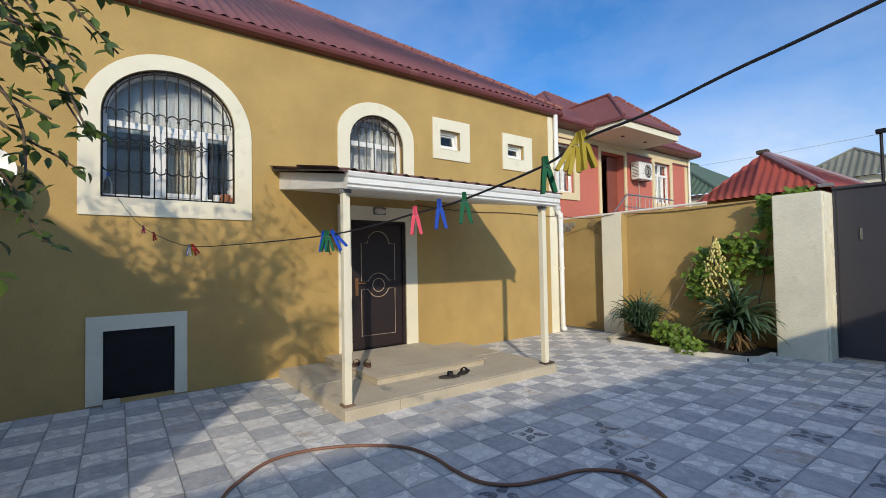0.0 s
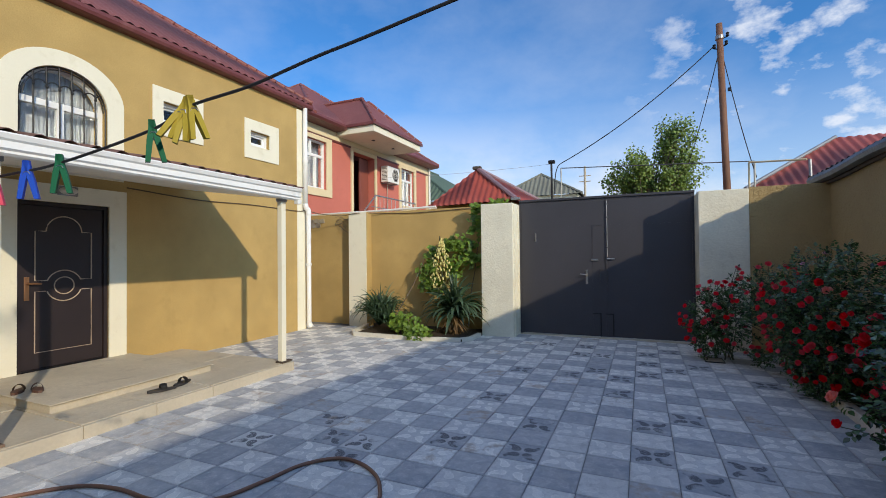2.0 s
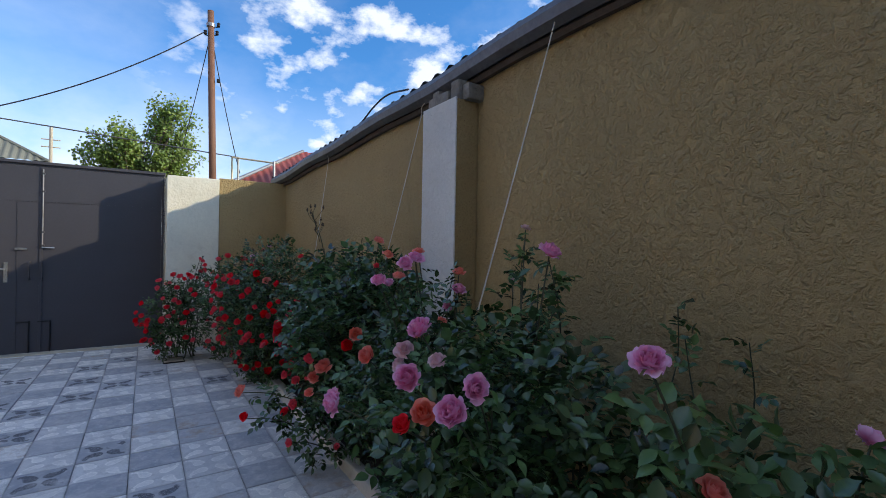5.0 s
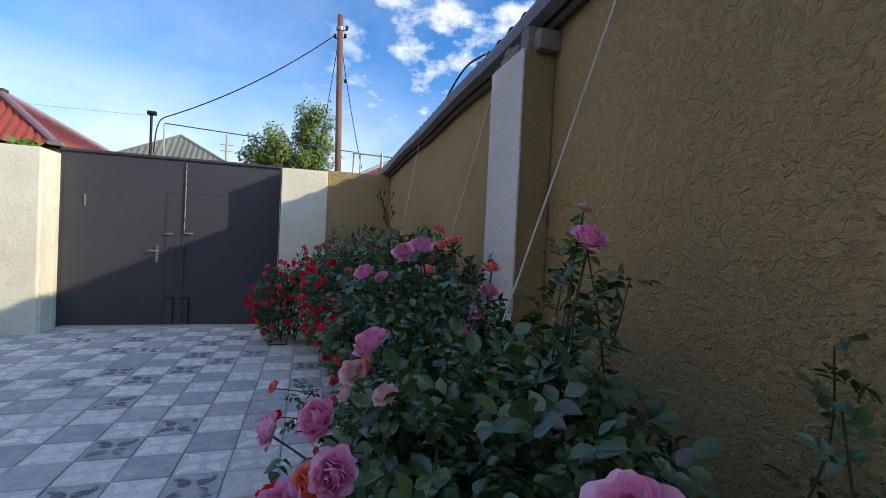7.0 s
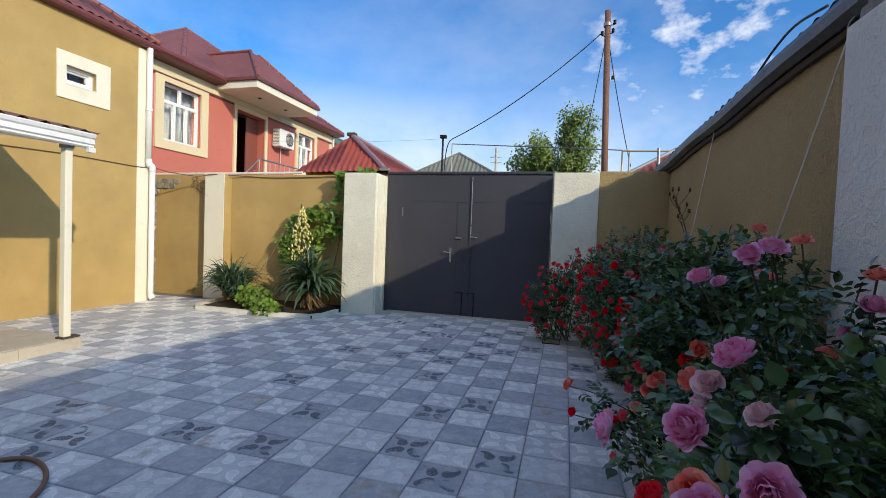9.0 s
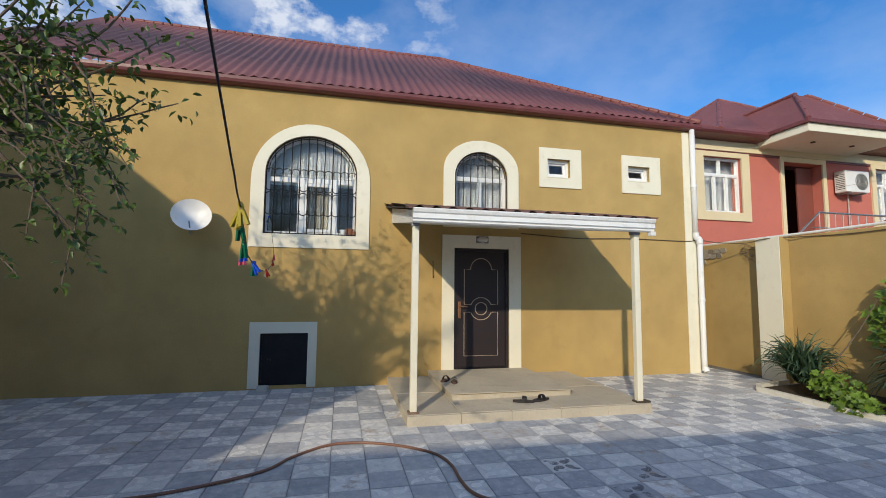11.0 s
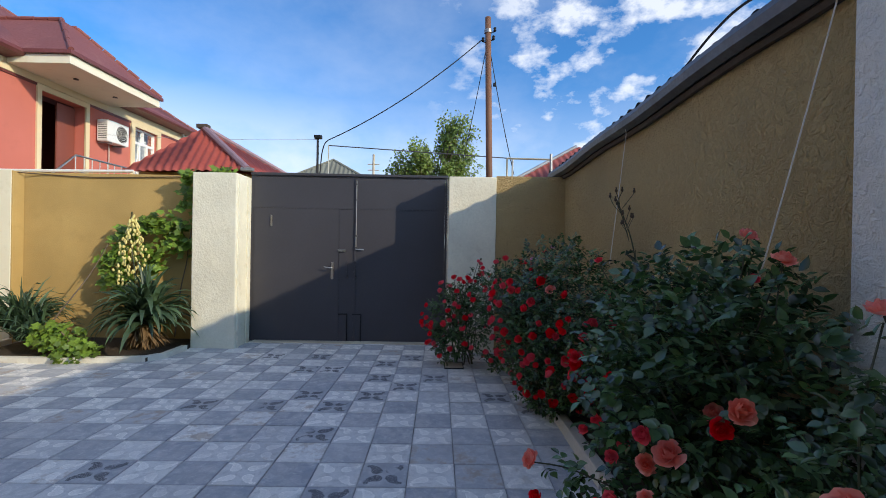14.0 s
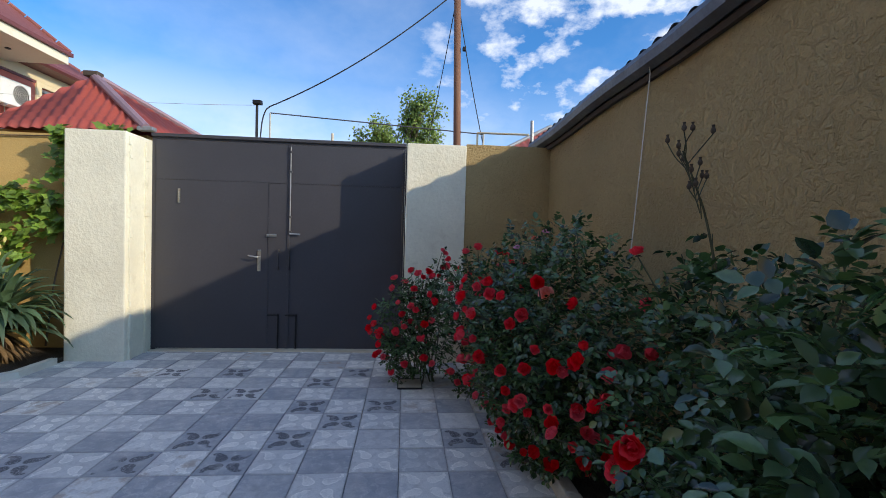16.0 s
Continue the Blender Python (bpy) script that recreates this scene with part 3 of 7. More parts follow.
struct("wall_fence", box(-6.4, -0.822, 8.82, 9.02, -0.06, 2.52, 0.008), OCHRE, "ochre plastered yard wall behind the flower bed", "wall")
struct("pillar_fence", box(-4.02, -3.545, 8.632, 8.818, -0.06, 2.515, 0.008), OCHRE, "ochre sided fence pillar", "pillar")
struct("trim_fence_pillar", box(-4.022, -3.56, 8.618, 8.631, -0.05, 2.52, 0.004), CREAM, "cream painted face of the fence pillar", "trim")
rubble = tagged(new("wall_passage"), "bare rubble stone wall closing the side passage", "wall", kind="structure")
part("mortar", box(-5.8, -5.50, HEND + 0.002, 8.818, -0.06, 2.42), RUBBLE, rubble)
rs_ = random.Random(77)
stone_meshes = []
for k in range(8):
    b = box(-0.04, 0.045, -0.5, 0.5, -0.5, 0.5)
    bmesh.ops.subdivide_edges(b, edges=b.edges[:], cuts=1)
    for v in b.verts:
        v.co += Vector((rs_.uniform(-0.012, 0.02), rs_.uniform(-0.09, 0.09), rs_.uniform(-0.09, 0.09)))
        if abs(v.co.y) > 0.4 and abs(v.co.z) > 0.4:
            v.co.y *= 0.86
            v.co.z *= 0.86
    me = bpy.data.meshes.new("stone")
    b.to_mesh(me)
    b.free()
    me.materials.append(mat("rubble_stone", (0.33 + 0.02 * k, 0.29 + 0.015 * k, 0.235 + 0.012 * k), 0.95, var=0.2, big=9, fine=60, bump=0.7, depth=0.008, shift=0.15) if k < 2 else stone_meshes[k % 2].materials[0])
    stone_meshes.append(me)
z = 0.0
while z < 2.34:
    h, y = rs_.uniform(0.09, 0.15), HEND + 0.01
    while y < 8.76:
        w = min(rs_.uniform(0.12, 0.26), 8.815 - y)
        ob = new("stone", rs_.choice(stone_meshes))
        ob.parent = rubble
        ob.matrix_basis = Matrix.LocRotScale((-5.50, y + w / 2, z + h / 2), None, (1, w * 0.94, h * 0.92))
        y += w
    z += h
for k in range(9):
    zz, xx = 2.40 - 0.11 * (k // 4) - rs_.uniform(0, 0.02), -5.40 + 0.16 * (k % 4 + 0.5 * (k // 4 % 2)) - 0.03 * (k // 4)
    if k % 4 > 3 - k // 4:
        continue
    ob = new("stone", rs_.choice(stone_meshes))
    ob.parent = rubble
    ob.matrix_basis = Matrix.LocRotScale((xx, 8.815, zz), Euler((0, rs_.uniform(-0.2, 0.2), -math.pi / 2)), (0.45, rs_.uniform(0.13, 0.17), rs_.uniform(0.085, 0.11)))
# ragged mortar where the gate frame meets its pillars
for k, (x0, y0) in enumerate(((-0.188, 8.50), (-0.186, 8.80), (2.824, 8.50), (2.822, 8.80))):
    b = bmesh.new()
    zz = 0.0
    while zz < 2.44:
        h = rs_.uniform(0.03, 0.11)
        wd = rs_.uniform(0.006, 0.02)
        box(x0 - 0.012, x0 + (wd if x0 < 0 else 0.012), y0 - rs_.uniform(0.01, 0.03), y0 + rs_.uniform(0.01, 0.04), zz, zz + h, 0.004).to_mesh(me := bpy.data.meshes.new("mortar"))
        b.from_mesh(me)
        zz += h * rs_.uniform(0.8, 0.98)
    if x0 > 0:
        for v in b.verts:
            v.co.x = 2 * x0 - v.co.x if v.co.x > x0 else v.co.x
    tagged(struct("trim_mortar_" + str(k + 1), b, CREAM_ROUGH, "ragged mortar edge along the gate pillar", "mortar"), kind="structure")
# ground
b = bmesh.new()
bmesh.ops.create_grid(b, x_segments=8, y_segments=8, size=1500, matrix=pose(0, 0, -0.09))
struct("ground", b, EARTH, "dusty bare ground around the yard")
struct("pavement_bed", box(-7.0, RX, SOUTH, 9.05, -0.08, -0.012), MORTAR, "dark sandy bed between paving tiles", "pavement")


# ---- house roof ----
house_roof = thing("house_roof", (-4.3, 2.0, 4.8), "maroon corrugated metal hip roof with rolled ridge caps", "roof")
PITCH, EX, EY, EZ, RUN = 0.69, -4.45, 7.93, 4.825, 4.32
slope = math.sqrt(1 + PITCH ** 2)
y_start = SOUTH - 0.4
part("roof_slope", corrugated((EX, y_start, EZ), (0, 1, 0), (-1, 0, PITCH), EY - y_start, lambda s: slope * min(RUN, EY - y_start - s), 0.165, 0.014, 6, (0.32, 0.66)), ROOF_RED, house_roof, smooth=True)
part("roof_end", (lambda b: (b.faces.new([b.verts.new(p) for p in ((EX, EY, EZ - 0.01), (EX - RUN, EY - RUN, EZ + PITCH * RUN - 0.01), (EX - 2 * RUN, EY, EZ - 0.01))]), b)[1])(bmesh.new()), ROOF_RED, house_roof)
part("roof_back", (lambda b: (b.faces.new([b.verts.new(p) for p in ((EX - RUN, EY - RUN, EZ + PITCH * RUN - 0.01), (EX - RUN, y_start, EZ + PITCH * RUN - 0.01), (EX - 2 * RUN, y_start, EZ - 0.01), (EX - 2 * RUN, EY, EZ - 0.01))]), b)[1])(bmesh.new()), ROOF_RED, house_roof)


def cap_line(a, c, r, step):
    a, c = Vector(a), Vector(c)
    n = int((c - a).length / step)
    b = bmesh.new()
    for i in range(n):
        p, q = a.lerp(c, i / n), a.lerp(c, (i + 0.93) / n)
        tube([p, p.lerp(q, 0.15), p.lerp(q, 0.85), q], r * (1.0 if i % 2 else 1.12), 8, b)
    return b


top = (EX - RUN, EY - RUN, EZ + PITCH * RUN + 0.01)
tagged(part("hip_cap", cap_line((EX, EY, EZ + 0.02), top, 0.05, 0.2), ROOF_RED, house_roof, smooth=True), kind="stuff")
tagged(part("ridge_cap", cap_line(top, (EX - RUN, y_start, top[2]), 0.05, 0.2), ROOF_RED, house_roof, smooth=True), kind="stuff")

house_gutter = thing("eaves_gutter", (-4.4, 2.0, 4.62), "maroon metal box gutter and fascia under the eaves", "gutter")
lip = [(-4.60, 4.69), (-4.60, 4.74), (-4.54, 4.735), (-4.53, 4.79), (-4.475, 4.79), (-4.475, 4.805), (-4.463, 4.805), (-4.46, 4.755), (-4.475, 4.715), (-4.51, 4.695)]
part("gutter_trough", prism(lip, 1, SOUTH - 0.4, 7.98), MAROON, house_gutter)
part("fascia_board", box(-4.60, -4.545, SOUTH - 0.3, 7.9, 4.745, 4.79), MAROON, house_gutter)

pipe_r = 0.048
downpipe = thing("downpipe", (-4.5, 7.8, 0.0), "white plastic downpipe with elbows on the house corner", "downpipe")
px, py = -4.515, 7.775
part("upper_pipe", tube([(px, py, 4.7), (px, py, 2.62)], pipe_r, 14), WHITE_METAL, downpipe, smooth=True)
part("elbow", tube(spline([(px, py, 2.66), (px + 0.01, py + 0.01, 2.57), (px + 0.03, py + 0.05, 2.53), (px + 0.035, py + 0.055, 2.44)], 5), pipe_r * 1.16, 14), WHITE_METAL, downpipe, smooth=True)
part("lower_pipe", tube([(px + 0.035, py + 0.055, 2.5), (px + 0.035, py + 0.055, 0.22), (px + 0.04, py + 0.055, 0.06)], pipe_r, 14), WHITE_METAL, downpipe, smooth=True)
part("collar", tube([(px, py, 3.55), (px, py, 3.60)], pipe_r * 1.22, 14), WHITE_METAL, downpipe)
part("collar", tube([(px + 0.035, py + 0.055, 1.35), (px + 0.035, py + 0.055, 1.40)], pipe_r * 1.22, 14), WHITE_METAL, downpipe)
part("shoe", tube([(px + 0.04, py + 0.055, 0.12), (px + 0.08, py + 0.065, 0.05)], pipe_r * 1.15, 14), WHITE_METAL, downpipe)


# ---- openings of the house front ----
def surround(name, outer, inner, label):
    return struct(name, ring(outer, inner, 0, HX - 0.01, HX + 0.022), CREAM, label, "trim")


surround("trim_window_1", arch(-0.275, 1.56, 2.165, 3.25, 4.17), arch(BW[0], BW[1], BW[2], BW[3], BW[4]), "wide cream plaster surround of the arched window")
surround("trim_window_2", arch(2.80, 4.165, 2.6, 3.6, 4.14), arch(AW[0], AW[1], AW[2], AW[3], AW[4]), "cream plaster surround of the small arched window")
surround("trim_window_3", rect(4.57, 5.405, 3.39, 4.12), rect(SW1[0], SW1[1], SW1[2], SW1[3]), "square cream plaster window surround")
surround("trim_window_4", rect(6.25, 7.085, 3.375, 4.10), rect(SW2[0], SW2[1], SW2[2], SW2[3]), "square cream plaster window surround")
struct("trim_door", ring([(2.79, 0.205), (2.79, 2.46), (4.20, 2.46), (4.20, 0.205)], [(DOOR[0], 0.205), (DOOR[0], DOOR[3]), (DOOR[1], DOOR[3]), (DOOR[1], 0.205)], 0, HX - 0.01, HX + 0.022, False), CREAM, "cream painted door surround", "trim")
struct("trim_hatch", ring([(-0.195, 0.02), (-0.195, 1.01), (0.795, 1.01), (0.795, 0.02)], [(HATCH[0], 0.02), (HATCH[0], HATCH[3]), (HATCH[1], HATCH[3]), (HATCH[1], 0.02)], 0, HX - 0.01, HX + 0.022, False), CREAM, "cream painted surround of the cellar hatch", "trim")


def shrink(outline, d, zfloor):
    c = sum(p[0] for p in outline) / len(outline)
    m = (max(p[1] for p in outline) + zfloor) / 2
    w = max(p[0] for p in outline) - min(p[0] for p in outline)
    h = max(p[1] for p in outline) - zfloor
    return [(c + (p[0] - c) * (1 - 2 * d / w), m + (p[1] - m) * (1 - 2 * d / h)) for p in outline]


def pleats(y0, y1, z0, z1, x, n=40, amp=0.012):
    b = bmesh.new()
    cols = []
    for i in range(n + 1):
        y = y0 + (y1 - y0) * i / n
        dx = amp * math.sin(i * 1.7) + amp * 0.5 * math.sin(i * 0.61)
        cols.append([b.verts.new((x + dx, y, z0)), b.verts.new((x + dx * 0.6, y, z1))])
    for a, c in zip(cols, cols[1:]):
        b.faces.new((a[0], c[0], c[1], a[1]))
    return b


def arched_window(name, o, posts, transom, label, x=-4.74):
    w = tagged(new(name), label, "window", kind="structure")
    w.location = (x, (o[0] + o[1]) / 2, o[2])
    out = arch(*o)
    part("window_frame", ring(out, shrink(out, 0.055, o[2]), 0, x - 0.035, x + 0.035), PVC, w)
    tz = arch_top(o[0], o[1], o[3], o[4])
    part("transom", box(x - 0.034, x + 0.034, o[0] + 0.03, o[1] - 0.03, transom - 0.04, transom + 0.04, 0.006), PVC, w)
    for y, wd in posts:
        part("mullion", box(x - 0.036, x + 0.038, y - wd / 2, y + wd / 2, o[2] + 0.04, transom - 0.038, 0.006), PVC, w)
    edges = [o[0]] + [y for y, _ in posts] + [o[1]]
    for y0, y1 in zip(edges, edges[1:]):
        pane = part("pane", box(x - 0.004, x + 0.004, y0 + 0.04, y1 - 0.04, o[2] + 0.045, transom - 0.03), GLASS, w)
        pane.visible_shadow = False
    inner = shrink(out, 0.05, o[2])
    lunette = [(inner[0][0] + 0.005, transom + 0.035)] + [p for p in inner[1:-1] if p[1] > transom + 0.04] + [(inner[-1][0] - 0.005, transom + 0.035)]
    pane = part("pane", prism(lunette, 0, x - 0.004, x + 0.004), GLASS, w)
    pane.visible_shadow = False
    return w


w1 = arched_window("window_1", BW, ((0.47, 0.11), (1.0, 0.09)), 3.27, "white plastic arched window with side lights and curtains")
part("sash", ring(rect(0.53, 0.955, 2.43, 3.22), rect(0.575, 0.91, 2.475, 3.175), 0, -4.72, -4.68), PVC, w1)
part("window_sill", box(-4.85, -4.59, -0.1, 1.38, 2.345, 2.378, 0.006), CREAM, w1)
w2 = arched_window("window_2", AW, ((3.48, 0.07),), 3.47, "small white plastic arched window with curtains")
BEIGE = mat("beige_curtain_cloth", (0.30, 0.27, 0.22), 0.9, var=0.08, big=3, fine=120, bump=0.1)
for y0, y1, z0, z1, cloth, label in ((-0.2, 1.5, 3.22, 4.0, CURTAIN, "pale grey net curtain behind the arched fanlight"), (0.46, 1.0, 2.36, 3.22, BEIGE, "beige curtain behind the middle casement"), (2.95, 4.02, 2.7, 4.0, CURTAIN, "pale grey net curtain hanging behind the window")):
    tagged(part("curtain", pleats(y0, y1, z0, z1, -4.9), cloth, None), label, "curtain")


def small_window(name, o, label, x=-4.70):
    w = tagged(new(name), label, "window", kind="structure")
    w.location = (x, (o[0] + o[1]) / 2, o[2])
    part("window_frame", ring(rect(*o), rect(o[0] + 0.05, o[1] - 0.05, o[2] + 0.05, o[3] - 0.05), 0, x - 0.03, x + 0.03), PVC, w)
    sash = ring(rect(o[0] + 0.05, o[1] - 0.05, o[2] + 0.05, o[3] - 0.05), rect(o[0] + 0.085, o[1] - 0.085, o[2] + 0.085, o[3] - 0.085), 0, -0.018, 0.018)
    bmesh.ops.translate(sash, verts=sash.verts, vec=(0, 0, -o[2] - 0.05))
    bmesh.ops.rotate(sash, verts=sash.verts, cent=(0, 0, 0), matrix=Matrix.Rotation(radians(-9), 3, "Y"))
    bmesh.ops.translate(sash, verts=sash.verts, vec=(x, 0, o[2] + 0.05))
    part("sash", sash, PVC, w, "tilted white plastic sash")
    pane = part("pane", box(x - 0.03, x - 0.024, o[0] + 0.08, o[1] - 0.08, o[2] + 0.08, o[3] - 0.08), GLASS, w)
    pane.visible_shadow = False
    part("window_sill", box(x + 0.02, HX + 0.03, o[0] - 0.005, o[1] + 0.005, o[2] - 0.012, o[2] + 0.006, 0.004), CREAM, w)


small_window("window_3", SW1, "small white plastic vent window, tilted open")
small_window("window_4", SW2, "small white plastic vent window, nearly closed")


# ---- wrought iron grilles ----
def arc(cx, cz, r, a0, a1, n=10):
    return [(cx + r * math.cos(radians(a0 + (a1 - a0) * i / n)), cz + r * math.sin(radians(a0 + (a1 - a0) * i / n))) for i in range(n + 1)]


def grille(at, o, count, rows, label, x, belly=0.0):
    g = thing("window_grille", at, label, "window grille")
    tz = arch_top(o[0], o[1], o[3], o[4])
    out = arch(*o)
    part("grille_frame", tube([(x - 0.01, *p) for p in out], 0.009, 6), IRON, g)
    part("bottom_rail", tube([(x, o[0], o[2] + 0.01), (x, o[1], o[2] + 0.01)], 0.009, 6), IRON, g)
    step = (o[1] - o[0]) / (count + 1)
    ys = [o[0] + step * (i + 1) for i in range(count)]
    for y in ys:
        part("bar", tube([(x, y, o[2]), (x + belly, y, o[2] + 0.3), (x, y, tz(y) - 0.005)], 0.009, 6), IRON, g)
    for z, up in rows:
        for y in [o[0] + step * i for i in range(count + 1)]:
            line = arc(y + step / 2, z, step / 2, 0, 180) if up else arc(y + step / 2, z, step / 2, 180, 360)
            line = [(yy, zz) for yy, zz in line if zz < tz(yy) - 0.01]
            if len(line) > 3:
                part("scroll", tube([(x + 0.008 + belly * 0.5, yy, zz) for yy, zz in line], 0.0085, 5), IRON, g)
    inner = [(y, z) for y, z in shrink(out, 0.035, o[2]) if z > o[3] - 0.1]
    part("inner_arch", tube([(x + 0.004, *p) for p in inner], 0.007, 6), IRON, g)
    for z in sorted({z for z, up in rows} | {rows[1][0] - 0.075} if len(rows) > 1 else {rows[0][0]}):
        for y in ys:
            if z < tz(y) - 0.05:
                part("collar", lathe([(0.008, -0.022), (0.0175, -0.006), (0.0175, 0.006), (0.008, 0.022)], (x + 0.006 + belly * 0.4, y, z), 8), IRON, g)
    return g


grille((-4.55, 0.64, 2.38), (BW[0] + 0.015, BW[1] - 0.015, BW[2] + 0.005, BW[3], BW[4] - 0.015), 10, ((3.35, True), (3.12, False), (2.97, True), (2.74, False)), "black wrought iron grille of bars and scrolls", -4.605, 0.05)
grille((-4.55, 3.48, 2.85), (AW[0] + 0.015, AW[1] - 0.015, AW[2] + 0.01, AW[3], AW[4] - 0.015), 6, ((3.64, True),), "small black wrought iron window grille", -4.60, 0.02)

# ---- door ----
door = tagged(new("door_1"), "dark brown padded steel door with tan piped panels", "door", kind="structure")
door.location = (-4.66, 3.49, 0.205)
dx = -4.655
part("door_frame", ring([(3.002, 0.207), (3.002, 2.238), (3.978, 2.238), (3.978, 0.207)], [(3.05, 0.207), (3.05, 2.19), (3.93, 2.19), (3.93, 0.207)], 0, dx - 0.03, dx + 0.04, False), LEATHER, door)
part("door_leaf", box(dx - 0.03, dx + 0.018, 3.052, 3.928, 0.225, 2.188, 0.006), LEATHER, door)
part("threshold", box(dx - 0.05, dx + 0.05, 3.05, 3.93, 0.207, 0.224), IRON, door)


def piped(points, closed=False):
    p = [(dx + 0.021, y, z) for y, z in points]
    return tube(p + ([p[0]] if closed else []), 0.007, 6)


cy, cz = 3.49, 1.21
for r in (0.105,):
    part("piping", piped(arc(cy, cz, r, 0, 360, 40)[:-1], True), PIPING, door)
lp, rp = 3.19, 3.79
part("piping", piped([(cy - 0.185, cz + 0.07), (lp, cz + 0.07), (lp, 1.88), (3.30, 1.88)] + arc(cy, 1.88, 0.19, 180, 0, 14) + [(3.68, 1.88), (rp, 1.88), (rp, cz + 0.07), (cy + 0.185, cz + 0.07)]), PIPING, door)
part("piping", piped([(cy - 0.19, cz - 0.06), (lp, cz - 0.06), (lp, 0.42), (rp, 0.42), (rp, cz - 0.06), (cy + 0.19, cz - 0.06)]), PIPING, door)
for r, zz in ((0.19, cz),):
    part("piping", piped(arc(cy, zz, r, 20, 160, 16)), PIPING, door)
    part("piping", piped(arc(cy, zz, r, 200, 340, 16)), PIPING, door)
handle = part("handle_plate", box(dx + 0.018, dx + 0.03, 3.085, 3.135, 1.05, 1.33, 0.005), BRASS, door, "worn bronze handle plate")
part("lever", tube(spline([(dx + 0.03, 3.11, 1.25), (dx + 0.08, 3.115, 1.25), (dx + 0.085, 3.16, 1.25), (dx + 0.08, 3.23, 1.245)], 5), 0.011, 8), BRASS, handle, smooth=True)
part("lock_rose", lathe([(0.016, 0), (0.016, 0.01)], (dx + 0.02, 3.11, 1.10), 10), BRASS, handle)

hatch = tagged(new("door_2"), "black metal cellar hatch set in the house foot", "hatch", kind="structure")
hatch.location = (-4.63, 0.3, 0.05)
part("hatch_leaf", box(-4.65, -4.625, HATCH[0] + 0.01, HATCH[1] - 0.01, 0.052, HATCH[3] - 0.01, 0.004), IRON, hatch)
part("hatch_frame", ring([(HATCH[0] + 0.002, 0.052), (HATCH[0] + 0.002, HATCH[3] - 0.002), (HATCH[1] - 0.002, HATCH[3] - 0.002), (HATCH[1] - 0.002, 0.052)], [(HATCH[0] + 0.03, 0.052), (HATCH[0] + 0.03, HATCH[3] - 0.03), (HATCH[1] - 0.03, HATCH[3] - 0.03), (HATCH[1] - 0.03, 0.052)], 0, -4.66, -4.612, False), IRON, hatch)
part("latch", box(-4.625, -4.60, 0.06, 0.12, 0.42, 0.45, 0.004), IRON, hatch)
tagged(part("stone_block", box(-4.56, -4.42, -0.04, 0.12, 0.0, 0.075, 0.012), KERB), "pale loose stone block by the hatch", "stone")


# ---- steps, canopy ----
slab = tagged(new("step_lower"), "low concrete terrace slab with cracked worn edge", "step", kind="structure")
slab.location = (-3.5, 3.5, 0.0)
for i in range(5):
    y0, y1 = 1.90 + i * 0.63, 1.90 + (i + 1) * 0.63
    part("slab", box(HX + 0.002, -3.46, y0 + 0.003, y1 - 0.003, -0.05, 0.12 - 0.004 * (i % 2), 0.006), CONCRETE, slab)
    part("slab", box(-3.454, -2.40, y0 + 0.003, y1 - 0.003, -0.05, 0.119 - 0.003 * ((i + 1) % 2), 0.006), CONCRETE, slab)
    part("nosing", box(-2.397, -2.355, y0 + 0.002, y1 - 0.002, -0.05, 0.112, 0.008), CONCRETE, slab)
step2 = tagged(new("step_upper"), "raised concrete doorstep with chipped corner", "step", kind="structure")
step2.location = (-3.7, 3.4, 0.12)
part("step_block", box(HX + 0.002, -2.96, 2.57, 4.24, 0.117, 0.195, 0.008), CONCRETE, step2)
part("step_tread", box(HX + 0.002, -2.93, 2.55, 4.26, 0.197, 0.208, 0.004), CONCRETE, step2)

canopy = thing("door_canopy", (-3.45, 3.5, 2.3), "lean-to porch canopy with white gutter and wavy sheet roof", "canopy")
CY0, CY1 = 1.93, 5.08
part("roof_sheet", corrugated((-2.26, CY0 - 0.14, 2.496), (0, 1, 0), (-2.34, 0, 0.41), CY1 - CY0 + 0.22, lambda s: 2.37, 0.2, 0.024, 6, (0.5,)), mat("weathered_brown_sheet", (0.19, 0.095, 0.075), 0.85, var=0.3, big=3, fine=30, bump=0.3, depth=0.004, dirt=(0.07, 0.05, 0.045)), canopy, "weathered brown wavy roof sheet", smooth=True)
part("roof_sheet_edge", prism([(-2.26, 2.465), (-2.26, 2.485), (-4.6, 2.90), (-4.6, 2.875)], 1, CY0 - 0.1, CY0 - 0.07), DARK_WOOD, canopy)
for y in (CY0, CY1 - 0.03):
    part("side_board", prism([(-2.345, 2.315), (-2.345, 2.46), (-4.598, 2.865), (-4.598, 2.62)], 1, y, y + 0.03), WHITE_METAL, canopy)
part("soffit", prism([(-2.36, 2.318), (-2.36, 2.331), (-4.598, 2.635), (-4.598, 2.622)], 1, CY0 + 0.032, CY1 - 0.032), WHITE_METAL, canopy)
CANOPY_IN = 0.06
gut = [(-2.30, 2.31), (-2.30, 2.47), (-2.29, 2.478), (-2.20, 2.478), (-2.19, 2.465), (-2.20, 2.43), (-2.22, 2.415), (-2.21, 2.36), (-2.235, 2.345), (-2.23, 2.325), (-2.25, 2.31)]
part("gutter", prism([(x - CANOPY_IN, z) for x, z in gut], 1, CY0 - 0.01, CY1 + 0.03), WHITE_METAL, canopy, "white ribbed metal gutter")
part("gutter_spout", box(-2.35, -2.28, CY1 - 0.03, CY1 + 0.05, 2.26, 2.318, 0.01), WHITE_METAL, canopy)
RUST_PLATE = mat("rusty_plate", (0.2, 0.13, 0.09), 0.8, var=0.2)
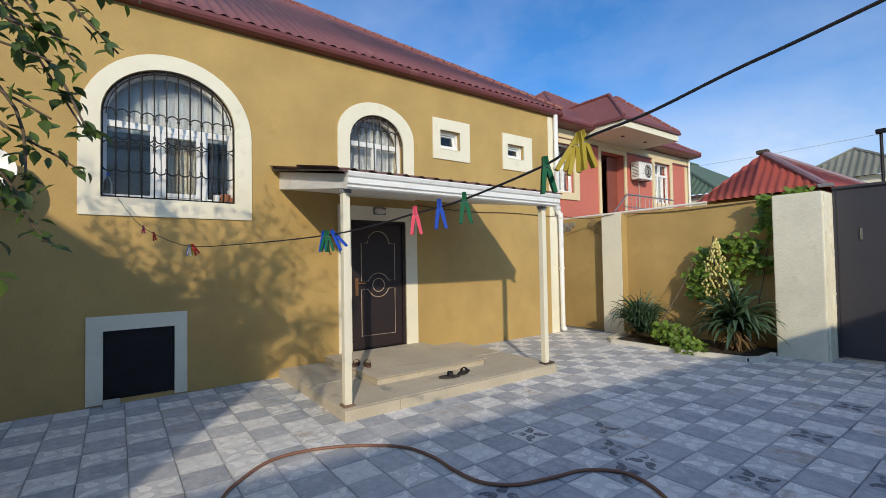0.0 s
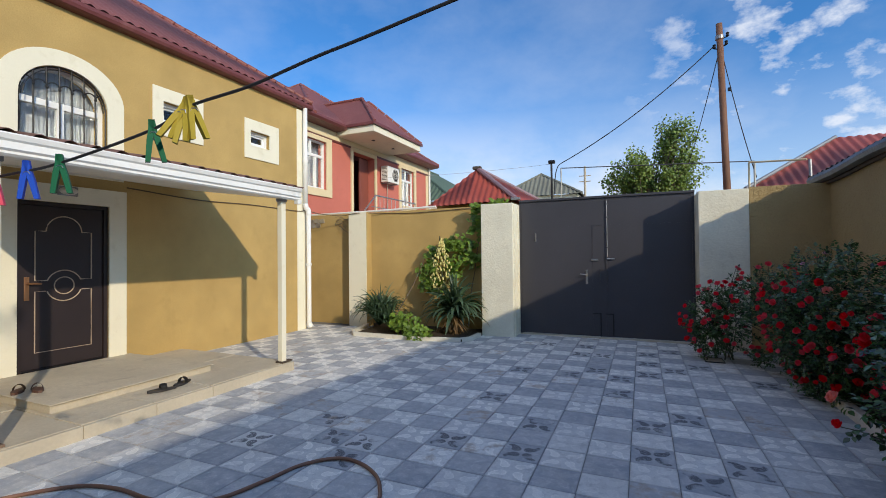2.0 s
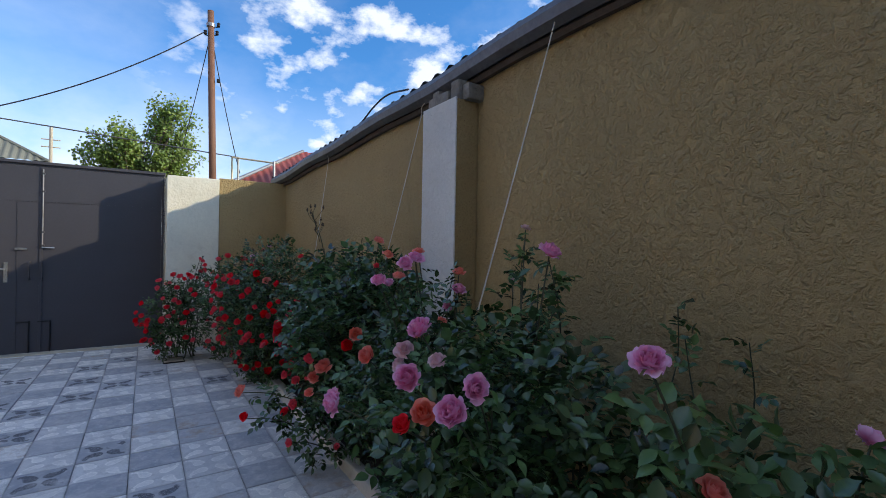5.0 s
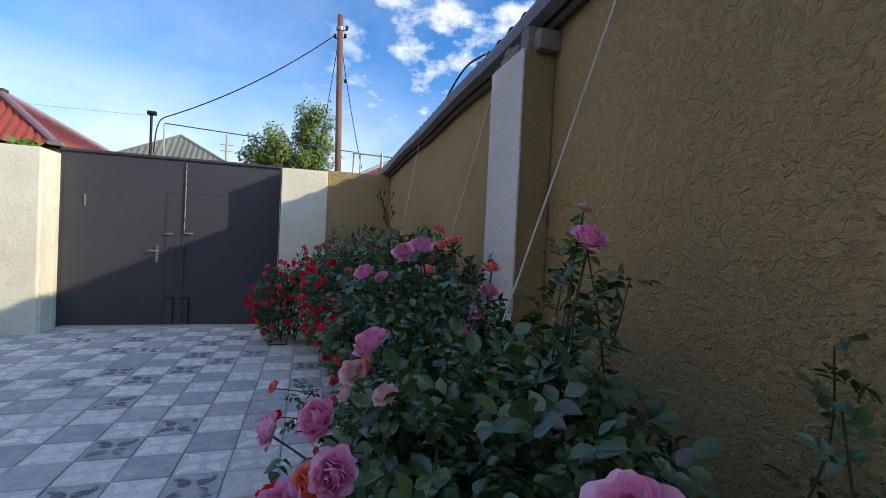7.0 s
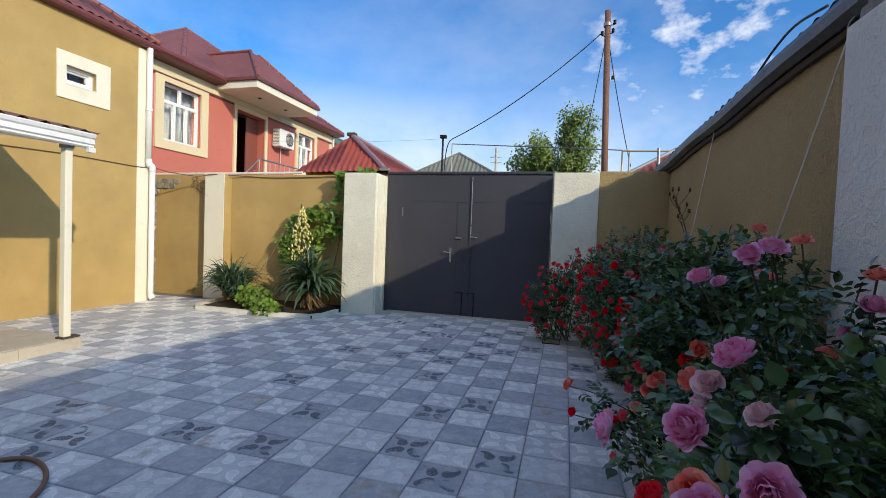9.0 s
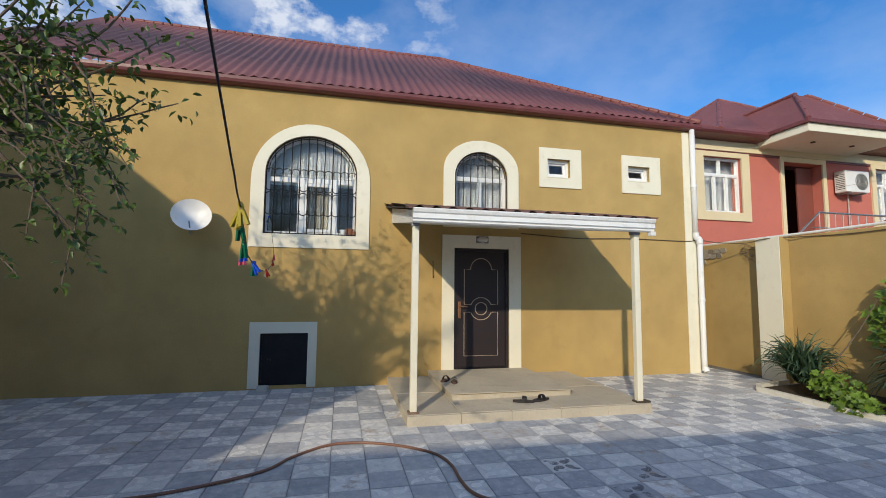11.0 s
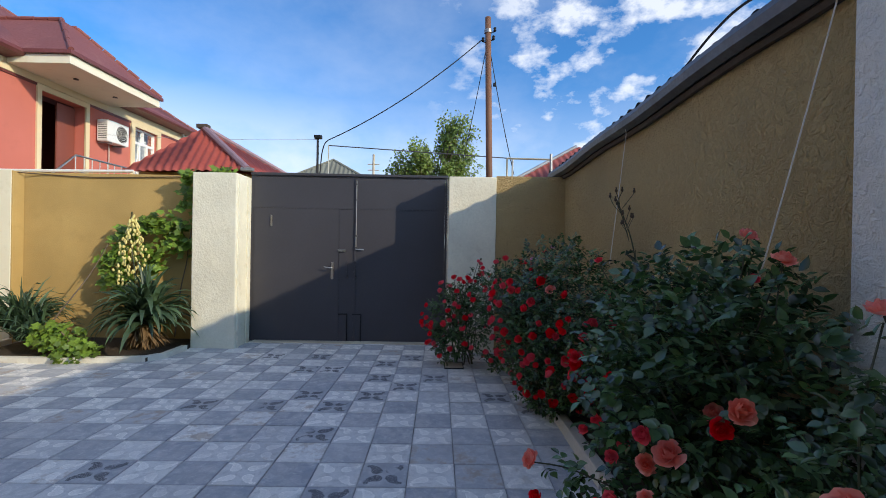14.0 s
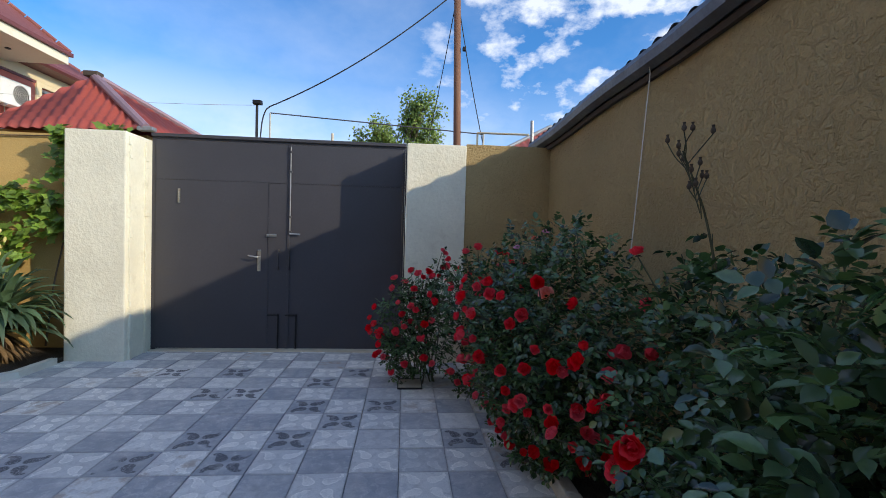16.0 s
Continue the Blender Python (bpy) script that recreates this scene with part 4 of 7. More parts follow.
for x, y, long_ in ((-2.49, 1.985, 0.06), (-2.455, 4.93, 0.13)):
    post = part("post", box(x - 0.039, x + 0.039, y - 0.039, y + 0.039, 0.135, 2.325, 0.007), CREAM, canopy, "cream painted square post")
    part("foot_plate", box(x - 0.06, x + 0.06, y - 0.06, y + long_, 0.115, 0.137, 0.003), RUST_PLATE if y < 3 else DARK_WOOD, post)
    part("post_head", box(x - 0.05, x + 0.05, y - 0.05, y + 0.05, 2.285, 2.327, 0.004), ZINC, post)

wall_lamp = thing("wall_lamp", (-4.57, 3.49, 2.39), "oval bulkhead lamp over the door", "lamp")
part("base", box(-4.578, -4.55, 3.38, 3.60, 2.33, 2.45, 0.012), ZINC, wall_lamp)
bm_l = bmesh.new()
bmesh.ops.create_uvsphere(bm_l, u_segments=16, v_segments=8, radius=1, matrix=Matrix.LocRotScale((-4.55, 3.49, 2.39), None, (0.07, 0.10, 0.05)))
part("diffuser", bm_l, mat("dusty_lamp_glass", (0.6, 0.58, 0.53), 0.3, var=0.1), wall_lamp, smooth=True)
hook = thing("wall_hook", (-4.58, 2.63, 1.73), "thin rusty iron wall hook", "hook")
part("hook_rod", tube(spline([(-4.6, 2.63, 2.0), (-4.57, 2.63, 1.98), (-4.57, 2.63, 1.76), (-4.55, 2.635, 1.725), (-4.53, 2.64, 1.76)], 5), 0.006, 6), DARK_WOOD, hook)
wire = thing("facade_cable", (-4.585, 6.5, 2.5), "brown cable clipped along the house front", "cable")
part("cable_run", tube(spline([(-4.588, 4.21, 2.53), (-4.588, 5.3, 2.48), (-4.588, 6.4, 2.51), (-4.588, 7.6, 2.50), (-4.57, 7.86, 2.53), (-4.6, 8.3, 2.50)], 8), 0.009, 6), CABLE_BROWN, wire)


# ---- gate ----
gate = tagged(new("gate_1"), "charcoal painted double steel gate with wicket door, closed", "gate", kind="structure")
gate.location = (1.3, GY, 0.0)
part("gate_frame", ring([(-0.193, 0.0), (-0.193, 2.59), (2.828, 2.59), (2.828, 0.0)], [(-0.15, 0.0), (-0.15, 2.535), (2.785, 2.535), (2.785, 0.0)], 1, GY + 0.01, GY + 0.07, False), GATE, gate)
part("top_rail", box(-0.193, 2.828, GY - 0.02, GY + 0.09, 2.56, 2.60, 0.006), GATE, gate)
leaf1 = part("gate_leaf", box(-0.148, 1.405, GY, GY + 0.035, 0.03, 2.53, 0.004), GATE, gate)
leaf2 = part("gate_leaf", box(1.412, 2.783, GY + 0.002, GY + 0.037, 0.03, 2.53, 0.004), GATE, gate)
wick = part("wicket_door", ring([(1.165, 0.04), (1.165, 2.06), (1.40, 2.06), (1.40, 0.04)], [(1.17, 0.04), (1.17, 2.055), (1.395, 2.055), (1.395, 0.04)], 1, GY - 0.006, GY + 0.001, False), GATE, gate)
part("lap_strip", box(1.393, 1.425, GY - 0.012, GY - 0.001, 0.03, 2.53, 0.003), GATE, gate)
part("seam_rail", box(-0.145, 2.78, GY - 0.004, GY - 0.0005, 2.06, 2.075), GATE, gate)
bolt = part("drop_bolt", tube([(1.425, GY - 0.02, 2.50), (1.425, GY - 0.02, 1.44)], 0.008, 8), ZINC, gate, "long dull steel drop bolt")
part("bolt_handle", tube([(1.425, GY - 0.022, 1.445), (1.55, GY - 0.03, 1.44)], 0.01, 8), STEEL, bolt)
for z in (2.44, 2.2, 1.65, 1.47):
    part("staple", box(1.405, 1.445, GY - 0.032, GY - 0.001, z - 0.012, z + 0.012, 0.003), GATE, bolt)
plate = part("handle_plate", box(1.045, 1.085, GY - 0.012, GY - 0.001, 0.98, 1.24, 0.004), STEEL, gate, "chrome lever handle plate")
part("lever", tube(spline([(1.065, GY - 0.012, 1.155), (1.065, GY - 0.06, 1.155), (1.03, GY - 0.065, 1.158), (0.95, GY - 0.06, 1.17)], 5), 0.009, 8), STEEL, plate, smooth=True)
lb = part("slide_bolt", box(1.15, 1.27, GY - 0.025, GY - 0.005, 1.405, 1.435, 0.004), STEEL, gate)
for x in (1.30, 1.43):
    part("pull_handle", tube(spline([(x, GY - 0.003, 1.25), (x, GY - 0.05, 1.23), (x, GY - 0.055, 1.12), (x, GY - 0.05, 1.03), (x, GY - 0.003, 1.01)], 5), 0.009, 8), GATE, gate, smooth=True)
for x0 in (1.17, 1.385):
    part("floor_bolt", tube(spline([(x0, GY - 0.015, 0.445), (x0 + 0.12, GY - 0.016, 0.445), (x0 + 0.13, GY - 0.016, 0.42), (x0 + 0.13, GY - 0.016, 0.03)], 4), 0.009, 6), IRON, gate)
part("hinge_tab", box(0.115, 0.14, GY - 0.02, GY - 0.001, 1.78, 1.95, 0.004), STEEL, gate)
struct("trim_gate_sill", box(-0.19, 2.83, GY - 0.06, GY + 0.1, -0.02, 0.012, 0.004), CONCRETE, "worn concrete sill under the gate", "sill")


# ---- neighbour's roof edge above the rose wall ----
ROOF_OLD = mat("sooty_roof_sheet", (0.13, 0.125, 0.13), 0.7, 0.2, var=0.25, big=2, fine=30, bump=0.2, depth=0.003)
edge_roof = thing("neighbour_roof", (4.6, 5.0, 2.7), "grey metal roof edge with old gutter along the garden wall", "roof")


def top_z(y):
    return 2.86 - 0.028 * (y - 3.0)


ys = [SOUTH + (8.95 - SOUTH) * i / 30 for i in range(31)]
wob = [0.012 * math.sin(i * 1.3) for i in range(31)]
trough = bmesh.new()
prof = [(4.50, 0.0), (4.385, -0.01), (4.36, -0.06), (4.37, -0.115), (4.42, -0.145), (4.47, -0.12), (4.48, -0.02)]
prev = None
for y, w in zip(ys, wob):
    loop = [trough.verts.new((x, y, top_z(y) + dz - 0.015 + w)) for x, dz in prof]
    if prev:
        for k in range(len(prof) - 1):
            trough.faces.new((prev[k], prev[k + 1], loop[k + 1], loop[k]))
    else:
        trough.faces.new(loop)
    prev = loop
OLD_ZINC = mat("weathered_gutter_zinc", (0.15, 0.155, 0.17), 0.5, 0.4, var=0.3, big=3, fine=30, bump=0.3, depth=0.003, dirt=(0.07, 0.06, 0.06))
part("gutter", trough, OLD_ZINC, edge_roof, "dented grey metal gutter")
part("eaves_board", tube([(4.475, y, top_z(y) - 0.165 + w) for y, w in zip(ys, wob)], 0.032, 6), DARK_WOOD, edge_roof)
part("roof_sheet", corrugated((4.40, SOUTH, top_z(SOUTH)), (0, 1, -0.028), (1, 0, 0.10), 8.95 - SOUTH, lambda s: 3.4, 0.18, 0.016, 6, (0.5,)), ROOF_OLD, edge_roof, smooth=True)
part("wall_backing", box(7.4, 7.6, SOUTH, 8.95, -0.06, 2.9), OCHRE, edge_roof)
stray = thing("roof_cable", (4.4, 4.5, 2.9), "loose black cable loop on the roof edge", "cable")
part("cable_loop", tube(spline([(4.42, 5.2, 2.80), (4.43, 4.9, 2.90), (4.43, 4.6, 2.93), (4.42, 4.2, 2.86)], 6), 0.009, 5), CABLE, stray)
bracket = thing("pipe_bracket", (4.44, 8.9, 2.5), "rusty pipe elbow on the end of the gutter", "pipe")
part("elbow", tube(spline([(4.42, 8.95, 2.72), (4.42, 9.0, 2.66), (4.40, 8.9, 2.58), (4.40, 8.8, 2.54)], 5), 0.03, 8), DARK_WOOD, bracket)
part("stub", tube([(4.42, 8.95, 2.6), (4.42, 8.98, 2.98)], 0.022, 8), ZINC, bracket)

far_shed = thing("red_roofed_shed", (6.0, 14.5, 0.0), "low shed with red sheet roof behind the wall", "shed")
part("wall", box(4.55, 9.0, 13.3, 18.0, -0.08, 3.0), RUBBLE, far_shed)
part("roof", corrugated((4.32, 13.1, 3.05), (1, 0, 0), (0, 1, 0.62), 4.9, lambda s: 1.1766 * min(2.5, s), 0.2, 0.016, 6, (0.3, 0.6)), ROOF_BRIGHT, far_shed, smooth=True)
part("hip_cap", tube([(4.30, 13.08, 3.07), (6.82, 15.6, 4.63)], 0.05, 8), ZINC, far_shed)
part("roof_side", (lambda b: (b.faces.new([b.verts.new(p) for p in ((4.32, 13.1, 3.045), (6.82, 15.6, 4.595), (4.32, 18.1, 3.045))]), b)[1])(bmesh.new()), ROOF_BRIGHT, far_shed)
part("fascia", box(4.30, 9.2, 13.06, 13.10, 2.94, 3.04), DARK_WOOD, far_shed)

# ---- twines on the rose wall ----
for a, c in (((4.40, 2.547, 2.765), (3.886, 2.52, 1.234)), ((4.42, 3.97, 2.60), (4.12, 3.995, 1.38)), ((4.42, 6.17, 2.585), (4.16, 5.84, 1.38))):
    tw = thing("climbing_twine", a, "pale twine tied from roof edge down to the roses", "twine", "twines on the wall")
    part("twine", tube(sag(a, c, 0.01, 6), 0.0038, 5), ROPE, tw)
    part("knot", tube(spline([(a[0], a[1], a[2]), (a[0] - 0.02, a[1] - 0.03, a[2] + 0.04), (a[0] + 0.01, a[1] - 0.06, a[2] + 0.09)], 4), 0.004, 5), ROPE, tw)


# ---- the red house beyond the fence ----
red_house = thing("neighbour_house", (-9.5, 14.0, 0.0), "two-storey salmon house with cream bands and maroon roof", "house")
FX = -6.9
rw1, rdoor, rw2 = (10.25, 11.45, 3.60, 5.07), (12.85, 14.2, 2.9, 5.10), (16.15, 17.28, 3.60, 5.12)
part("wall", pierced(FX, FX - 0.3, 8.6, 18.75, -0.08, 5.62, [(a, c, z0, flat_top(z1)) for a, c, z0, z1 in (rw1, rdoor, rw2)]), SALMON, red_house)
part("end_wall", box(-14.5, FX - 0.305, 18.45, 18.75, -0.08, 5.62), SALMON, red_house)
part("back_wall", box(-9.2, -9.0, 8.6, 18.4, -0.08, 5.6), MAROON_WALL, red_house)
part("cornice", box(FX - 0.01, FX + 0.05, 8.6, 18.80, 5.24, 5.50, 0.008), PALE_YELLOW, red_house)
# dark strip stands in for the shade under the cornice
part("cornice_shadow_band", box(FX - 0.01, FX + 0.03, 8.6, 18.78, 5.18, 5.238, 0.004), MAROON, red_house)
part("corner_band", box(FX - 0.01, FX + 0.03, 18.45, 18.78, 0.0, 5.17, 0.004), PALE_YELLOW, red_house)
part("drainpipe", tube([(FX + 0.09, 18.66, 5.6), (FX + 0.09, 18.66, 0.0)], 0.045, 10), WHITE_METAL, red_house)
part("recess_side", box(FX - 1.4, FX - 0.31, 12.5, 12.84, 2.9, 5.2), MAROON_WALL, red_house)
part("recess_floor", box(FX - 1.4, FX - 0.31, 12.5, 14.6, 2.8, 2.9), CONCRETE, red_house)
part("door_leaf", box(FX - 0.30, FX - 0.25, 13.62, 14.18, 2.92, 5.05, 0.01), mat("brown_door_paint", (0.24, 0.07, 0.05), 0.5, var=0.12), red_house)
for a, c, z0, z1, wide in ((*rw1, 0.25), (*rdoor, 0.12), (*rw2, 0.17)):
    part("surround", ring([(a - wide, z0 - (0.22 if z0 > 3 else 0)), (a - wide, z1 + 0.13), (c + wide, z1 + 0.13), (c + wide, z0 - (0.22 if z0 > 3 else 0))], [(a, z0), (a, z1), (c, z1), (c, z0)], 0, FX - 0.01, FX + 0.045, z0 > 3), PALE_YELLOW, red_house)
for a, c, z0, z1 in (rw1, rw2):
    win = part("window", ring(rect(a, c, z0, z1), rect(a + 0.06, c - 0.06, z0 + 0.06, z1 - 0.06), 0, FX - 0.16, FX - 0.08), PVC, red_house, "white plastic window")
    part("transom", box(FX - 0.155, FX - 0.085, a + 0.05, c - 0.05, z1 - 0.50, z1 - 0.42), PVC, win)
    for y, top_ in ((a + (c - a) * 0.36, z1 - 0.5), (a + (c - a) * 0.68, z1 - 0.5), (a + (c - a) * 0.5, z1)):
        part("mullion", box(FX - 0.155, FX - 0.085, y - 0.035, y + 0.035, z0 + 0.05 if top_ < z1 else z1 - 0.43, top_ - (0.05 if top_ == z1 else 0)), PVC, win)
    part("pane", box(FX - 0.125, FX - 0.118, a + 0.05, c - 0.05, z0 + 0.05, z1 - 0.05), GLASS, win).visible_shadow = False
    part("blind", pleats(a - 0.1, c + 0.1, z0, z1, FX - 0.4, 26, 0.02), CURTAIN, win)
# roofs
RE, RP, RR = (-6.45, 18.9, 5.66), 0.7, 4.25
rs = math.sqrt(1 + RP * RP)
AP, SY = Vector((RE[0] - RR, RE[1] - RR, RE[2] + RP * RR)), RE[1] - 2 * RR
part("roof_slope", corrugated((RE[0], SY, RE[2]), (0, 1, 0), (-1, 0, RP), RE[1] - SY, lambda s: rs * min(s, RE[1] - SY - s), 0.25, 0.012, 4, (0.5,)), ROOF_RED, red_house, smooth=True)
part("roof_south", corrugated((RE[0] - 2 * RR, SY, RE[2]), (1, 0, 0), (0, 1, RP), 2 * RR, lambda s: rs * min(s, 2 * RR - s), 0.25, 0.012, 4, (0.5,)), ROOF_RED, red_house, smooth=True)
part("roof_end", (lambda b: (b.faces.new([b.verts.new(p) for p in (RE, AP, (RE[0] - 2 * RR, RE[1], RE[2]))]), b)[1])(bmesh.new()), ROOF_RED, red_house)
part("roof_west", (lambda b: (b.faces.new([b.verts.new(p) for p in ((RE[0] - 2 * RR, SY, RE[2]), AP, (RE[0] - 2 * RR, RE[1], RE[2]))]), b)[1])(bmesh.new()), ROOF_RED, red_house)
for corner in (RE, (RE[0], SY, RE[2]), (RE[0] - 2 * RR, SY, RE[2])):
    tagged(part("hip_cap", cap_line(corner, AP, 0.06, 0.4), ROOF_RED, red_house), kind="stuff")
part("low_roof", box(-9.2, RE[0], 8.0, SY - 0.01, 5.645, 5.70), ROOF_RED, red_house)
part("eave", prism([(FX, 5.5), (FX, 5.64), (RE[0], 5.68), (RE[0] + 0.03, 5.60), (RE[0] - 0.02, 5.54)], 1, 8.0, 18.92), MAROON, red_house)
porch = part("porch_roof", (lambda b: ([b.faces.new([b.verts.new(p) for p in f]) for f in (
    ((-5.43, 11.93, 5.68), (-5.43, 15.12, 5.68), (-6.8, 13.75, 7.0), (-6.8, 13.30, 7.0)),
    ((-5.43, 15.12, 5.68), (-9.0, 15.12, 5.68), (-9.0, 13.75, 7.0), (-6.8, 13.75, 7.0)),
    ((-5.43, 11.93, 5.68), (-9.0, 11.93, 5.68), (-9.0, 13.30, 7.0), (-6.8, 13.30, 7.0)),
    ((-6.8, 13.30, 7.0), (-6.8, 13.75, 7.0), (-9.0, 13.75, 7.0), (-9.0, 13.30, 7.0)))], b)[1])(bmesh.new()), ROOF_RED, red_house)
for a, c in (((-5.43, 15.12, 5.70), (-6.8, 13.75, 7.02)), ((-5.43, 11.93, 5.70), (-6.8, 13.30, 7.02)), ((-6.8, 13.75, 7.02), (-8.8, 13.75, 7.02)), ((-6.8, 13.30, 7.02), (-8.8, 13.30, 7.02))):
    tagged(part("porch_cap", cap_line(a, c, 0.05, 0.3), ROOF_RED, porch), kind="stuff")
part("porch_gutter", box(-5.47, -5.39, 11.88, 15.17, 5.60, 5.69, 0.01), MAROON, porch)
part("porch_gutter", box(-6.85, -5.47, 11.88, 11.94, 5.60, 5.69, 0.01), MAROON, porch)
part("porch_soffit", box(FX + 0.03, -5.46, 11.95, 15.10, 5.40, 5.60, 0.01), CREAM, red_house)
for y in (12.9, 14.2):
    part("soffit_lamp", lathe([(0.06, 0.0), (0.05, 0.02)], (-6.1, y, 5.383), 12), IRON, red_house)
part("balcony_slab", box(FX + 0.05, -5.75, 11.9, 15.4, 2.62, 2.80, 0.01), CONCRETE, red_house)
rail = part("balcony_rail", tube([(-5.8, 11.9, 2.95), (-5.8, 12.55, 3.50), (-5.8, 15.3, 3.50)], 0.024, 8), STEEL, red_house, "white metal balcony rail")
for i in range(12):
    y = 12.55 + i * 0.25
    part("baluster", tube([(-5.8, y, 2.8), (-5.8, y, 3.49)], 0.012, 6), STEEL, rail)
part("lower_rail", tube([(-5.8, 12.3, 3.12), (-5.8, 15.3, 3.12)], 0.014, 6), STEEL, rail)

ac = thing("air_conditioner", (FX + 0.2, 15.0, 4.28), "white outdoor air conditioner unit on the red house", "air conditioner")
part("body", box(FX + 0.06, FX + 0.36, 14.55, 15.40, 4.30, 4.90, 0.02), WHITE_METAL, ac)
# flat black disc in place of the shade inside the fan opening
part("fan_opening_dark", lathe([(0.235, 0.0), (0.225, 0.004)], (0, 0, 0), 24), IRON, ac).matrix_basis = Matrix.Translation(Vector((FX + 0.361, 15.12, 4.60)) - Vector((FX + 0.2, 15.0, 4.28))) @ Matrix.Rotation(radians(90), 4, "Y") @ Matrix.Translation((FX + 0.2, 15.0, 4.28))
for r in (0.06, 0.11, 0.16, 0.21):
    part("grille_ring", tube([(FX + 0.372, 15.12 + r * math.cos(k * math.tau / 20), 4.60 + r * math.sin(k * math.tau / 20)) for k in range(21)], 0.006, 4), WHITE_METAL, ac)
# black strips laid on the side stand in for shaded slots
for i in range(9):
    part("slot_dark", box(FX + 0.10, FX + 0.33, 14.546, 14.552, 4.38 + i * 0.05, 4.395 + i * 0.05), IRON, ac)
for y in (14.7, 15.25):
    part("bracket", box(FX + 0.0, FX + 0.36, y - 0.02, y + 0.02, 4.26, 4.30), ZINC, ac)
part("drain_hose", tube(spline([(FX + 0.07, 15.0, 4.3), (FX + 0.06, 15.02, 3.9), (FX + 0.06, 15.0, 3.2)], 5), 0.014, 6), GAS_GREY, ac)

# ---- small red roof behind the fence ----
kiosk = thing("garden_shed", (-1.2, 9.8, 0.0), "small shed with red metal tile hip roof behind the fence", "shed")
A, B, C, T = Vector((-0.27, 8.93, 2.64)), Vector((-2.2, 8.97, 2.6)), Vector((0.02, 10.5, 2.67)), Vector((-1.3, 9.6, 3.43))
part("wall", box(-2.1, -0.4, 9.2, 10.8, -0.08, 2.62), OCHRE, kiosk)


def tri_sheet(p, q, t, name):
    along = (q - p).normalized()
    foot = p + along * (t - p).dot(along)
    s0, ln, h = (t - p).dot(along), (q - p).length, (t - foot).length
    return part(name, corrugated(p, along, t - foot, ln, lambda s: h * max(0.0, min(s / s0, (ln - s) / (ln - s0))), 0.13, 0.013, 6, (0.2, 0.4, 0.6, 0.8)), ROOF_BRIGHT, kiosk, smooth=True)


tri_sheet(B, A, T, "roof_front")
tri_sheet(A, C, T, "roof_side")
part("roof_back", (lambda b: (b.faces.new([b.verts.new(p) for p in (B, T, C)]), b)[1])(bmesh.new()), ROOF_BRIGHT, kiosk)
CAPM = mat("mauve_cap_metal", (0.30, 0.20, 0.23), 0.45, 0.2, var=0.15, big=3, fine=30, bump=0.1)
part("hip_cap", tube([A + Vector((0, 0, 0.02)), T + Vector((0, 0, 0.03))], 0.05, 8), CAPM, kiosk)
part("hip_cap", tube([C + Vector((0, 0, 0.02)), T + Vector((0, 0, 0.03))], 0.045, 8), CAPM, kiosk)
part("finial", box(-1.38, -1.20, 9.52, 9.66, 3.42, 3.49, 0.015), DARK_WOOD, kiosk)
part("flashing", box(-0.36, -0.18, 8.90, 9.0, 2.62, 2.67, 0.01), ZINC, kiosk)

# ---- street pole, lamp, pipes, cables ----
pole = thing("utility_pole", (3.85, 12.9, 0.0), "leaning rust-brown utility pole with cable brackets", "pole")
part("shaft", tube([(3.98, 12.9, -0.08), (3.80, 12.9, 7.1)], 0.088, 14, taper=0.8), POLE_WOOD, pole, smooth=True)
part("band", tube([(3.805, 12.9, 6.72), (3.803, 12.9, 6.80)], 0.092, 14), ZINC, pole)
for dx_, dz in ((0.13, 6.55), (-0.12, 6.5), (0.16, 6.75)):
    part("insulator", lathe([(0.02, 0), (0.04, 0.02), (0.03, 0.06), (0.04, 0.09), (0.015, 0.11)], (3.81 + dx_, 12.88, dz), 10), IRON, pole)
    part("bracket", tube([(3.81, 12.9, dz - 0.02), (3.81 + dx_, 12.88, dz)], 0.012, 6), IRON, pole)
part("fuse_box", box(3.95, 4.02, 12.82, 12.9, 5.42, 5.5, 0.01), IRON, pole)
lamp_post = thing("street_lamp", (-0.26, 12.85, 0.0), "thin dark street lamp post with small head", "street lamp")
part("post", tube([(-0.25, 12.85, -0.08), (-0.26, 12.85, 4.08)], 0.028, 8), IRON, lamp_post)
part("head", box(-0.34, -0.16, 12.79, 12.91, 4.06, 4.15, 0.02), IRON, lamp_post)
for pts, r, m_, lab in (
        (sag((3.72, 12.88, 6.6), (-0.02, 12.9, 4.05), 0.2), 0.013, CABLE, "black service cable hanging from the pole"),
        (sag((3.76, 12.9, 6.3), (3.5, 17.5, 4.6), 0.1), 0.010, CABLE, "black cable running down behind the pole"),
        (sag((3.88, 12.88, 6.2), (4.5, 12.9, 3.3), 0.12), 0.010, CABLE, "thin black wire down from the pole"),
        (sag((-0.26, 12.85, 4.05), (-6.5, 14.0, 4.35), 0.06), 0.004, GAS_GREY, "thin far wire to the red house"),
        (spline([(-0.02, 12.9, 4.05), (-0.1, 12.88, 3.95), (-0.16, 12.86, 3.7), (-0.2, 12.86, 3.2)], 5), 0.014, CABLE, "black cable tail at the lamp post")):
    cb = thing("overhead_cable", pts[0], lab, "cable", "street cables")
    part("cable", tube(pts, r, 6), m_, cb)
gas = thing("gas_pipe", (2.2, 12.9, 0.0), "grey overhead gas pipe on posts across the street", "pipe")
part("riser", tube([(0.0, 12.9, -0.08), (-0.01, 12.9, 3.92)], 0.016, 8), GAS_GREY, gas)
part("span", tube([(-0.01, 12.9, 3.92), (4.46, 12.9, 3.69)], 0.013, 8), DARK_GAS, gas)
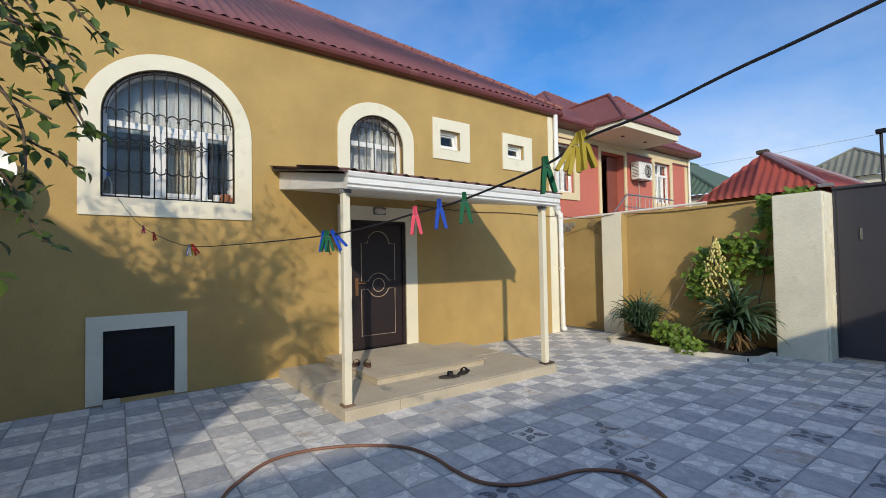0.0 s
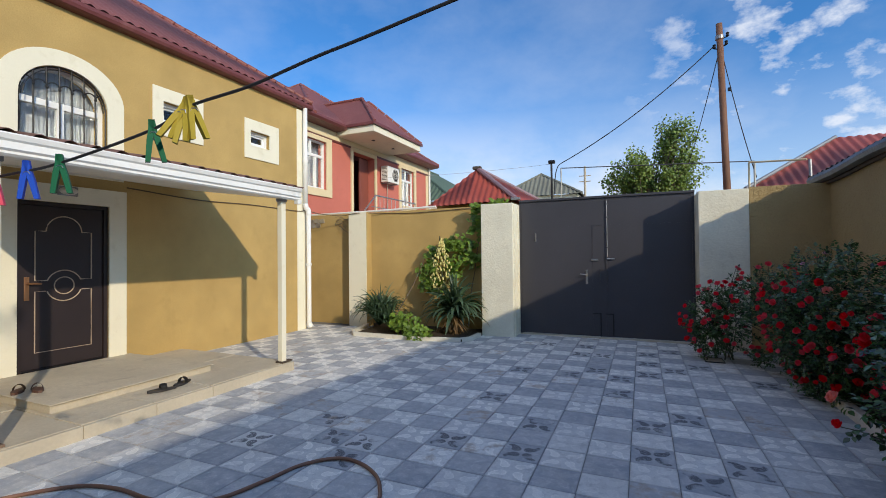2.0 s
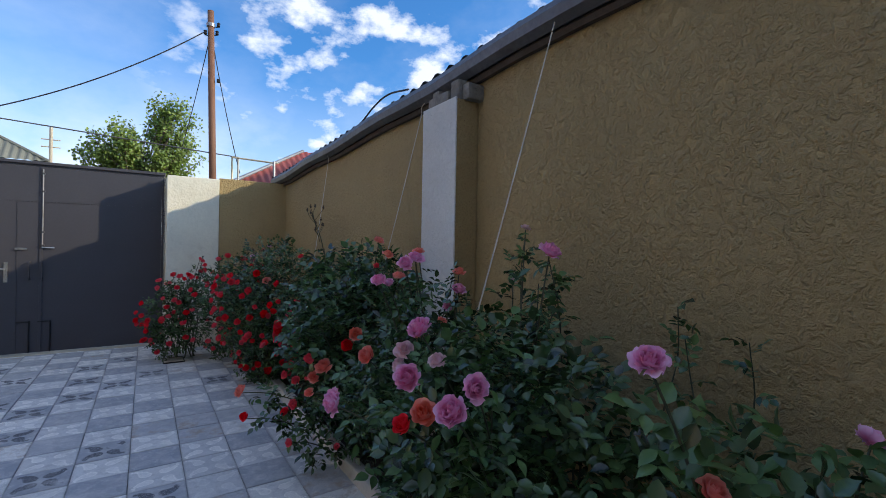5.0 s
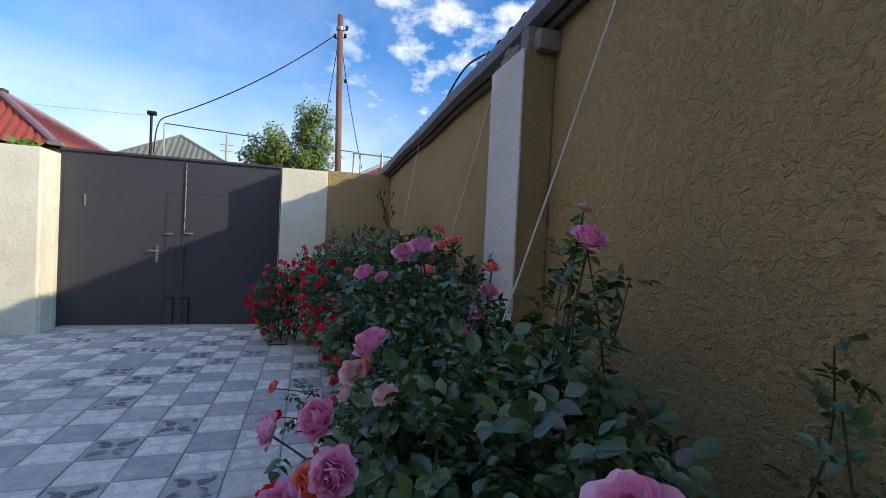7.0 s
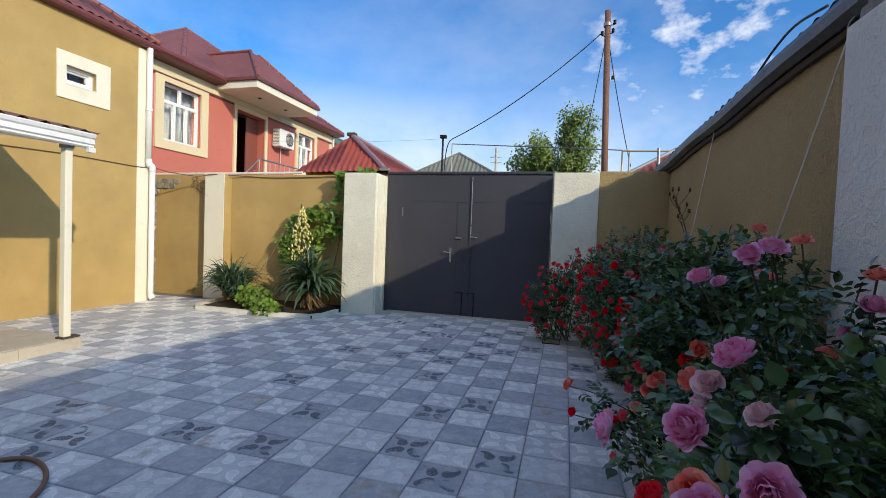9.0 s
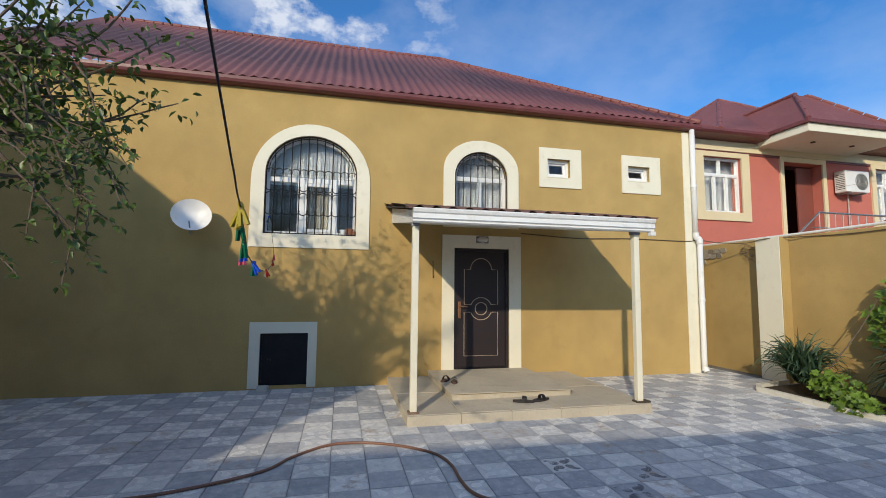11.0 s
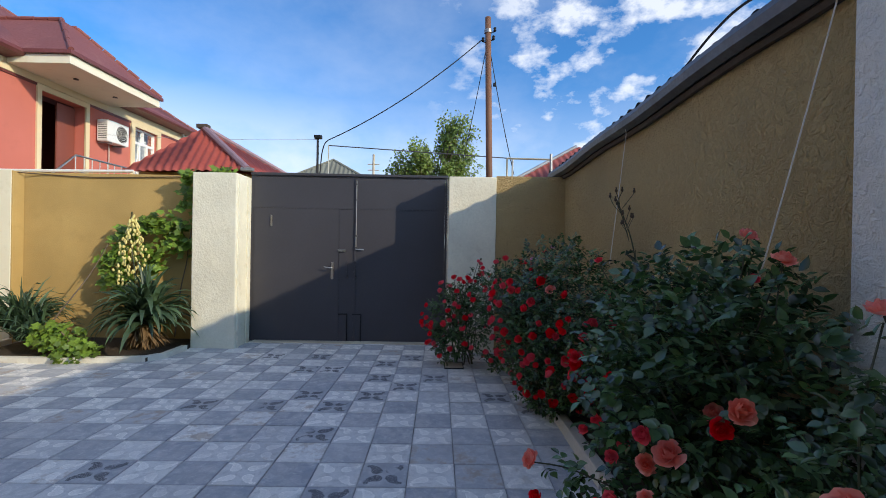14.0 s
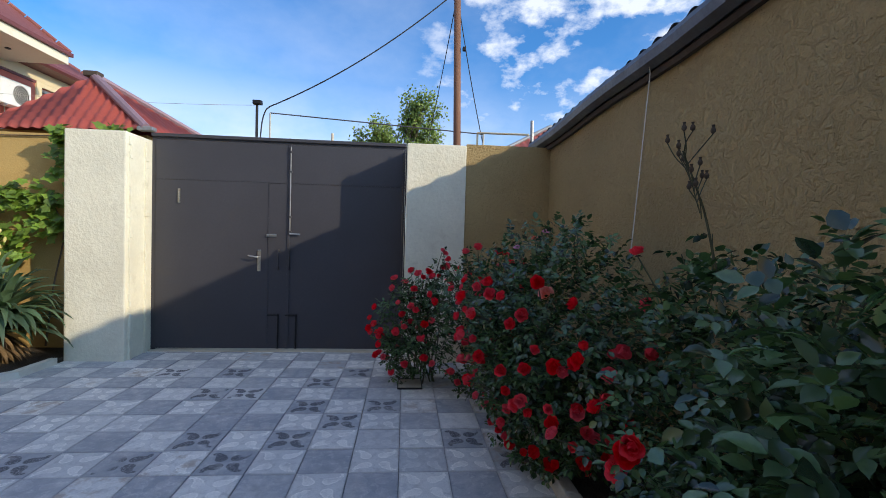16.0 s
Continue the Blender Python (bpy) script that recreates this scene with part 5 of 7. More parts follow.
part("riser", tube([(4.46, 12.9, 3.69), (4.46, 12.9, -0.08)], 0.022, 8), GAS_GREY, gas)
gas2 = thing("gas_pipe", (4.4, 11.9, 0.0), "yellowish gas pipe running to the shed", "pipe")
part("riser", tube([(4.22, 12.2, -0.08), (4.22, 12.2, 3.55)], 0.02, 8), PALE_YELLOW, gas2)
part("span", tube([(4.22, 12.2, 3.55), (5.1, 11.6, 3.42)], 0.02, 8), PALE_YELLOW, gas2)
mast = thing("antenna_mast", (-0.7, 25.0, 0.0), "far thin antenna mast with side arms", "mast")
part("shaft", tube([(-0.7, 25, -0.08), (-0.7, 25, 6.2)], 0.06, 8), CONCRETE, mast)
for z in (5.4, 5.7):
    part("arm", tube([(-1.0, 25, z), (-0.4, 25, z)], 0.025, 6), CONCRETE, mast)


def far_house(name, x0, x1, y0, y1, eave, ridge, roof_mat, label, inset=0.5):
    h = thing(name, ((x0 + x1) / 2, (y0 + y1) / 2, 0.0), label, "house")
    part("wall", box(x0 + 0.3, x1 - 0.3, y0 + 0.3, y1 - 0.3, -0.09, eave), CREAM_ROUGH, h)
    xm, d = (x0 + x1) / 2, (x1 - x0) / 2 * inset
    r0, r1 = Vector((xm, y0 + d, ridge)), Vector((xm, y1 - d, ridge))
    c = [Vector((x0, y0, eave)), Vector((x1, y0, eave)), Vector((x1, y1, eave)), Vector((x0, y1, eave))]
    up = r0 - Vector((xm, y0, eave))
    half, ln = (x1 - x0) / 2, up.length
    part("roof_front", corrugated(c[0], (1, 0, 0), up, x1 - x0, lambda s: ln * max(0.0, 1 - abs(s - half) / half), 0.3, 0.025, 5, (0.5,)), roof_mat, h)
    for a, e in ((c[0], c[3]), (c[1], c[2])):
        b = bmesh.new()
        b.faces.new([b.verts.new(p) for p in (a, e, r1, r0)])
        part("roof_side", b, roof_mat, h)
    for a in c[:2]:
        part("hip_cap", tube([a, r0], 0.09, 6), roof_mat, h)
    part("ridge_cap", tube([r0, r1], 0.09, 6), roof_mat, h)


far_house("far_house", -7.4, -1.5, 30.5, 42.0, 5.55, 7.25, ASBESTOS, "far house with grey corrugated hip roof", 0.55)
far_house("far_house", -16.0, -7.0, 22.0, 34.0, 4.5, 7.4, GREEN_SHEET, "far house with dull green hip roof", 0.9)

# ---- pipe, wire and dry vine on the fence ----
fp_pipe = thing("fence_pipe", (-4.0, 8.9, 2.55), "white pipe laid along the fence top", "pipe")
part("pipe", tube(spline([(-5.9, 8.93, 2.545), (-4.5, 8.92, 2.555), (-3.5, 8.92, 2.56), (-2.0, 8.93, 2.58)], 6), 0.024, 8), WHITE_METAL, fp_pipe)
fw = thing("fence_wire", (-3.0, 8.85, 2.5), "loose brown wire drooping along the fence", "cable")
part("wire", tube(spline([(-4.62, 8.3, 2.50), (-4.2, 8.6, 2.46), (-3.8, 8.60, 2.50), (-3.3, 8.79, 2.49), (-2.6, 8.80, 2.46), (-1.9, 8.80, 2.47), (-0.84, 8.80, 2.50)], 8), 0.008, 5), CABLE_BROWN, fw)
twigs = thing("dry_vine", (-4.3, 8.75, 2.2), "tangle of dry vine twigs on the fence corner", "vine")
r = random.Random(8)
for k in range(7):
    x, z = -4.55 + r.uniform(0, 0.15), 2.45 - r.uniform(0, 0.2)
    pts = [(x, 8.80, z)]
    for i in range(5):
        pts.append((pts[-1][0] + r.uniform(0.02, 0.14), 8.79 - r.uniform(0, 0.06), pts[-1][2] - r.uniform(-0.06, 0.12)))
    part("twig", tube(spline(pts, 4), 0.005, 4), BARK, twigs)


# ---- plants ----
ROSE_LEAF = leafy("rose_leaf", (0.066, 0.130, 0.076), 0.25, 0.8, 0.9)
ROSE_LEAF_PALE = leafy("young_rose_leaf", (0.09, 0.175, 0.075), 0.36, 0.45, 0.6)
TREE_LEAF = leafy("tree_leaf", (0.09, 0.15, 0.04), 0.4, 0.5)
STRAP_LEAF = leafy("strap_leaf", (0.066, 0.122, 0.078), 0.42, 0.5)
VINE_LEAF = leafy("vine_leaf", (0.15, 0.25, 0.04), 0.5, 0.5)
DRY_LEAF = leafy("dry_leaf", (0.20, 0.135, 0.085), 0.85, 0.5, 0.2)
STREET_LEAF = leafy("sunny_tree_leaf", (0.17, 0.25, 0.06), 0.5, 0.4)
CANE = mat("green_brown_cane", (0.06, 0.065, 0.03), 0.6, var=0.25, big=8, fine=60, bump=0.2, depth=0.001)
PINK = petal("pink_petal", (0.97, 0.20, 0.50), (1.0, 0.70, 0.90))
PALE = petal("faded_pink_petal", (0.88, 0.50, 0.56), (0.92, 0.74, 0.76))
CORAL = petal("coral_petal", (0.98, 0.17, 0.12), (1.0, 0.48, 0.40))
RED = petal("red_petal", (0.93, 0.03, 0.065), (0.97, 0.10, 0.15))
LEAF_V = np.array([(0, 0, 0), (0.16, 0, -0.02), (0.16, 0.17, 0.05), (0.16, -0.17, 0.05), (0.42, 0, -0.035), (0.42, 0.29, 0.075), (0.42, -0.29, 0.075), (0.72, 0, -0.06), (0.72, 0.21, 0.03), (0.72, -0.21, 0.03), (0.9, 0.075, -0.06), (0.9, -0.075, -0.06), (1.04, 0, -0.16)])
LEAF_F = ((0, 1, 2), (0, 3, 1), (1, 4, 5, 2), (1, 3, 6, 4), (4, 7, 8, 5), (4, 6, 9, 7), (7, 10, 8), (7, 9, 11), (7, 11, 12, 10))


LOBED = [(180, 0.30), (140, 0.52), (112, 0.34), (72, 0.56), (42, 0.38), (12, 0.50), (0, 0.66), (-12, 0.50), (-42, 0.38), (-72, 0.56), (-112, 0.34), (-140, 0.52)]
LOBED_V = np.array([(0.42, 0, -0.05)] + [(0.42 + q * math.cos(radians(a)), q * math.sin(radians(a)), 0.05 * math.cos(radians(3 * a))) for a, q in LOBED])
LOBED_F = tuple((0, 1 + k, 1 + (k + 1) % 12) for k in range(12))


def leaf_mesh(name, places, material, parent, label="", width=1.0, kind="stuff", shape=(LEAF_V, LEAF_F)):
    """Many leaves in one mesh: rows of position, direction, upward side and length."""
    verts, faces = [], []
    for p, d, u, s in places:
        d = d.normalized()
        side = d.cross(u)
        side = side.normalized() if side.length > 1e-4 else Vector((1, 0, 0))
        up = side.cross(d)
        k = len(verts)
        o = where(parent)
        for x, y, z in shape[0]:
            verts.append(p + (d * x + side * (y * width) + up * z) * s - o)
        faces.extend([k + i for i in f] for f in shape[1])
    m = bpy.data.meshes.new(name)
    m.from_pydata(verts, [], faces)
    m.materials.append(material)
    m.polygons.foreach_set("use_smooth", [True] * len(faces))
    ob = new(name, m)
    ob.parent = parent
    return tagged(ob, label, kind=kind)


def some(r, s=1.0):
    while True:
        v = Vector((r.uniform(-1, 1), r.uniform(-1, 1), r.uniform(-1, 1)))
        if 0.05 < v.length < 1:
            return v.normalized() * s


def spray(r, p, d, size, out, pairs=2):
    """A rose leaf: leaflets in pairs and one at the tip."""
    d = d.normalized()
    up = (Vector((0, 0, 1)) + some(r, 0.7)).normalized()
    side = d.cross(up).normalized()
    for i in range(pairs):
        q = p + d * size * (0.45 + 0.65 * i)
        for sgn in (-1, 1):
            out.append((q, d * 0.55 + side * sgn + some(r, 0.25) - Vector((0, 0, 0.15)), up, size * r.uniform(0.8, 1.05)))
    out.append((p + d * size * (0.45 + 0.65 * pairs - 0.2), d + some(r, 0.2) - Vector((0, 0, 0.2)), up, size * r.uniform(1.0, 1.25)))


def rose_mesh(name, material, radius, counts, seed, open_=1.0):
    """A double rose: cupped, overlapping, notched and ruffled petals, closed in the middle and reflexed outside."""
    r = random.Random(seed)
    b = bmesh.new()
    n = len(counts)
    for k, c in enumerate(counts):
        f = k / max(n - 1, 1)
        half = min(1.4, math.pi / c * r.uniform(1.3, 1.5))
        for i in range(c):
            phi = math.tau * (i + 0.41 * k) / c + r.uniform(-0.3, 0.3)
            g = min(1.2, f * open_ * r.uniform(0.78, 1.15))
            tip = (radius * (0.10 + 0.86 * g), radius * (0.92 - 0.46 * g * g + r.uniform(-0.10, 0.10)))
            ctl = (radius * (0.32 + 0.58 * g), radius * (0.30 - 0.40 * g))
            ruff, lip = r.uniform(0, 6.28), r.uniform(0.04, 0.16) * g
            lean, notch = r.uniform(-0.2, 0.2), r.uniform(0.0, 0.05)
            rows = []
            for j in range(7):
                v = j / 6
                rad = 2 * v * (1 - v) * ctl[0] + v * v * tip[0] + radius * 0.04 * (1 - v)
                zz = 2 * v * (1 - v) * ctl[1] + v * v * tip[1]
                wd = half * (0.5 + 0.5 * math.sin(math.pi * 0.5 * min(1, v * 1.5)))
                row = []
                for q in range(-4, 5):
                    u = q / 4
                    edge = v ** 4
                    wave = math.sin(4.2 * u + ruff) * 0.08 + math.sin(9.0 * u + ruff * 2.3) * 0.022
                    dr = radius * (wave * v * v + lip * edge * 1.2 - 0.14 * u * u * v * (1 - f * 0.4))
                    dz = radius * (0.08 * math.cos(4.8 * u + ruff * 1.7) * v * v - 0.24 * edge * u ** 4 - lip * edge + lean * u * v - notch * edge * math.exp(-16 * u * u))
                    a = phi + u * wd
                    row.append(b.verts.new(((rad + dr) * math.cos(a), (rad + dr) * math.sin(a), zz + dz)))
                rows.append(row)
            for p, q in zip(rows, rows[1:]):
                for m in range(8):
                    b.faces.new((p[m], p[m + 1], q[m + 1], q[m]))
    mesh = bpy.data.meshes.new(name)
    bmesh.ops.translate(b, verts=b.verts, vec=(0, 0, -radius * 0.2))
    b.to_mesh(mesh)
    b.free()
    mesh.materials.append(material)
    for p in mesh.polygons:
        p.use_smooth = True
    return mesh


BLOOMS = {
    "pink": [rose_mesh("rose_bloom", PINK, 0.042, (2, 3, 4, 5, 6, 7, 7), s, 1.0) for s in (1, 2, 3)],
    "pale": [rose_mesh("rose_bloom", PALE, 0.040, (2, 3, 4, 5, 6), s, 1.1) for s in (4, 5)],
    "coral": [rose_mesh("rose_bloom", CORAL, 0.043, (2, 3, 4, 5, 6, 6), s, 1.0) for s in (6, 7)],
    "red": [rose_mesh("rose_bloom", RED, 0.035, (2, 3, 4, 5, 5), s, 0.82) for s in (8, 9, 11)],
    "bud": [rose_mesh("rose_bud", RED, 0.022, (2, 3), 10, 0.3)],
}
EYE_PATH = [Vector(e) for _, e, _, _ in PATH]


def rose_bush(at, c, rad, sprays, size, blooms, label, seed, pale=0.2, shoots=(), canes=12):
    r = random.Random(seed)
    bush = thing("rose_bush", (*at, 0.05), label, "rose bush", "roses along the wall")
    c, rad = Vector(c), Vector(rad)
    stems, dark, young = bmesh.new(), [], []
    base = Vector((*at, 0.04))

    def surface(k):
        d = some(r)
        return c + Vector((d.x * rad.x, d.y * rad.y, d.z * rad.z)) * k

    for _ in range(canes):
        e = surface(0.9)
        e.z = max(e.z, c.z * 0.8)
        m = base.lerp(e, 0.5) + Vector((0, 0, 0.12)) + some(r, 0.08)
        part("cane", tube(spline([base + Vector((r.uniform(-0.15, 0.15), r.uniform(-0.25, 0.25), 0)), m, e], 4), 0.008, 5, None, 0.5), CANE, bush)
    tips = []
    for e in shoots:
        e = Vector(e)
        s = e - Vector((r.uniform(-0.08, 0.1), r.uniform(-0.1, 0.1), 0.42))
        line = spline([s, s.lerp(e, 0.5) + some(r, 0.04), e], 5)
        tube(line, 0.0038, 5, stems, 0.6)
        for q in line[1:]:
            if r.random() < 0.9:
                spray(r, q, some(r) + Vector((0, 0, 0.2)), min(size * 0.95, 0.038), young if r.random() < 0.4 else dark)
        tips.append(e)
    done = 0
    while done < sprays:
        p = surface(r.random() ** 0.42)
        done += 1
        if p.x > 4.46 or p.z < 0.1 or (p.z < 0.62 and p.x < 3.76 - (p.z - 0.2) * 0.4 and at[0] > 3.5) or any((p - q).length < 0.34 for q in EYE_PATH) or np.min(np.sum((CLEAR - np.array(p)) ** 2, axis=1)) < 0.0062:
            continue
        d = (p - c)
        d = Vector((d.x / rad.x, d.y / rad.y, d.z / rad.z)).normalized() * 0.8 + some(r, 0.8) + Vector((0, 0, 0.15))
        spray(r, p, d, size * r.uniform(0.75, 1.2), young if r.random() < pale else dark)
    for k, (x, y, z, kind, sc) in enumerate(blooms):
        e = Vector((x, y, z))
        inner = e.lerp(Vector((c.x, c.y, min(c.z, z - 0.1))), 0.55) - Vector((0, 0, 0.12))
        tube(spline([inner, inner.lerp(e, 0.6) + Vector((0, 0, 0.02)), e - Vector((0, 0, 0.012))], 4), 0.004, 5, stems, 0.8)
        reach = max(8, int((e - c).length * 22))
        for q in range(reach):
            spray(r, inner.lerp(e, 0.05 + 0.8 * q / reach) + some(r, 0.03 if reach < 14 else 0.06), some(r) + (e - c) * 0.3 + Vector((0.25, 0.2, -0.1)), size * r.uniform(0.75, 1.0), young if r.random() < pale else dark)
        ob = new("rose_bloom", r.choice(BLOOMS[kind]))
        tilt = (e - c)
        tilt = (Vector((tilt.x, tilt.y * 0.7 - 0.25, 0.35)).normalized() + some(r, 0.35)).normalized()
        if z > 1.35:
            tilt = (tilt + Vector((0, -0.2, 0.7))).normalized()
        ob.parent = bush
        ob.matrix_basis = Matrix.LocRotScale(e - where(bush), tilt.to_track_quat("Z", "Y") @ Euler((0, 0, r.uniform(0, 6.28))).to_quaternion(), (sc, sc, sc * r.uniform(0.85, 1.1)))
    tagged(part("twig", stems, CANE, bush), kind="stuff")
    leaf_mesh("leaves", dark, ROSE_LEAF, bush, width=1.15)
    if young:
        leaf_mesh("young_leaves", young, ROSE_LEAF_PALE, bush, width=1.1)
    return bush


def scatter(seed, n, c, rad, kind, lo, hi, zlo=0.12, zhi=9):
    """Blooms over the side of a bush that faces the yard."""
    r, out = random.Random(seed), []
    while len(out) < n:
        d = some(r)
        if d.x > 0.25 and d.z < 0.5:
            continue
        p = (c[0] + d.x * rad[0] * 1.16, c[1] + d.y * rad[1] * 1.10, c[2] + d.z * rad[2] * 1.10)
        if p[0] < 4.4 and zlo < p[2] < zhi:
            out.append((*p, kind, r.uniform(lo, hi)))
    return out


near_blooms = [
    (3.174, 2.469, 0.945, "pink", 1.05), (3.412, 2.254, 1.231, "pink", 1.12), (3.289, 2.118, 1.106, "pink", 1.08), (3.44, 2.177, 1.129, "pale", 0.75),
    (3.375, 2.30, 1.15, "pale", 0.8), (3.365, 2.32, 1.09, "pale", 0.7), (3.275, 1.99, 1.035, "coral", 0.95), (3.232, 1.79, 1.11, "pink", 1.0),
    (3.30, 1.78, 1.16, "pink", 0.8), (3.21, 2.0, 1.01, "red", 1.0)]
mid_blooms = [
    (3.629, 2.668, 1.473, "pink", 0.95), (3.56, 2.64, 1.45, "pink", 0.8), (3.437, 2.65, 1.375, "pink", 0.82), (3.50, 2.68, 1.36, "pink", 0.6),
    (3.917, 2.72, 1.313, "pink", 0.9), (3.93, 2.74, 1.40, "coral", 0.75), (3.89, 2.78, 1.22, "pink", 0.55), (3.80, 2.70, 1.16, "coral", 0.7),
    (3.72, 2.75, 1.08, "coral", 0.6), (3.87, 3.05, 1.5, "coral", 0.75), (3.77, 3.09, 1.36, "coral", 0.9), (3.48, 2.86, 1.0, "coral", 1.0), (3.9, 2.9, 1.14, "pink", 0.5)]
wall_blooms = [(3.92, 2.115, 1.515, "pink", 1.1), (3.50, 1.43, 1.283, "pink", 0.85), (4.16, 2.5, 1.63, "pale", 0.6), (4.1, 2.52, 1.37, "pale", 0.55), (3.62, 1.35, 1.0, "coral", 0.8), (3.75, 1.3, 0.92, "pink", 0.7), (4.3, 1.25, 1.0, "pink", 0.9)]
orange_blooms = [
    (3.523, 3.60, 0.772, "coral", 1.15), (3.655, 3.42, 0.992, "coral", 1.0), (4.01, 3.715, 1.472, "coral", 0.9), (4.09, 4.03, 1.574, "coral", 0.95),
    (3.78, 3.76, 0.863, "coral", 0.8), (3.097, 3.918, 0.601, "coral", 0.95), (3.42, 3.55, 0.64, "coral", 0.65), (3.50, 3.72, 0.68, "coral", 0.9),
    (3.62, 3.46, 0.92, "red", 1.2), (3.45, 3.65, 0.82, "red", 1.1), (3.13, 3.95, 0.42, "red", 1.0), (3.35, 3.7, 0.3, "red", 0.9), (3.62, 3.6, 0.25, "red", 0.7), (3.99, 3.85, 1.38, "red", 0.9), (3.40, 3.8, 0.5, "red", 1.1), (3.44, 3.9, 0.62, "red", 1.0), (3.36, 3.85, 0.44, "red", 1.0), (3.5, 4.1, 0.9, "red", 0.9)]
shade_blooms = [
    (3.463, 4.482, 0.868, "red", 1.3), (3.475, 4.552, 0.783, "red", 1.3), (3.44, 4.42, 0.92, "red", 1.1), (3.52, 4.3, 0.62, "red", 1.2), (3.62, 4.2, 0.55, "red", 1.2),
    (3.672, 5.445, 1.145, "red", 1.2), (3.8, 5.1, 1.42, "red", 1.0), (3.6, 5.0, 0.8, "red", 1.1), (3.52, 4.5, 0.5, "red", 1.1), (3.5, 5.2, 0.6, "red", 1.1), (3.5, 4.95, 1.0, "red", 1.0)]
red_c, red_r = (3.80, 6.2, 0.88), (0.52, 0.95, 0.74)
red_blooms = [(3.659, 5.86, 1.147, "coral", 1.0), (3.504, 6.6, 0.974, "red", 1.2), (3.756, 6.193, 1.513, "pink", 0.6), (3.70, 6.25, 1.47, "coral", 0.5), (3.62, 6.4, 1.40, "pink", 0.55)] + scatter(21, 115, red_c, red_r, "red", 0.75, 1.25, 0.15, 1.25)
edge_c, edge_r = (3.55, 7.3, 0.72), (0.48, 0.55, 0.62)
edge_blooms = [(3.252, 7.253, 1.0, "red", 1.1)] + scatter(22, 42, edge_c, edge_r, "red", 0.95, 1.35)
gate_c, gate_r = (2.98, 7.72, 0.58), (0.42, 0.34, 0.5)
gate_blooms = [(2.821, 7.506, 0.715, "red", 1.2), (2.908, 7.565, 0.637, "red", 1.1), (2.84, 7.5, 0.6, "red", 1.0), (2.78, 7.5, 0.83, "red", 0.9), (2.76, 7.48, 0.55, "red", 1.0),
               (3.22, 7.6, 1.30, "red", 1.0), (3.19, 7.6, 1.33, "red", 0.8), (3.2, 7.62, 1.16, "red", 0.9), (3.16, 7.6, 1.08, "red", 0.9), (2.85, 7.6, 1.02, "red", 0.8)] + scatter(23, 48, gate_c, gate_r, "red", 0.9, 1.35)

# leaves keep off the blooms and off the side from which these are seen
CLEAR = np.array([(x - k * 0.10, y - k * 0.11, z + k * 0.03) for x, y, z, _, _ in near_blooms + mid_blooms + wall_blooms + orange_blooms + shade_blooms + red_blooms + edge_blooms + gate_blooms for k in (0, 1, 2)])
rose_bush((3.98, 1.25), (3.86, 1.28, 0.52), (0.44, 0.62, 0.55), 520, 0.066, wall_blooms[1:2] + wall_blooms[4:], "leafy young rose bush with big pink blooms", 31, 0.75, ((4.38, 1.85, 1.3), (4.4, 1.6, 1.2), (4.25, 1.75, 1.2)))
rose_bush((3.95, 2.1), (3.76, 2.14, 0.68), (0.48, 0.54, 0.56), 1150, 0.050, near_blooms + wall_blooms[:1] + wall_blooms[2:4], "dense rose bush with large pink blooms", 32, 0.22, ((3.92, 2.12, 1.49), (3.95, 2.2, 1.38), (4.2, 2.3, 1.4), (4.16, 2.5, 1.6), (3.5, 1.95, 1.1)))
rose_bush((4.0, 2.9), (3.90, 2.85, 0.62), (0.52, 0.58, 0.60), 1350, 0.045, mid_blooms, "tall rose bush with pink and coral blooms", 33, 0.15, ((3.63, 2.67, 1.46), (3.9, 2.75, 1.38), (3.77, 3.09, 1.33)))
rose_bush((3.98, 3.85), (3.92, 3.98, 0.82), (0.52, 0.54, 0.70), 1250, 0.054, orange_blooms, "rose bush with orange and coral blooms", 34, 0.15, ((4.01, 3.72, 1.45), (4.09, 4.03, 1.55), (4.2, 4.0, 1.45)))
shade_bush = rose_bush((4.0, 4.9), (4.10, 4.80, 0.76), (0.42, 0.68, 0.68), 1500, 0.042, shade_blooms, "large dark green rose bush with few red blooms", 35, 0.12, ((3.93, 4.82, 1.5), (3.9, 4.95, 1.42), (4.2, 4.6, 1.5)))
rose_bush((3.95, 6.2), red_c, red_r, 1900, 0.038, red_blooms, "spreading rose bush covered in small red blooms", 36, 0.12, ((3.76, 6.19, 1.5), (3.9, 6.0, 1.6), (4.1, 6.5, 1.6)))
rose_bush((3.95, 7.35), edge_c, edge_r, 900, 0.036, edge_blooms, "low rose bush with small red blooms at the corner", 37, 0.15)
rose_bush((3.1, 7.8), gate_c, gate_r, 760, 0.034, gate_blooms, "small red rose bush beside the gate pillar", 38, 0.3, ((3.2, 7.6, 1.3), (3.16, 7.62, 1.1), (2.85, 7.6, 1.0)))

WITHERED = mat("withered_brown_bud", (0.085, 0.06, 0.04), 0.85, var=0.3, big=30, fine=120, bump=0.3, depth=0.001)


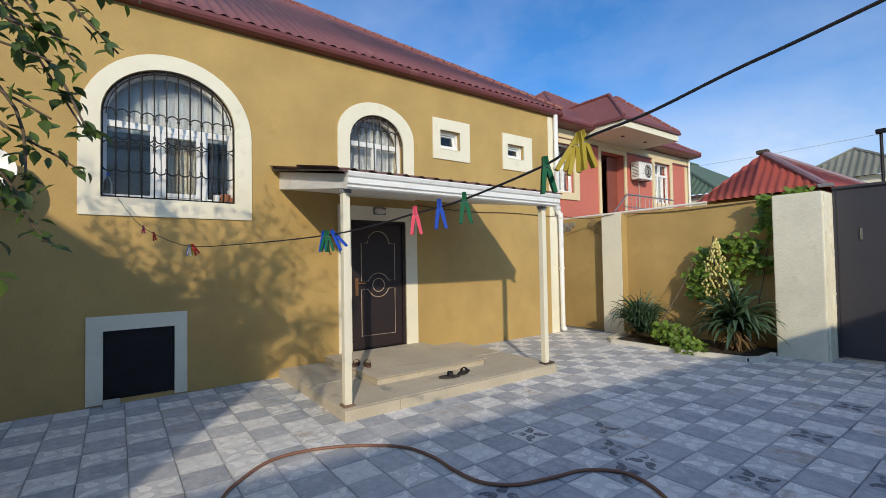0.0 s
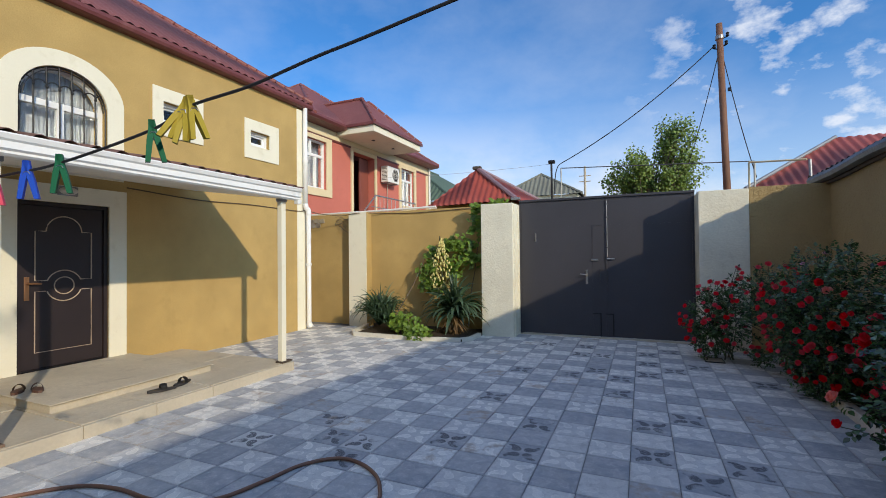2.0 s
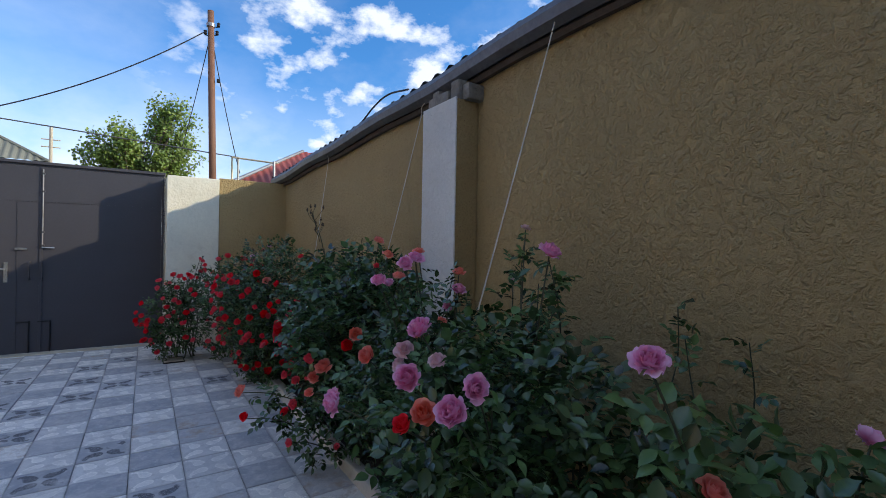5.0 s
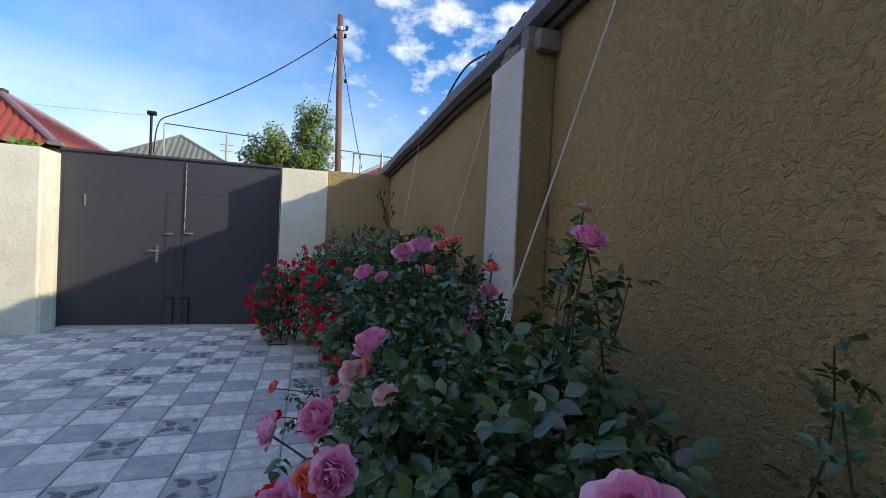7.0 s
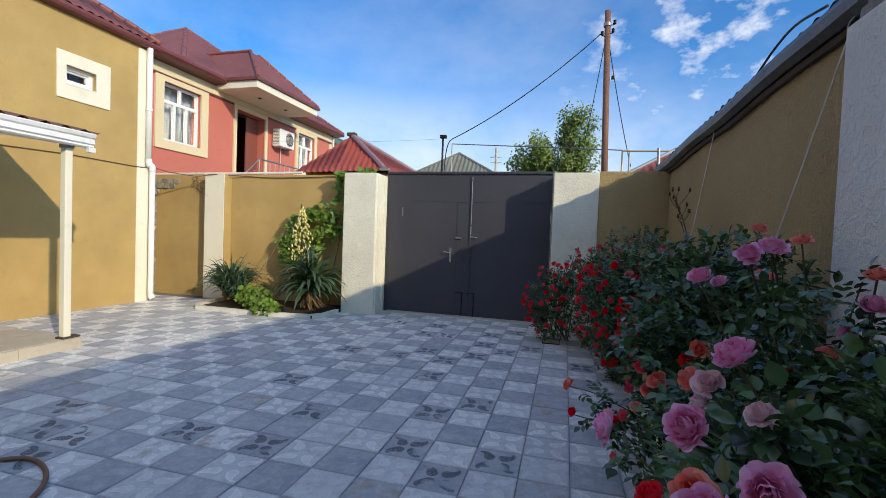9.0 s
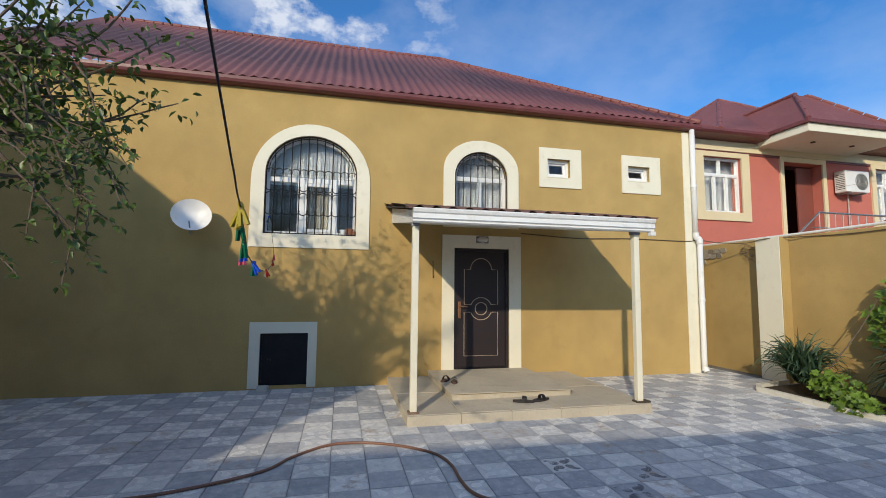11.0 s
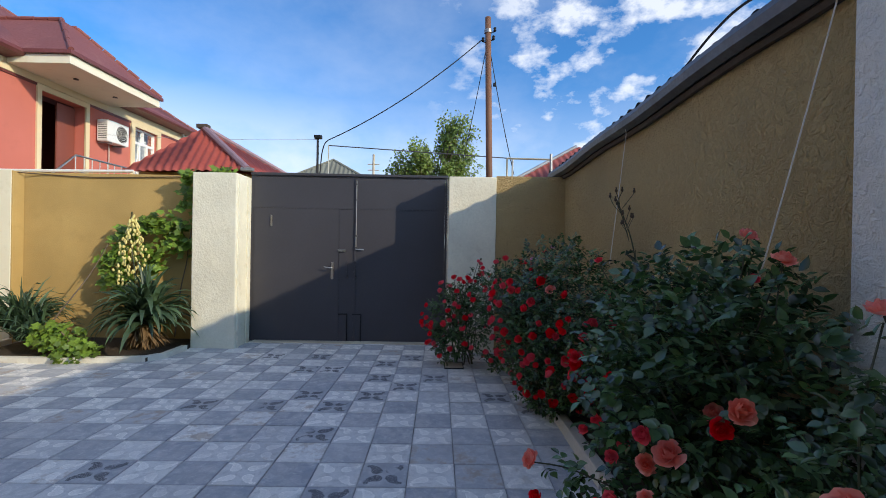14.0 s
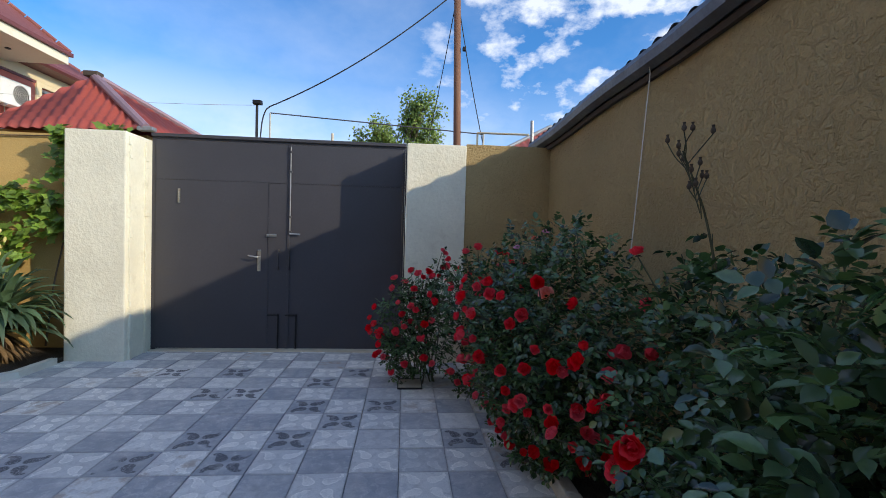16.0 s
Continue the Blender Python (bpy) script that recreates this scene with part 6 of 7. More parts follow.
def withered_shoot(bush, foot, top, seed):
    """A bare flower stalk with a spray of dead buds."""
    r = random.Random(seed)
    foot, top = Vector(foot), Vector(top)
    stalk = part("withered_shoot", tube(spline([foot, foot.lerp(top, 0.5) + Vector((0.015, 0, 0.01)), top], 6), 0.0055, 6, None, 0.55), CANE, bush, "bare stalk with withered buds")
    for k in range(13):
        a = foot.lerp(top, 0.45 + 0.52 * k / 12)
        e = a + Vector((r.uniform(-0.07, 0.07), r.uniform(-0.07, 0.07), r.uniform(0.06, 0.13)))
        part("twig", tube(spline([a, a.lerp(e, 0.5) + some(r, 0.008), e], 4), 0.0022, 5), CANE, stalk)
        part("bud", lathe([(0.002, 0.0), (0.008, 0.006), (0.009, 0.014), (0.004, 0.024), (0.006, 0.032)], e, 7), WITHERED, stalk)


withered_shoot(shade_bush, (3.94, 4.80, 1.35), (3.83, 4.86, 1.80), 91)

bed = tagged(new("planting_bed"), "narrow soil bed with pale concrete kerb under the roses", "flower bed", kind="structure")
bed.location = (4.1, 4.0, 0.0)
part("soil", box(3.80, RX, SOUTH, 8.43, -0.05, 0.06), SOIL, bed)
for i in range(15):
    y0 = SOUTH + i * 0.8
    if y0 < 7.9:
        part("kerb", box(3.722 + 0.004 * math.sin(i * 2.1), 3.802, y0 + 0.004, min(y0 + 0.796, 8.0), -0.06, 0.10 + 0.004 * math.sin(i * 1.3), 0.012), KERB, bed)
drain = thing("drain_cover", (2.87, 7.62, 0.0), "small square drain cover by the rose bed", "drain cover")
part("plate", box(2.80, 3.02, 7.53, 7.80, 0.002, 0.012, 0.003), CONCRETE, drain)
part("rim", ring([(2.79, 7.52), (2.79, 7.81), (3.03, 7.81), (3.03, 7.52)], [(2.80, 7.53), (2.80, 7.80), (3.02, 7.80), (3.02, 7.53)], 2, 0.0, 0.016), IRON, drain)

KERB_WHITE = mat("whitewashed_kerb", (0.70, 0.68, 0.61), 0.9, var=0.1, big=4, fine=50, bump=0.6, depth=0.006, dirt=(0.42, 0.39, 0.33))
# corner bed by the fence
cb = tagged(new("corner_bed"), "corner flower bed with low whitewashed kerb", "flower bed", kind="structure")
cb.location = (-2.0, 8.2, 0.0)
part("soil", prism([(-3.25, 8.6), (-3.15, 7.66), (-0.95, 7.66), (-0.82, 7.9), (-0.82, 8.82), (-3.5, 8.82)], 2, -0.05, 0.05), SOIL, cb)
outline = [(-3.50, 8.55), (-3.30, 7.75), (-3.12, 7.55), (-2.06, 7.53), (-1.5, 7.58), (-1.0, 7.66), (-0.84, 7.86), (-0.83, 8.3)]
for p, q in zip(outline, outline[1:]):
    rise = 0.003 * (outline.index(q) % 2)
    p, q = Vector((*p, 0)), Vector((*q, 0))
    p, q = p - (q - p).normalized() * 0.012, q + (q - p).normalized() * 0.012
    n = Vector((-(q - p).y, (q - p).x, 0)).normalized() * 0.035
    b = prism([((p - n).x, (p - n).y), ((q - n).x, (q - n).y), ((q + n).x, (q + n).y), ((p + n).x, (p + n).y)], 2, -0.05, 0.067 + rise)
    part("kerb", b, KERB_WHITE, cb)


def straps(name, at, n, length, label, seed, half, lift, el_lo, droop, dry=0):
    """A clump of arching strap leaves folded along the middle."""
    r = random.Random(seed)
    clump = thing(name, (*at, 0.05), label, "plant")
    for group, count, material in (("leaves", n, STRAP_LEAF), ("dry_leaves", dry, DRY_LEAF)):
        verts, faces = [], []
        for i in range(count):
            live = group == "leaves"
            a = r.uniform(0, math.tau)
            el = radians(el_lo + (86 - el_lo) * r.random() ** 1.15) if live else radians(r.uniform(-75, -20))
            ln = length * r.uniform(0.7, 1.08) * (1 if live else 0.42)
            d = Vector((math.cos(a) * math.cos(el), math.sin(a) * math.cos(el), math.sin(el)))
            p = Vector((r.uniform(-0.06, 0.06), r.uniform(-0.06, 0.06), lift * r.uniform(0.6, 1.15) if live else lift * r.uniform(0.45, 0.75)))
            side = (d.cross(Vector((0, 0, 1))) + some(r, 0.25)).normalized()
            hw = half * r.uniform(0.75, 1.15) * (1 if live else 0.8)
            bend = droop * r.uniform(0.5, 1.3) * (1 if live else 0.3)
            k = len(verts)
            for j in range(8):
                t = j / 7
                w = hw * min(1, 0.55 + 2 * t) * (1 - t ** 3.5) + 0.0005
                nrm = side.cross(d).normalized()
                verts += [p - side * w + nrm * w * 0.3, p, p + side * w + nrm * w * 0.3]
                d = (d - Vector((0, 0, 0.30 * bend * t ** 1.5))).normalized()
                p = p + d * ln / 7
                p.z = max(p.z, -0.02)
            for j in range(7):
                for m in range(2):
                    q = k + 3 * j + m
                    faces.append((q, q + 1, q + 4, q + 3))
        if not faces:
            continue
        me_ = bpy.data.meshes.new(group)
        me_.from_pydata(verts, [], faces)
        me_.materials.append(material)
        me_.polygons.foreach_set("use_smooth", [True] * len(faces))
        ob = new(group, me_)
        ob.parent = clump
        tagged(ob, kind="stuff")
    return clump


big_yucca = straps("yucca", (-1.28, 8.15), 190, 0.74, "large yucca with drooping broad strap leaves and dry skirt", 41, 0.040, 0.46, 5, 2.6, 190)
straps("yucca", (-2.9, 8.1), 210, 0.82, "smaller dark yucca clump by the fence pillar", 42, 0.024, 0.16, 45, 3.0)
straps("yucca", (-2.62, 8.0), 70, 0.62, "small yucca clump in the corner bed", 43, 0.02, 0.14, 25, 1.8)
part("stem", lathe([(0.11, 0.0), (0.13, 0.08), (0.09, 0.2), (0.07, 0.3)], (-1.32, 8.2, 0.03), 10), BARK, big_yucca)

spike = thing("yucca_flower", (-1.75, 8.5, 0.5), "tall spike of drooping cream yucca bells", "flower")
part("stalk", tube(spline([(-1.45, 8.35, 0.4), (-1.62, 8.45, 1.0), (-1.74, 8.5, 1.6), (-1.72, 8.5, 1.93)], 6), 0.012, 6), CANE, spike)
BELL = mat("cream_bell_petal", (0.66, 0.58, 0.22), 0.6, var=0.12, big=20, fine=80, bump=0.0)
b = bmesh.new()
lathe([(0.003, 0.0), (0.012, -0.01), (0.017, -0.034), (0.010, -0.058)], (0, 0, 0), 8, b)
bell = bpy.data.meshes.new("bell")
b.to_mesh(bell)
b.free()
bell.materials.append(BELL)
r = random.Random(44)
for i in range(150):
    z = 0.92 + 0.95 * (i / 150) + r.uniform(-0.03, 0.03)
    w = r.uniform(0.6, 1.3) * 0.21 * math.sin(math.pi * min(1, (0.28 + 0.7 * (i / 150)))) + 0.012
    a = i * 2.4
    ob = new("bell", bell)
    ob.parent = spike
    ob.matrix_basis = Matrix.LocRotScale(Vector((-1.68 + 0.03 * (z - 1.4) + w * math.cos(a) * r.uniform(0.5, 1), 8.47 + w * math.sin(a) * r.uniform(0.5, 1), z)) - where(spike), Euler((r.uniform(-0.4, 0.4), r.uniform(-0.4, 0.4), r.uniform(0, 6))), (1, 1, r.uniform(0.7, 1.25)))


def leaf_patch(name, at, blobs, n, size, material, label, seed, category, width=1.5, twigs=None):
    r = random.Random(seed)
    t = thing(name, at, label, category)
    out = []
    for _ in range(n):
        c, rad = r.choice(blobs)
        d = some(r) * r.random() ** 0.5
        p = Vector((c[0] + d.x * rad[0], c[1] + d.y * rad[1], c[2] + d.z * rad[2]))
        out.append((p, Vector((r.uniform(-1, 1), -0.4 + r.uniform(-0.5, 0.4), -0.4 + r.uniform(-0.6, 0.6))), Vector((r.uniform(-0.4, 0.7), -1, 0.7)), size * r.uniform(0.6, 1.25)))
    leaf_mesh("leaves", out, material, t, width=width, shape=(LOBED_V, LOBED_F))
    if twigs:
        for line in twigs:
            part("stem", tube(spline(line, 5), 0.012, 6, None, 0.5), BARK, t)
    return t


leaf_patch("grape_vine", (-1.3, 8.7, 0.3), [((-1.25, 8.68, 1.75), (0.34, 0.1, 0.24)), ((-0.98, 8.68, 2.2), (0.16, 0.1, 0.30)), ((-1.1, 8.68, 1.45), (0.32, 0.1, 0.17)), ((-0.93, 8.6, 2.5), (0.14, 0.08, 0.10)), ((-2.05, 8.62, 1.25), (0.22, 0.12, 0.42)), ((-1.95, 8.6, 0.98), (0.3, 0.12, 0.22)), ((-1.9, 8.66, 1.55), (0.2, 0.08, 0.24)), ((-0.6, 8.86, 2.6), (0.16, 0.06, 0.06)), ((-1.5, 8.62, 1.25), (0.24, 0.1, 0.32)), ((-1.55, 8.66, 1.78), (0.22, 0.08, 0.14))], 640, 0.115, VINE_LEAF, "grape vine climbing the ochre fence", 51, "vine",
           1.0, [[(-1.2, 8.7, 0.1), (-1.15, 8.75, 0.8), (-1.05, 8.75, 1.4), (-1.2, 8.73, 1.8)], [(-1.05, 8.75, 1.4), (-0.95, 8.72, 2.0), (-0.93, 8.62, 2.55)], [(-2.6, 7.95, 0.1), (-2.42, 8.1, 0.5), (-2.25, 8.4, 1.0), (-2.1, 8.6, 1.5)]])
leaf_patch("garden_shrub", (-1.95, 7.75, 0.05), [((-2.05, 7.72, 0.25), (0.34, 0.28, 0.24)), ((-1.75, 7.62, 0.14), (0.28, 0.22, 0.16)), ((-2.3, 7.8, 0.3), (0.2, 0.2, 0.18))], 480, 0.08, VINE_LEAF, "low bright green shrub spilling over the kerb", 52, "shrub", 1.0, [[(-1.95, 7.8, 0.04), (-2.0, 7.75, 0.25), (-2.1, 7.7, 0.4)]])


# ---- trees ----
def limb(bm, a, c, r0, r1, rnd, bend=0.15):
    a, c = Vector(a), Vector(c)
    ln = (c - a).length
    pts = spline([a, a.lerp(c, 0.35) + some(rnd, bend * ln), a.lerp(c, 0.7) + some(rnd, bend * ln), c], 5)
    tube(pts, r0, 7, bm, r1 / r0)
    return pts


rnd = random.Random(61)
yard_tree = thing("fruit_tree", (-0.35, -1.9, -0.02), "young fruit tree with drooping leafy branches", "tree")
wood, leaves = bmesh.new(), []
limb(wood, (-0.35, -1.9, -0.03), (-0.2, -1.75, 1.7), 0.085, 0.06, rnd, 0.04)
hang = [((-0.1, -0.6, 2.9), (0.28, -0.16, 1.55)), ((0.1, -0.7, 2.7), (0.30, -0.05, 1.95)), ((-0.1, -0.6, 2.9), (0.05, 0.0, 2.0)), ((0.2, -0.8, 2.8), (0.45, -0.22, 1.75)), ((0.1, -0.7, 2.7), (0.35, -0.12, 2.2)), ((0.2, -0.8, 2.8), (0.32, -0.32, 1.6)), ((0.1, -0.7, 2.7), (0.22, -0.1, 1.75)), ((-0.1, -0.6, 2.9), (0.05, -0.02, 2.2)), ((0.1, -0.7, 2.7), (0.15, -0.15, 2.35)), ((0.2, -0.8, 2.8), (0.3, -0.05, 2.1)), ((0.1, -0.7, 2.7), (0.17, 0.02, 1.96)), ((-0.1, -0.6, 2.9), (0.14, 0.0, 1.85)), ((0.2, -0.8, 2.8), (0.17, -0.07, 1.64)), ((0.1, -0.7, 2.7), (0.24, -0.02, 2.19)), ((0.2, -0.8, 2.8), (0.29, -0.11, 1.75)), ((-0.1, -0.6, 2.9), (0.19, 0.09, 2.2))]
for a in ((-0.1, -0.6, 2.9), (0.1, -0.7, 2.7), (0.2, -0.8, 2.8)):
    limb(wood, (-0.2, -1.75, 1.7), a, 0.04, 0.015, rnd, 0.1)
lines = [limb(wood, a, c, 0.008, 0.003, rnd, 0.10) for a, c in hang]
for k in range(70):
    e = Vector((-0.3, -1.1, 3.4)) + Vector((rnd.uniform(-1.2, 1.0), rnd.uniform(-1.3, 1.15), rnd.uniform(-0.7, 1.2)))
    lines.append(limb(wood, (-0.2 + rnd.uniform(-0.1, 0.1), -1.75 + rnd.uniform(-0.1, 0.1), rnd.uniform(1.7, 2.6)), e, 0.02, 0.004, rnd, 0.12))
for i, line in enumerate(lines):
    hanging = i < len(hang)
    for q in line[(3 if hanging else 6):]:
        for _ in range(4 if hanging else 8):
            d = some(rnd) + Vector((0.1, 0.1, -0.45))
            leaves.append((q + some(rnd, 0.02 if hanging else 0.12), d, Vector((0.2, 0, 1)) + some(rnd, 0.6), rnd.uniform(0.034, 0.056) if hanging else rnd.uniform(0.045, 0.075)))
part("trunk", wood, BARK, yard_tree)
leaf_mesh("crown", leaves, TREE_LEAF, yard_tree, width=0.95)

street_tree = thing("street_tree", (2.7, 20.0, -0.09), "leafy green tree beyond the gate with open crown", "tree")
wood, leaves = bmesh.new(), []
limb(wood, (2.7, 20, -0.09), (2.6, 20, 2.6), 0.16, 0.1, rnd, 0.03)
for c, rad, n in (((1.7, 20, 4.95), (0.8, 0.8, 0.75), 24), ((3.45, 20, 5.75), (0.72, 0.7, 1.05), 26), ((2.5, 20, 4.5), (1.2, 0.8, 0.6), 22), ((1.0, 20.2, 4.5), (0.65, 0.5, 0.35), 10), ((3.9, 20, 4.6), (0.5, 0.5, 0.6), 8), ((3.1, 20, 6.6), (0.4, 0.4, 0.2), 5)):
    for _ in range(n):
        d = some(rnd)
        e = Vector((c[0] + d.x * rad[0], c[1] + d.y * rad[1], c[2] + d.z * rad[2]))
        line = limb(wood, (2.6 + rnd.uniform(-0.1, 0.1), 20, rnd.uniform(2.4, 3.6)), e, 0.03, 0.006, rnd, 0.08)
        for q in line[9:]:
            for _ in range(20):
                leaves.append((q + some(rnd, 0.26) * rnd.uniform(0.3, 1.2), some(rnd) + Vector((0, -0.1, -0.3)), Vector((0.5, -0.7, 0.7)) + some(rnd, 0.6), rnd.uniform(0.07, 0.12)))
part("trunk", wood, BARK, street_tree)
leaf_mesh("crown", leaves, STREET_LEAF, street_tree, width=1.3)


# ---- clutter in the yard ----
hose = thing("garden_hose", (-0.5, 2.2, 0.0), "brown rubber garden hose snaking over the paving", "hose")
part("hose_run", tube(spline([(-1.1, -1.2, 0.014), (-1.05, -0.3, 0.014), (-1.33, 0.48, 0.014), (-1.65, 0.75, 0.014), (-1.9, 1.05, 0.014), (-1.92, 1.35, 0.014), (-1.78, 1.7, 0.014), (-1.5, 2.02, 0.014), (-1.2, 2.12, 0.014), (-0.87, 2.12, 0.014), (-0.62, 2.16, 0.014), (-0.45, 2.32, 0.014), (-0.36, 2.6, 0.014), (-0.29, 2.87, 0.014), (-0.1, 3.06, 0.014), (0.16, 3.02, 0.014), (0.39, 2.83, 0.014), (0.5, 2.5, 0.014), (0.4, 1.6, 0.014), (0.6, 0.6, 0.014), (0.5, -0.8, 0.014)], 10), 0.0135, 8), RUBBER, hose, smooth=True)

line = thing("clothes_line", (-1.0, 0.4, 1.7), "black clothes line sagging across the yard", "clothes line")
LINE = spline([(-4.57, 0.06, 2.42), (-3.6, 0.24, 2.02), (-2.6, 0.37, 1.82), (-1.6, 0.47, 1.70), (-0.6, 0.58, 1.67), (0.335, 0.697, 1.668), (0.81, 0.745, 1.70), (0.965, 0.772, 1.717), (1.195, 0.803, 1.762), (1.27, 0.818, 1.797), (1.40, 0.834, 1.818), (1.53, 0.851, 1.851), (1.695, 0.872, 1.888), (2.4, 0.965, 2.06), (4.45, 1.24, 2.62)], 10)
part("cord", tube(LINE, 0.0027, 6), CABLE, line)
PEG = {k: mat(k + "_plastic_peg", c, 0.6, var=0.08, big=20, fine=90, bump=0.05, spec=0.2) for k, c in (("green", (0.003, 0.12, 0.06)), ("blue", (0.01, 0.075, 0.55)), ("pink", (0.75, 0.09, 0.16)), ("yellow", (0.42, 0.34, 0.05)), ("red", (0.5, 0.04, 0.03)), ("white", (0.7, 0.7, 0.72)))}


def peg(p, colour, yaw, tilt, s=1.0):
    t = thing("clothes_peg", p, colour + " plastic clothes peg clipped on the line", "clothes peg", "pegs on the line")
    for sg in (-1, 1):
        b = prism([(-0.005, 0.016), (0.005, 0.016), (0.007, -0.004), (0.011, -0.02), (0.017, -0.06), (0.009, -0.06), (0.001, -0.02), (-0.002, 0.0)], 1, -0.006, 0.006)
        for v in b.verts:
            v.co.x *= sg
        bmesh.ops.transform(b, matrix=Matrix.Translation(p) @ Euler((0, tilt, yaw)).to_matrix().to_4x4() @ Matrix.Scale(s, 4), verts=b.verts)
        part("jaw", b, PEG[colour], t)
    b = tube([Vector((0.006 * math.cos(k), -0.008 + k * 0.0009, -0.012 + 0.006 * math.sin(k))) for k in range(19)], 0.0012, 4)
    bmesh.ops.transform(b, matrix=Matrix.Translation(p) @ Euler((0, tilt, yaw)).to_matrix().to_4x4() @ Matrix.Scale(s, 4), verts=b.verts)
    part("spring", b, STEEL, t)


for p, col, yaw, tilt in (((0.28, 0.69, 1.668), "green", 0.8, 0.1), ((0.265, 0.688, 1.668), "blue", 0.6, 0.05), ((0.295, 0.69, 1.668), "green", 1.1, -0.1), ((0.335, 0.697, 1.668), "blue", 0.9, -0.6),
                          ((0.80, 0.735, 1.70), "pink", 0.9, -0.05), ((0.885, 0.755, 1.71), "blue", 0.9, -0.05), ((0.965, 0.772, 1.718), "green", 0.9, -0.05), ((1.195, 0.803, 1.763), "green", 1.0, -0.1),
                          ((1.265, 0.817, 1.797), "yellow", 0.5, 0.2), ((1.275, 0.819, 1.80), "yellow", 1.3, -0.25), ((1.258, 0.815, 1.792), "yellow", 0.9, 0.4),
                          ((-1.55, 0.475, 1.695), "blue", 0.9, 0.1), ((-1.53, 0.477, 1.695), "white", 0.6, 0.2), ((-1.5, 0.48, 1.693), "yellow", 1.2, -0.3), ((-1.46, 0.485, 1.692), "red", 0.9, -0.5), ((-2.8, 0.345, 1.85), "red", 0.9, -0.2), ((-3.3, 0.29, 1.945), "pink", 0.9, 0.0)):
    peg(p, col, yaw, tilt)

SANDAL = mat("black_sandal_rubber", (0.03, 0.028, 0.03), 0.6, var=0.2, big=12, fine=90, bump=0.2, depth=0.001)
SANDAL_BROWN = mat("brown_sandal_leather", (0.10, 0.05, 0.035), 0.6, var=0.2, big=12, fine=90, bump=0.2, depth=0.001)


def sandal(p, yaw, material, label, ln=0.27):
    t = thing("sandal", p, label, "sandal", "shoes at the door")
    m = Matrix.Translation(p) @ Matrix.Rotation(yaw, 4, "Z")
    sole = [(ln * (-0.5 + i / 12), (0.032 + 0.014 * math.sin(i / 12 * math.pi * 1.5 - 0.3)) * math.sin(math.pi * min(1, max(0.06, (i + 0.6) / 13)) ) ** 0.35) for i in range(13)]
    outl = [(x, y) for x, y in sole] + [(x, -y) for x, y in reversed(sole)]
    b = prism(outl, 2, 0.0, 0.024)
    bmesh.ops.transform(b, matrix=m, verts=b.verts)
    part("sole", b, material, t)
    for x0, h in ((0.05, 0.055), (0.0, 0.06)):
        b = bmesh.new()
        rows = [[b.verts.new((ln * (x0 + dx_), 0.046 * math.cos(math.pi * k / 8), 0.02 + h * math.sin(math.pi * k / 8))) for k in range(9)] for dx_ in (-0.07, 0.1)]
        for k in range(8):
            b.faces.new((rows[0][k], rows[0][k + 1], rows[1][k + 1], rows[1][k]))
        bmesh.ops.solidify(b, geom=b.faces[:], thickness=0.004)
        bmesh.ops.transform(b, matrix=m, verts=b.verts)
        part("strap", b, material, t)


sandal((-2.70, 3.44, 0.121), 1.2, SANDAL, "worn black slide sandal on the terrace slab")
sandal((-2.74, 3.70, 0.121), 1.9, SANDAL, "worn black slide sandal on the terrace slab")
sandal((-3.72, 2.66, 0.209), 2.4, SANDAL_BROWN, "dark brown strap sandal on the doorstep", 0.24)
sandal((-3.60, 2.76, 0.209), 2.9, SANDAL_BROWN, "dark brown strap sandal on the doorstep", 0.24)

for y, rr, hh, material, label in ((1.14, 0.05, 0.10, WHITE_METAL, "small white pot on the window sill"), (1.245, 0.062, 0.12, TERRACOTTA, "terracotta flower pot on the window sill"), (1.325, 0.04, 0.08, TERRACOTTA, "small terracotta pot on the window sill")):
    pot = thing("flower_pot", (-4.66, y, 2.378), label, "pot", "pots on the sill")
    part("pot", lathe([(rr * 0.7, 0), (rr * 0.95, hh * 0.8), (rr * 1.08, hh * 0.8), (rr * 1.08, hh), (rr * 0.9, hh), (rr * 0.88, hh * 0.9)], (-4.66, y, 2.379), 16), material, pot, smooth=False)
bottle = thing("plastic_bottle", (-4.67, 0.0, 2.378), "clear plastic water bottle with blue cap on the sill", "bottle")
part("body", lathe([(0.04, 0), (0.045, 0.02), (0.045, 0.17), (0.015, 0.24), (0.014, 0.26)], (-4.67, 0.0, 2.379), 14), clear_glass("bottle_plastic"), bottle, smooth=True)
part("cap", lathe([(0.016, 0), (0.016, 0.02)], (-4.67, 0.0, 2.64), 12), PEG["blue"], bottle)
dish = thing("satellite_dish", (-4.35, -1.1, 2.3), "white satellite dish on the house front", "satellite dish")
b = bmesh.new()
rows = [[b.verts.new((0.12 * (q / 5) ** 2, 0.26 * (q / 5) * math.cos(k * math.tau / 24), 0.26 * (q / 5) * math.sin(k * math.tau / 24))) for k in range(24)] for q in range(1, 6)]
for p, q in zip(rows, rows[1:]):
    for k in range(24):
        b.faces.new((p[k], p[(k + 1) % 24], q[(k + 1) % 24], q[k]))
b.faces.new(rows[0])
bmesh.ops.transform(b, matrix=Matrix.Translation((-4.3, -1.0, 2.52)) @ Euler((0, -0.4, 0.3)).to_matrix().to_4x4(), verts=b.verts)
part("reflector", b, WHITE_METAL, dish, smooth=True)
part("mount", tube(spline([(-4.6, -1.02, 2.4), (-4.45, -1.02, 2.4), (-4.32, -1.0, 2.5)], 4), 0.02, 8), ZINC, dish)
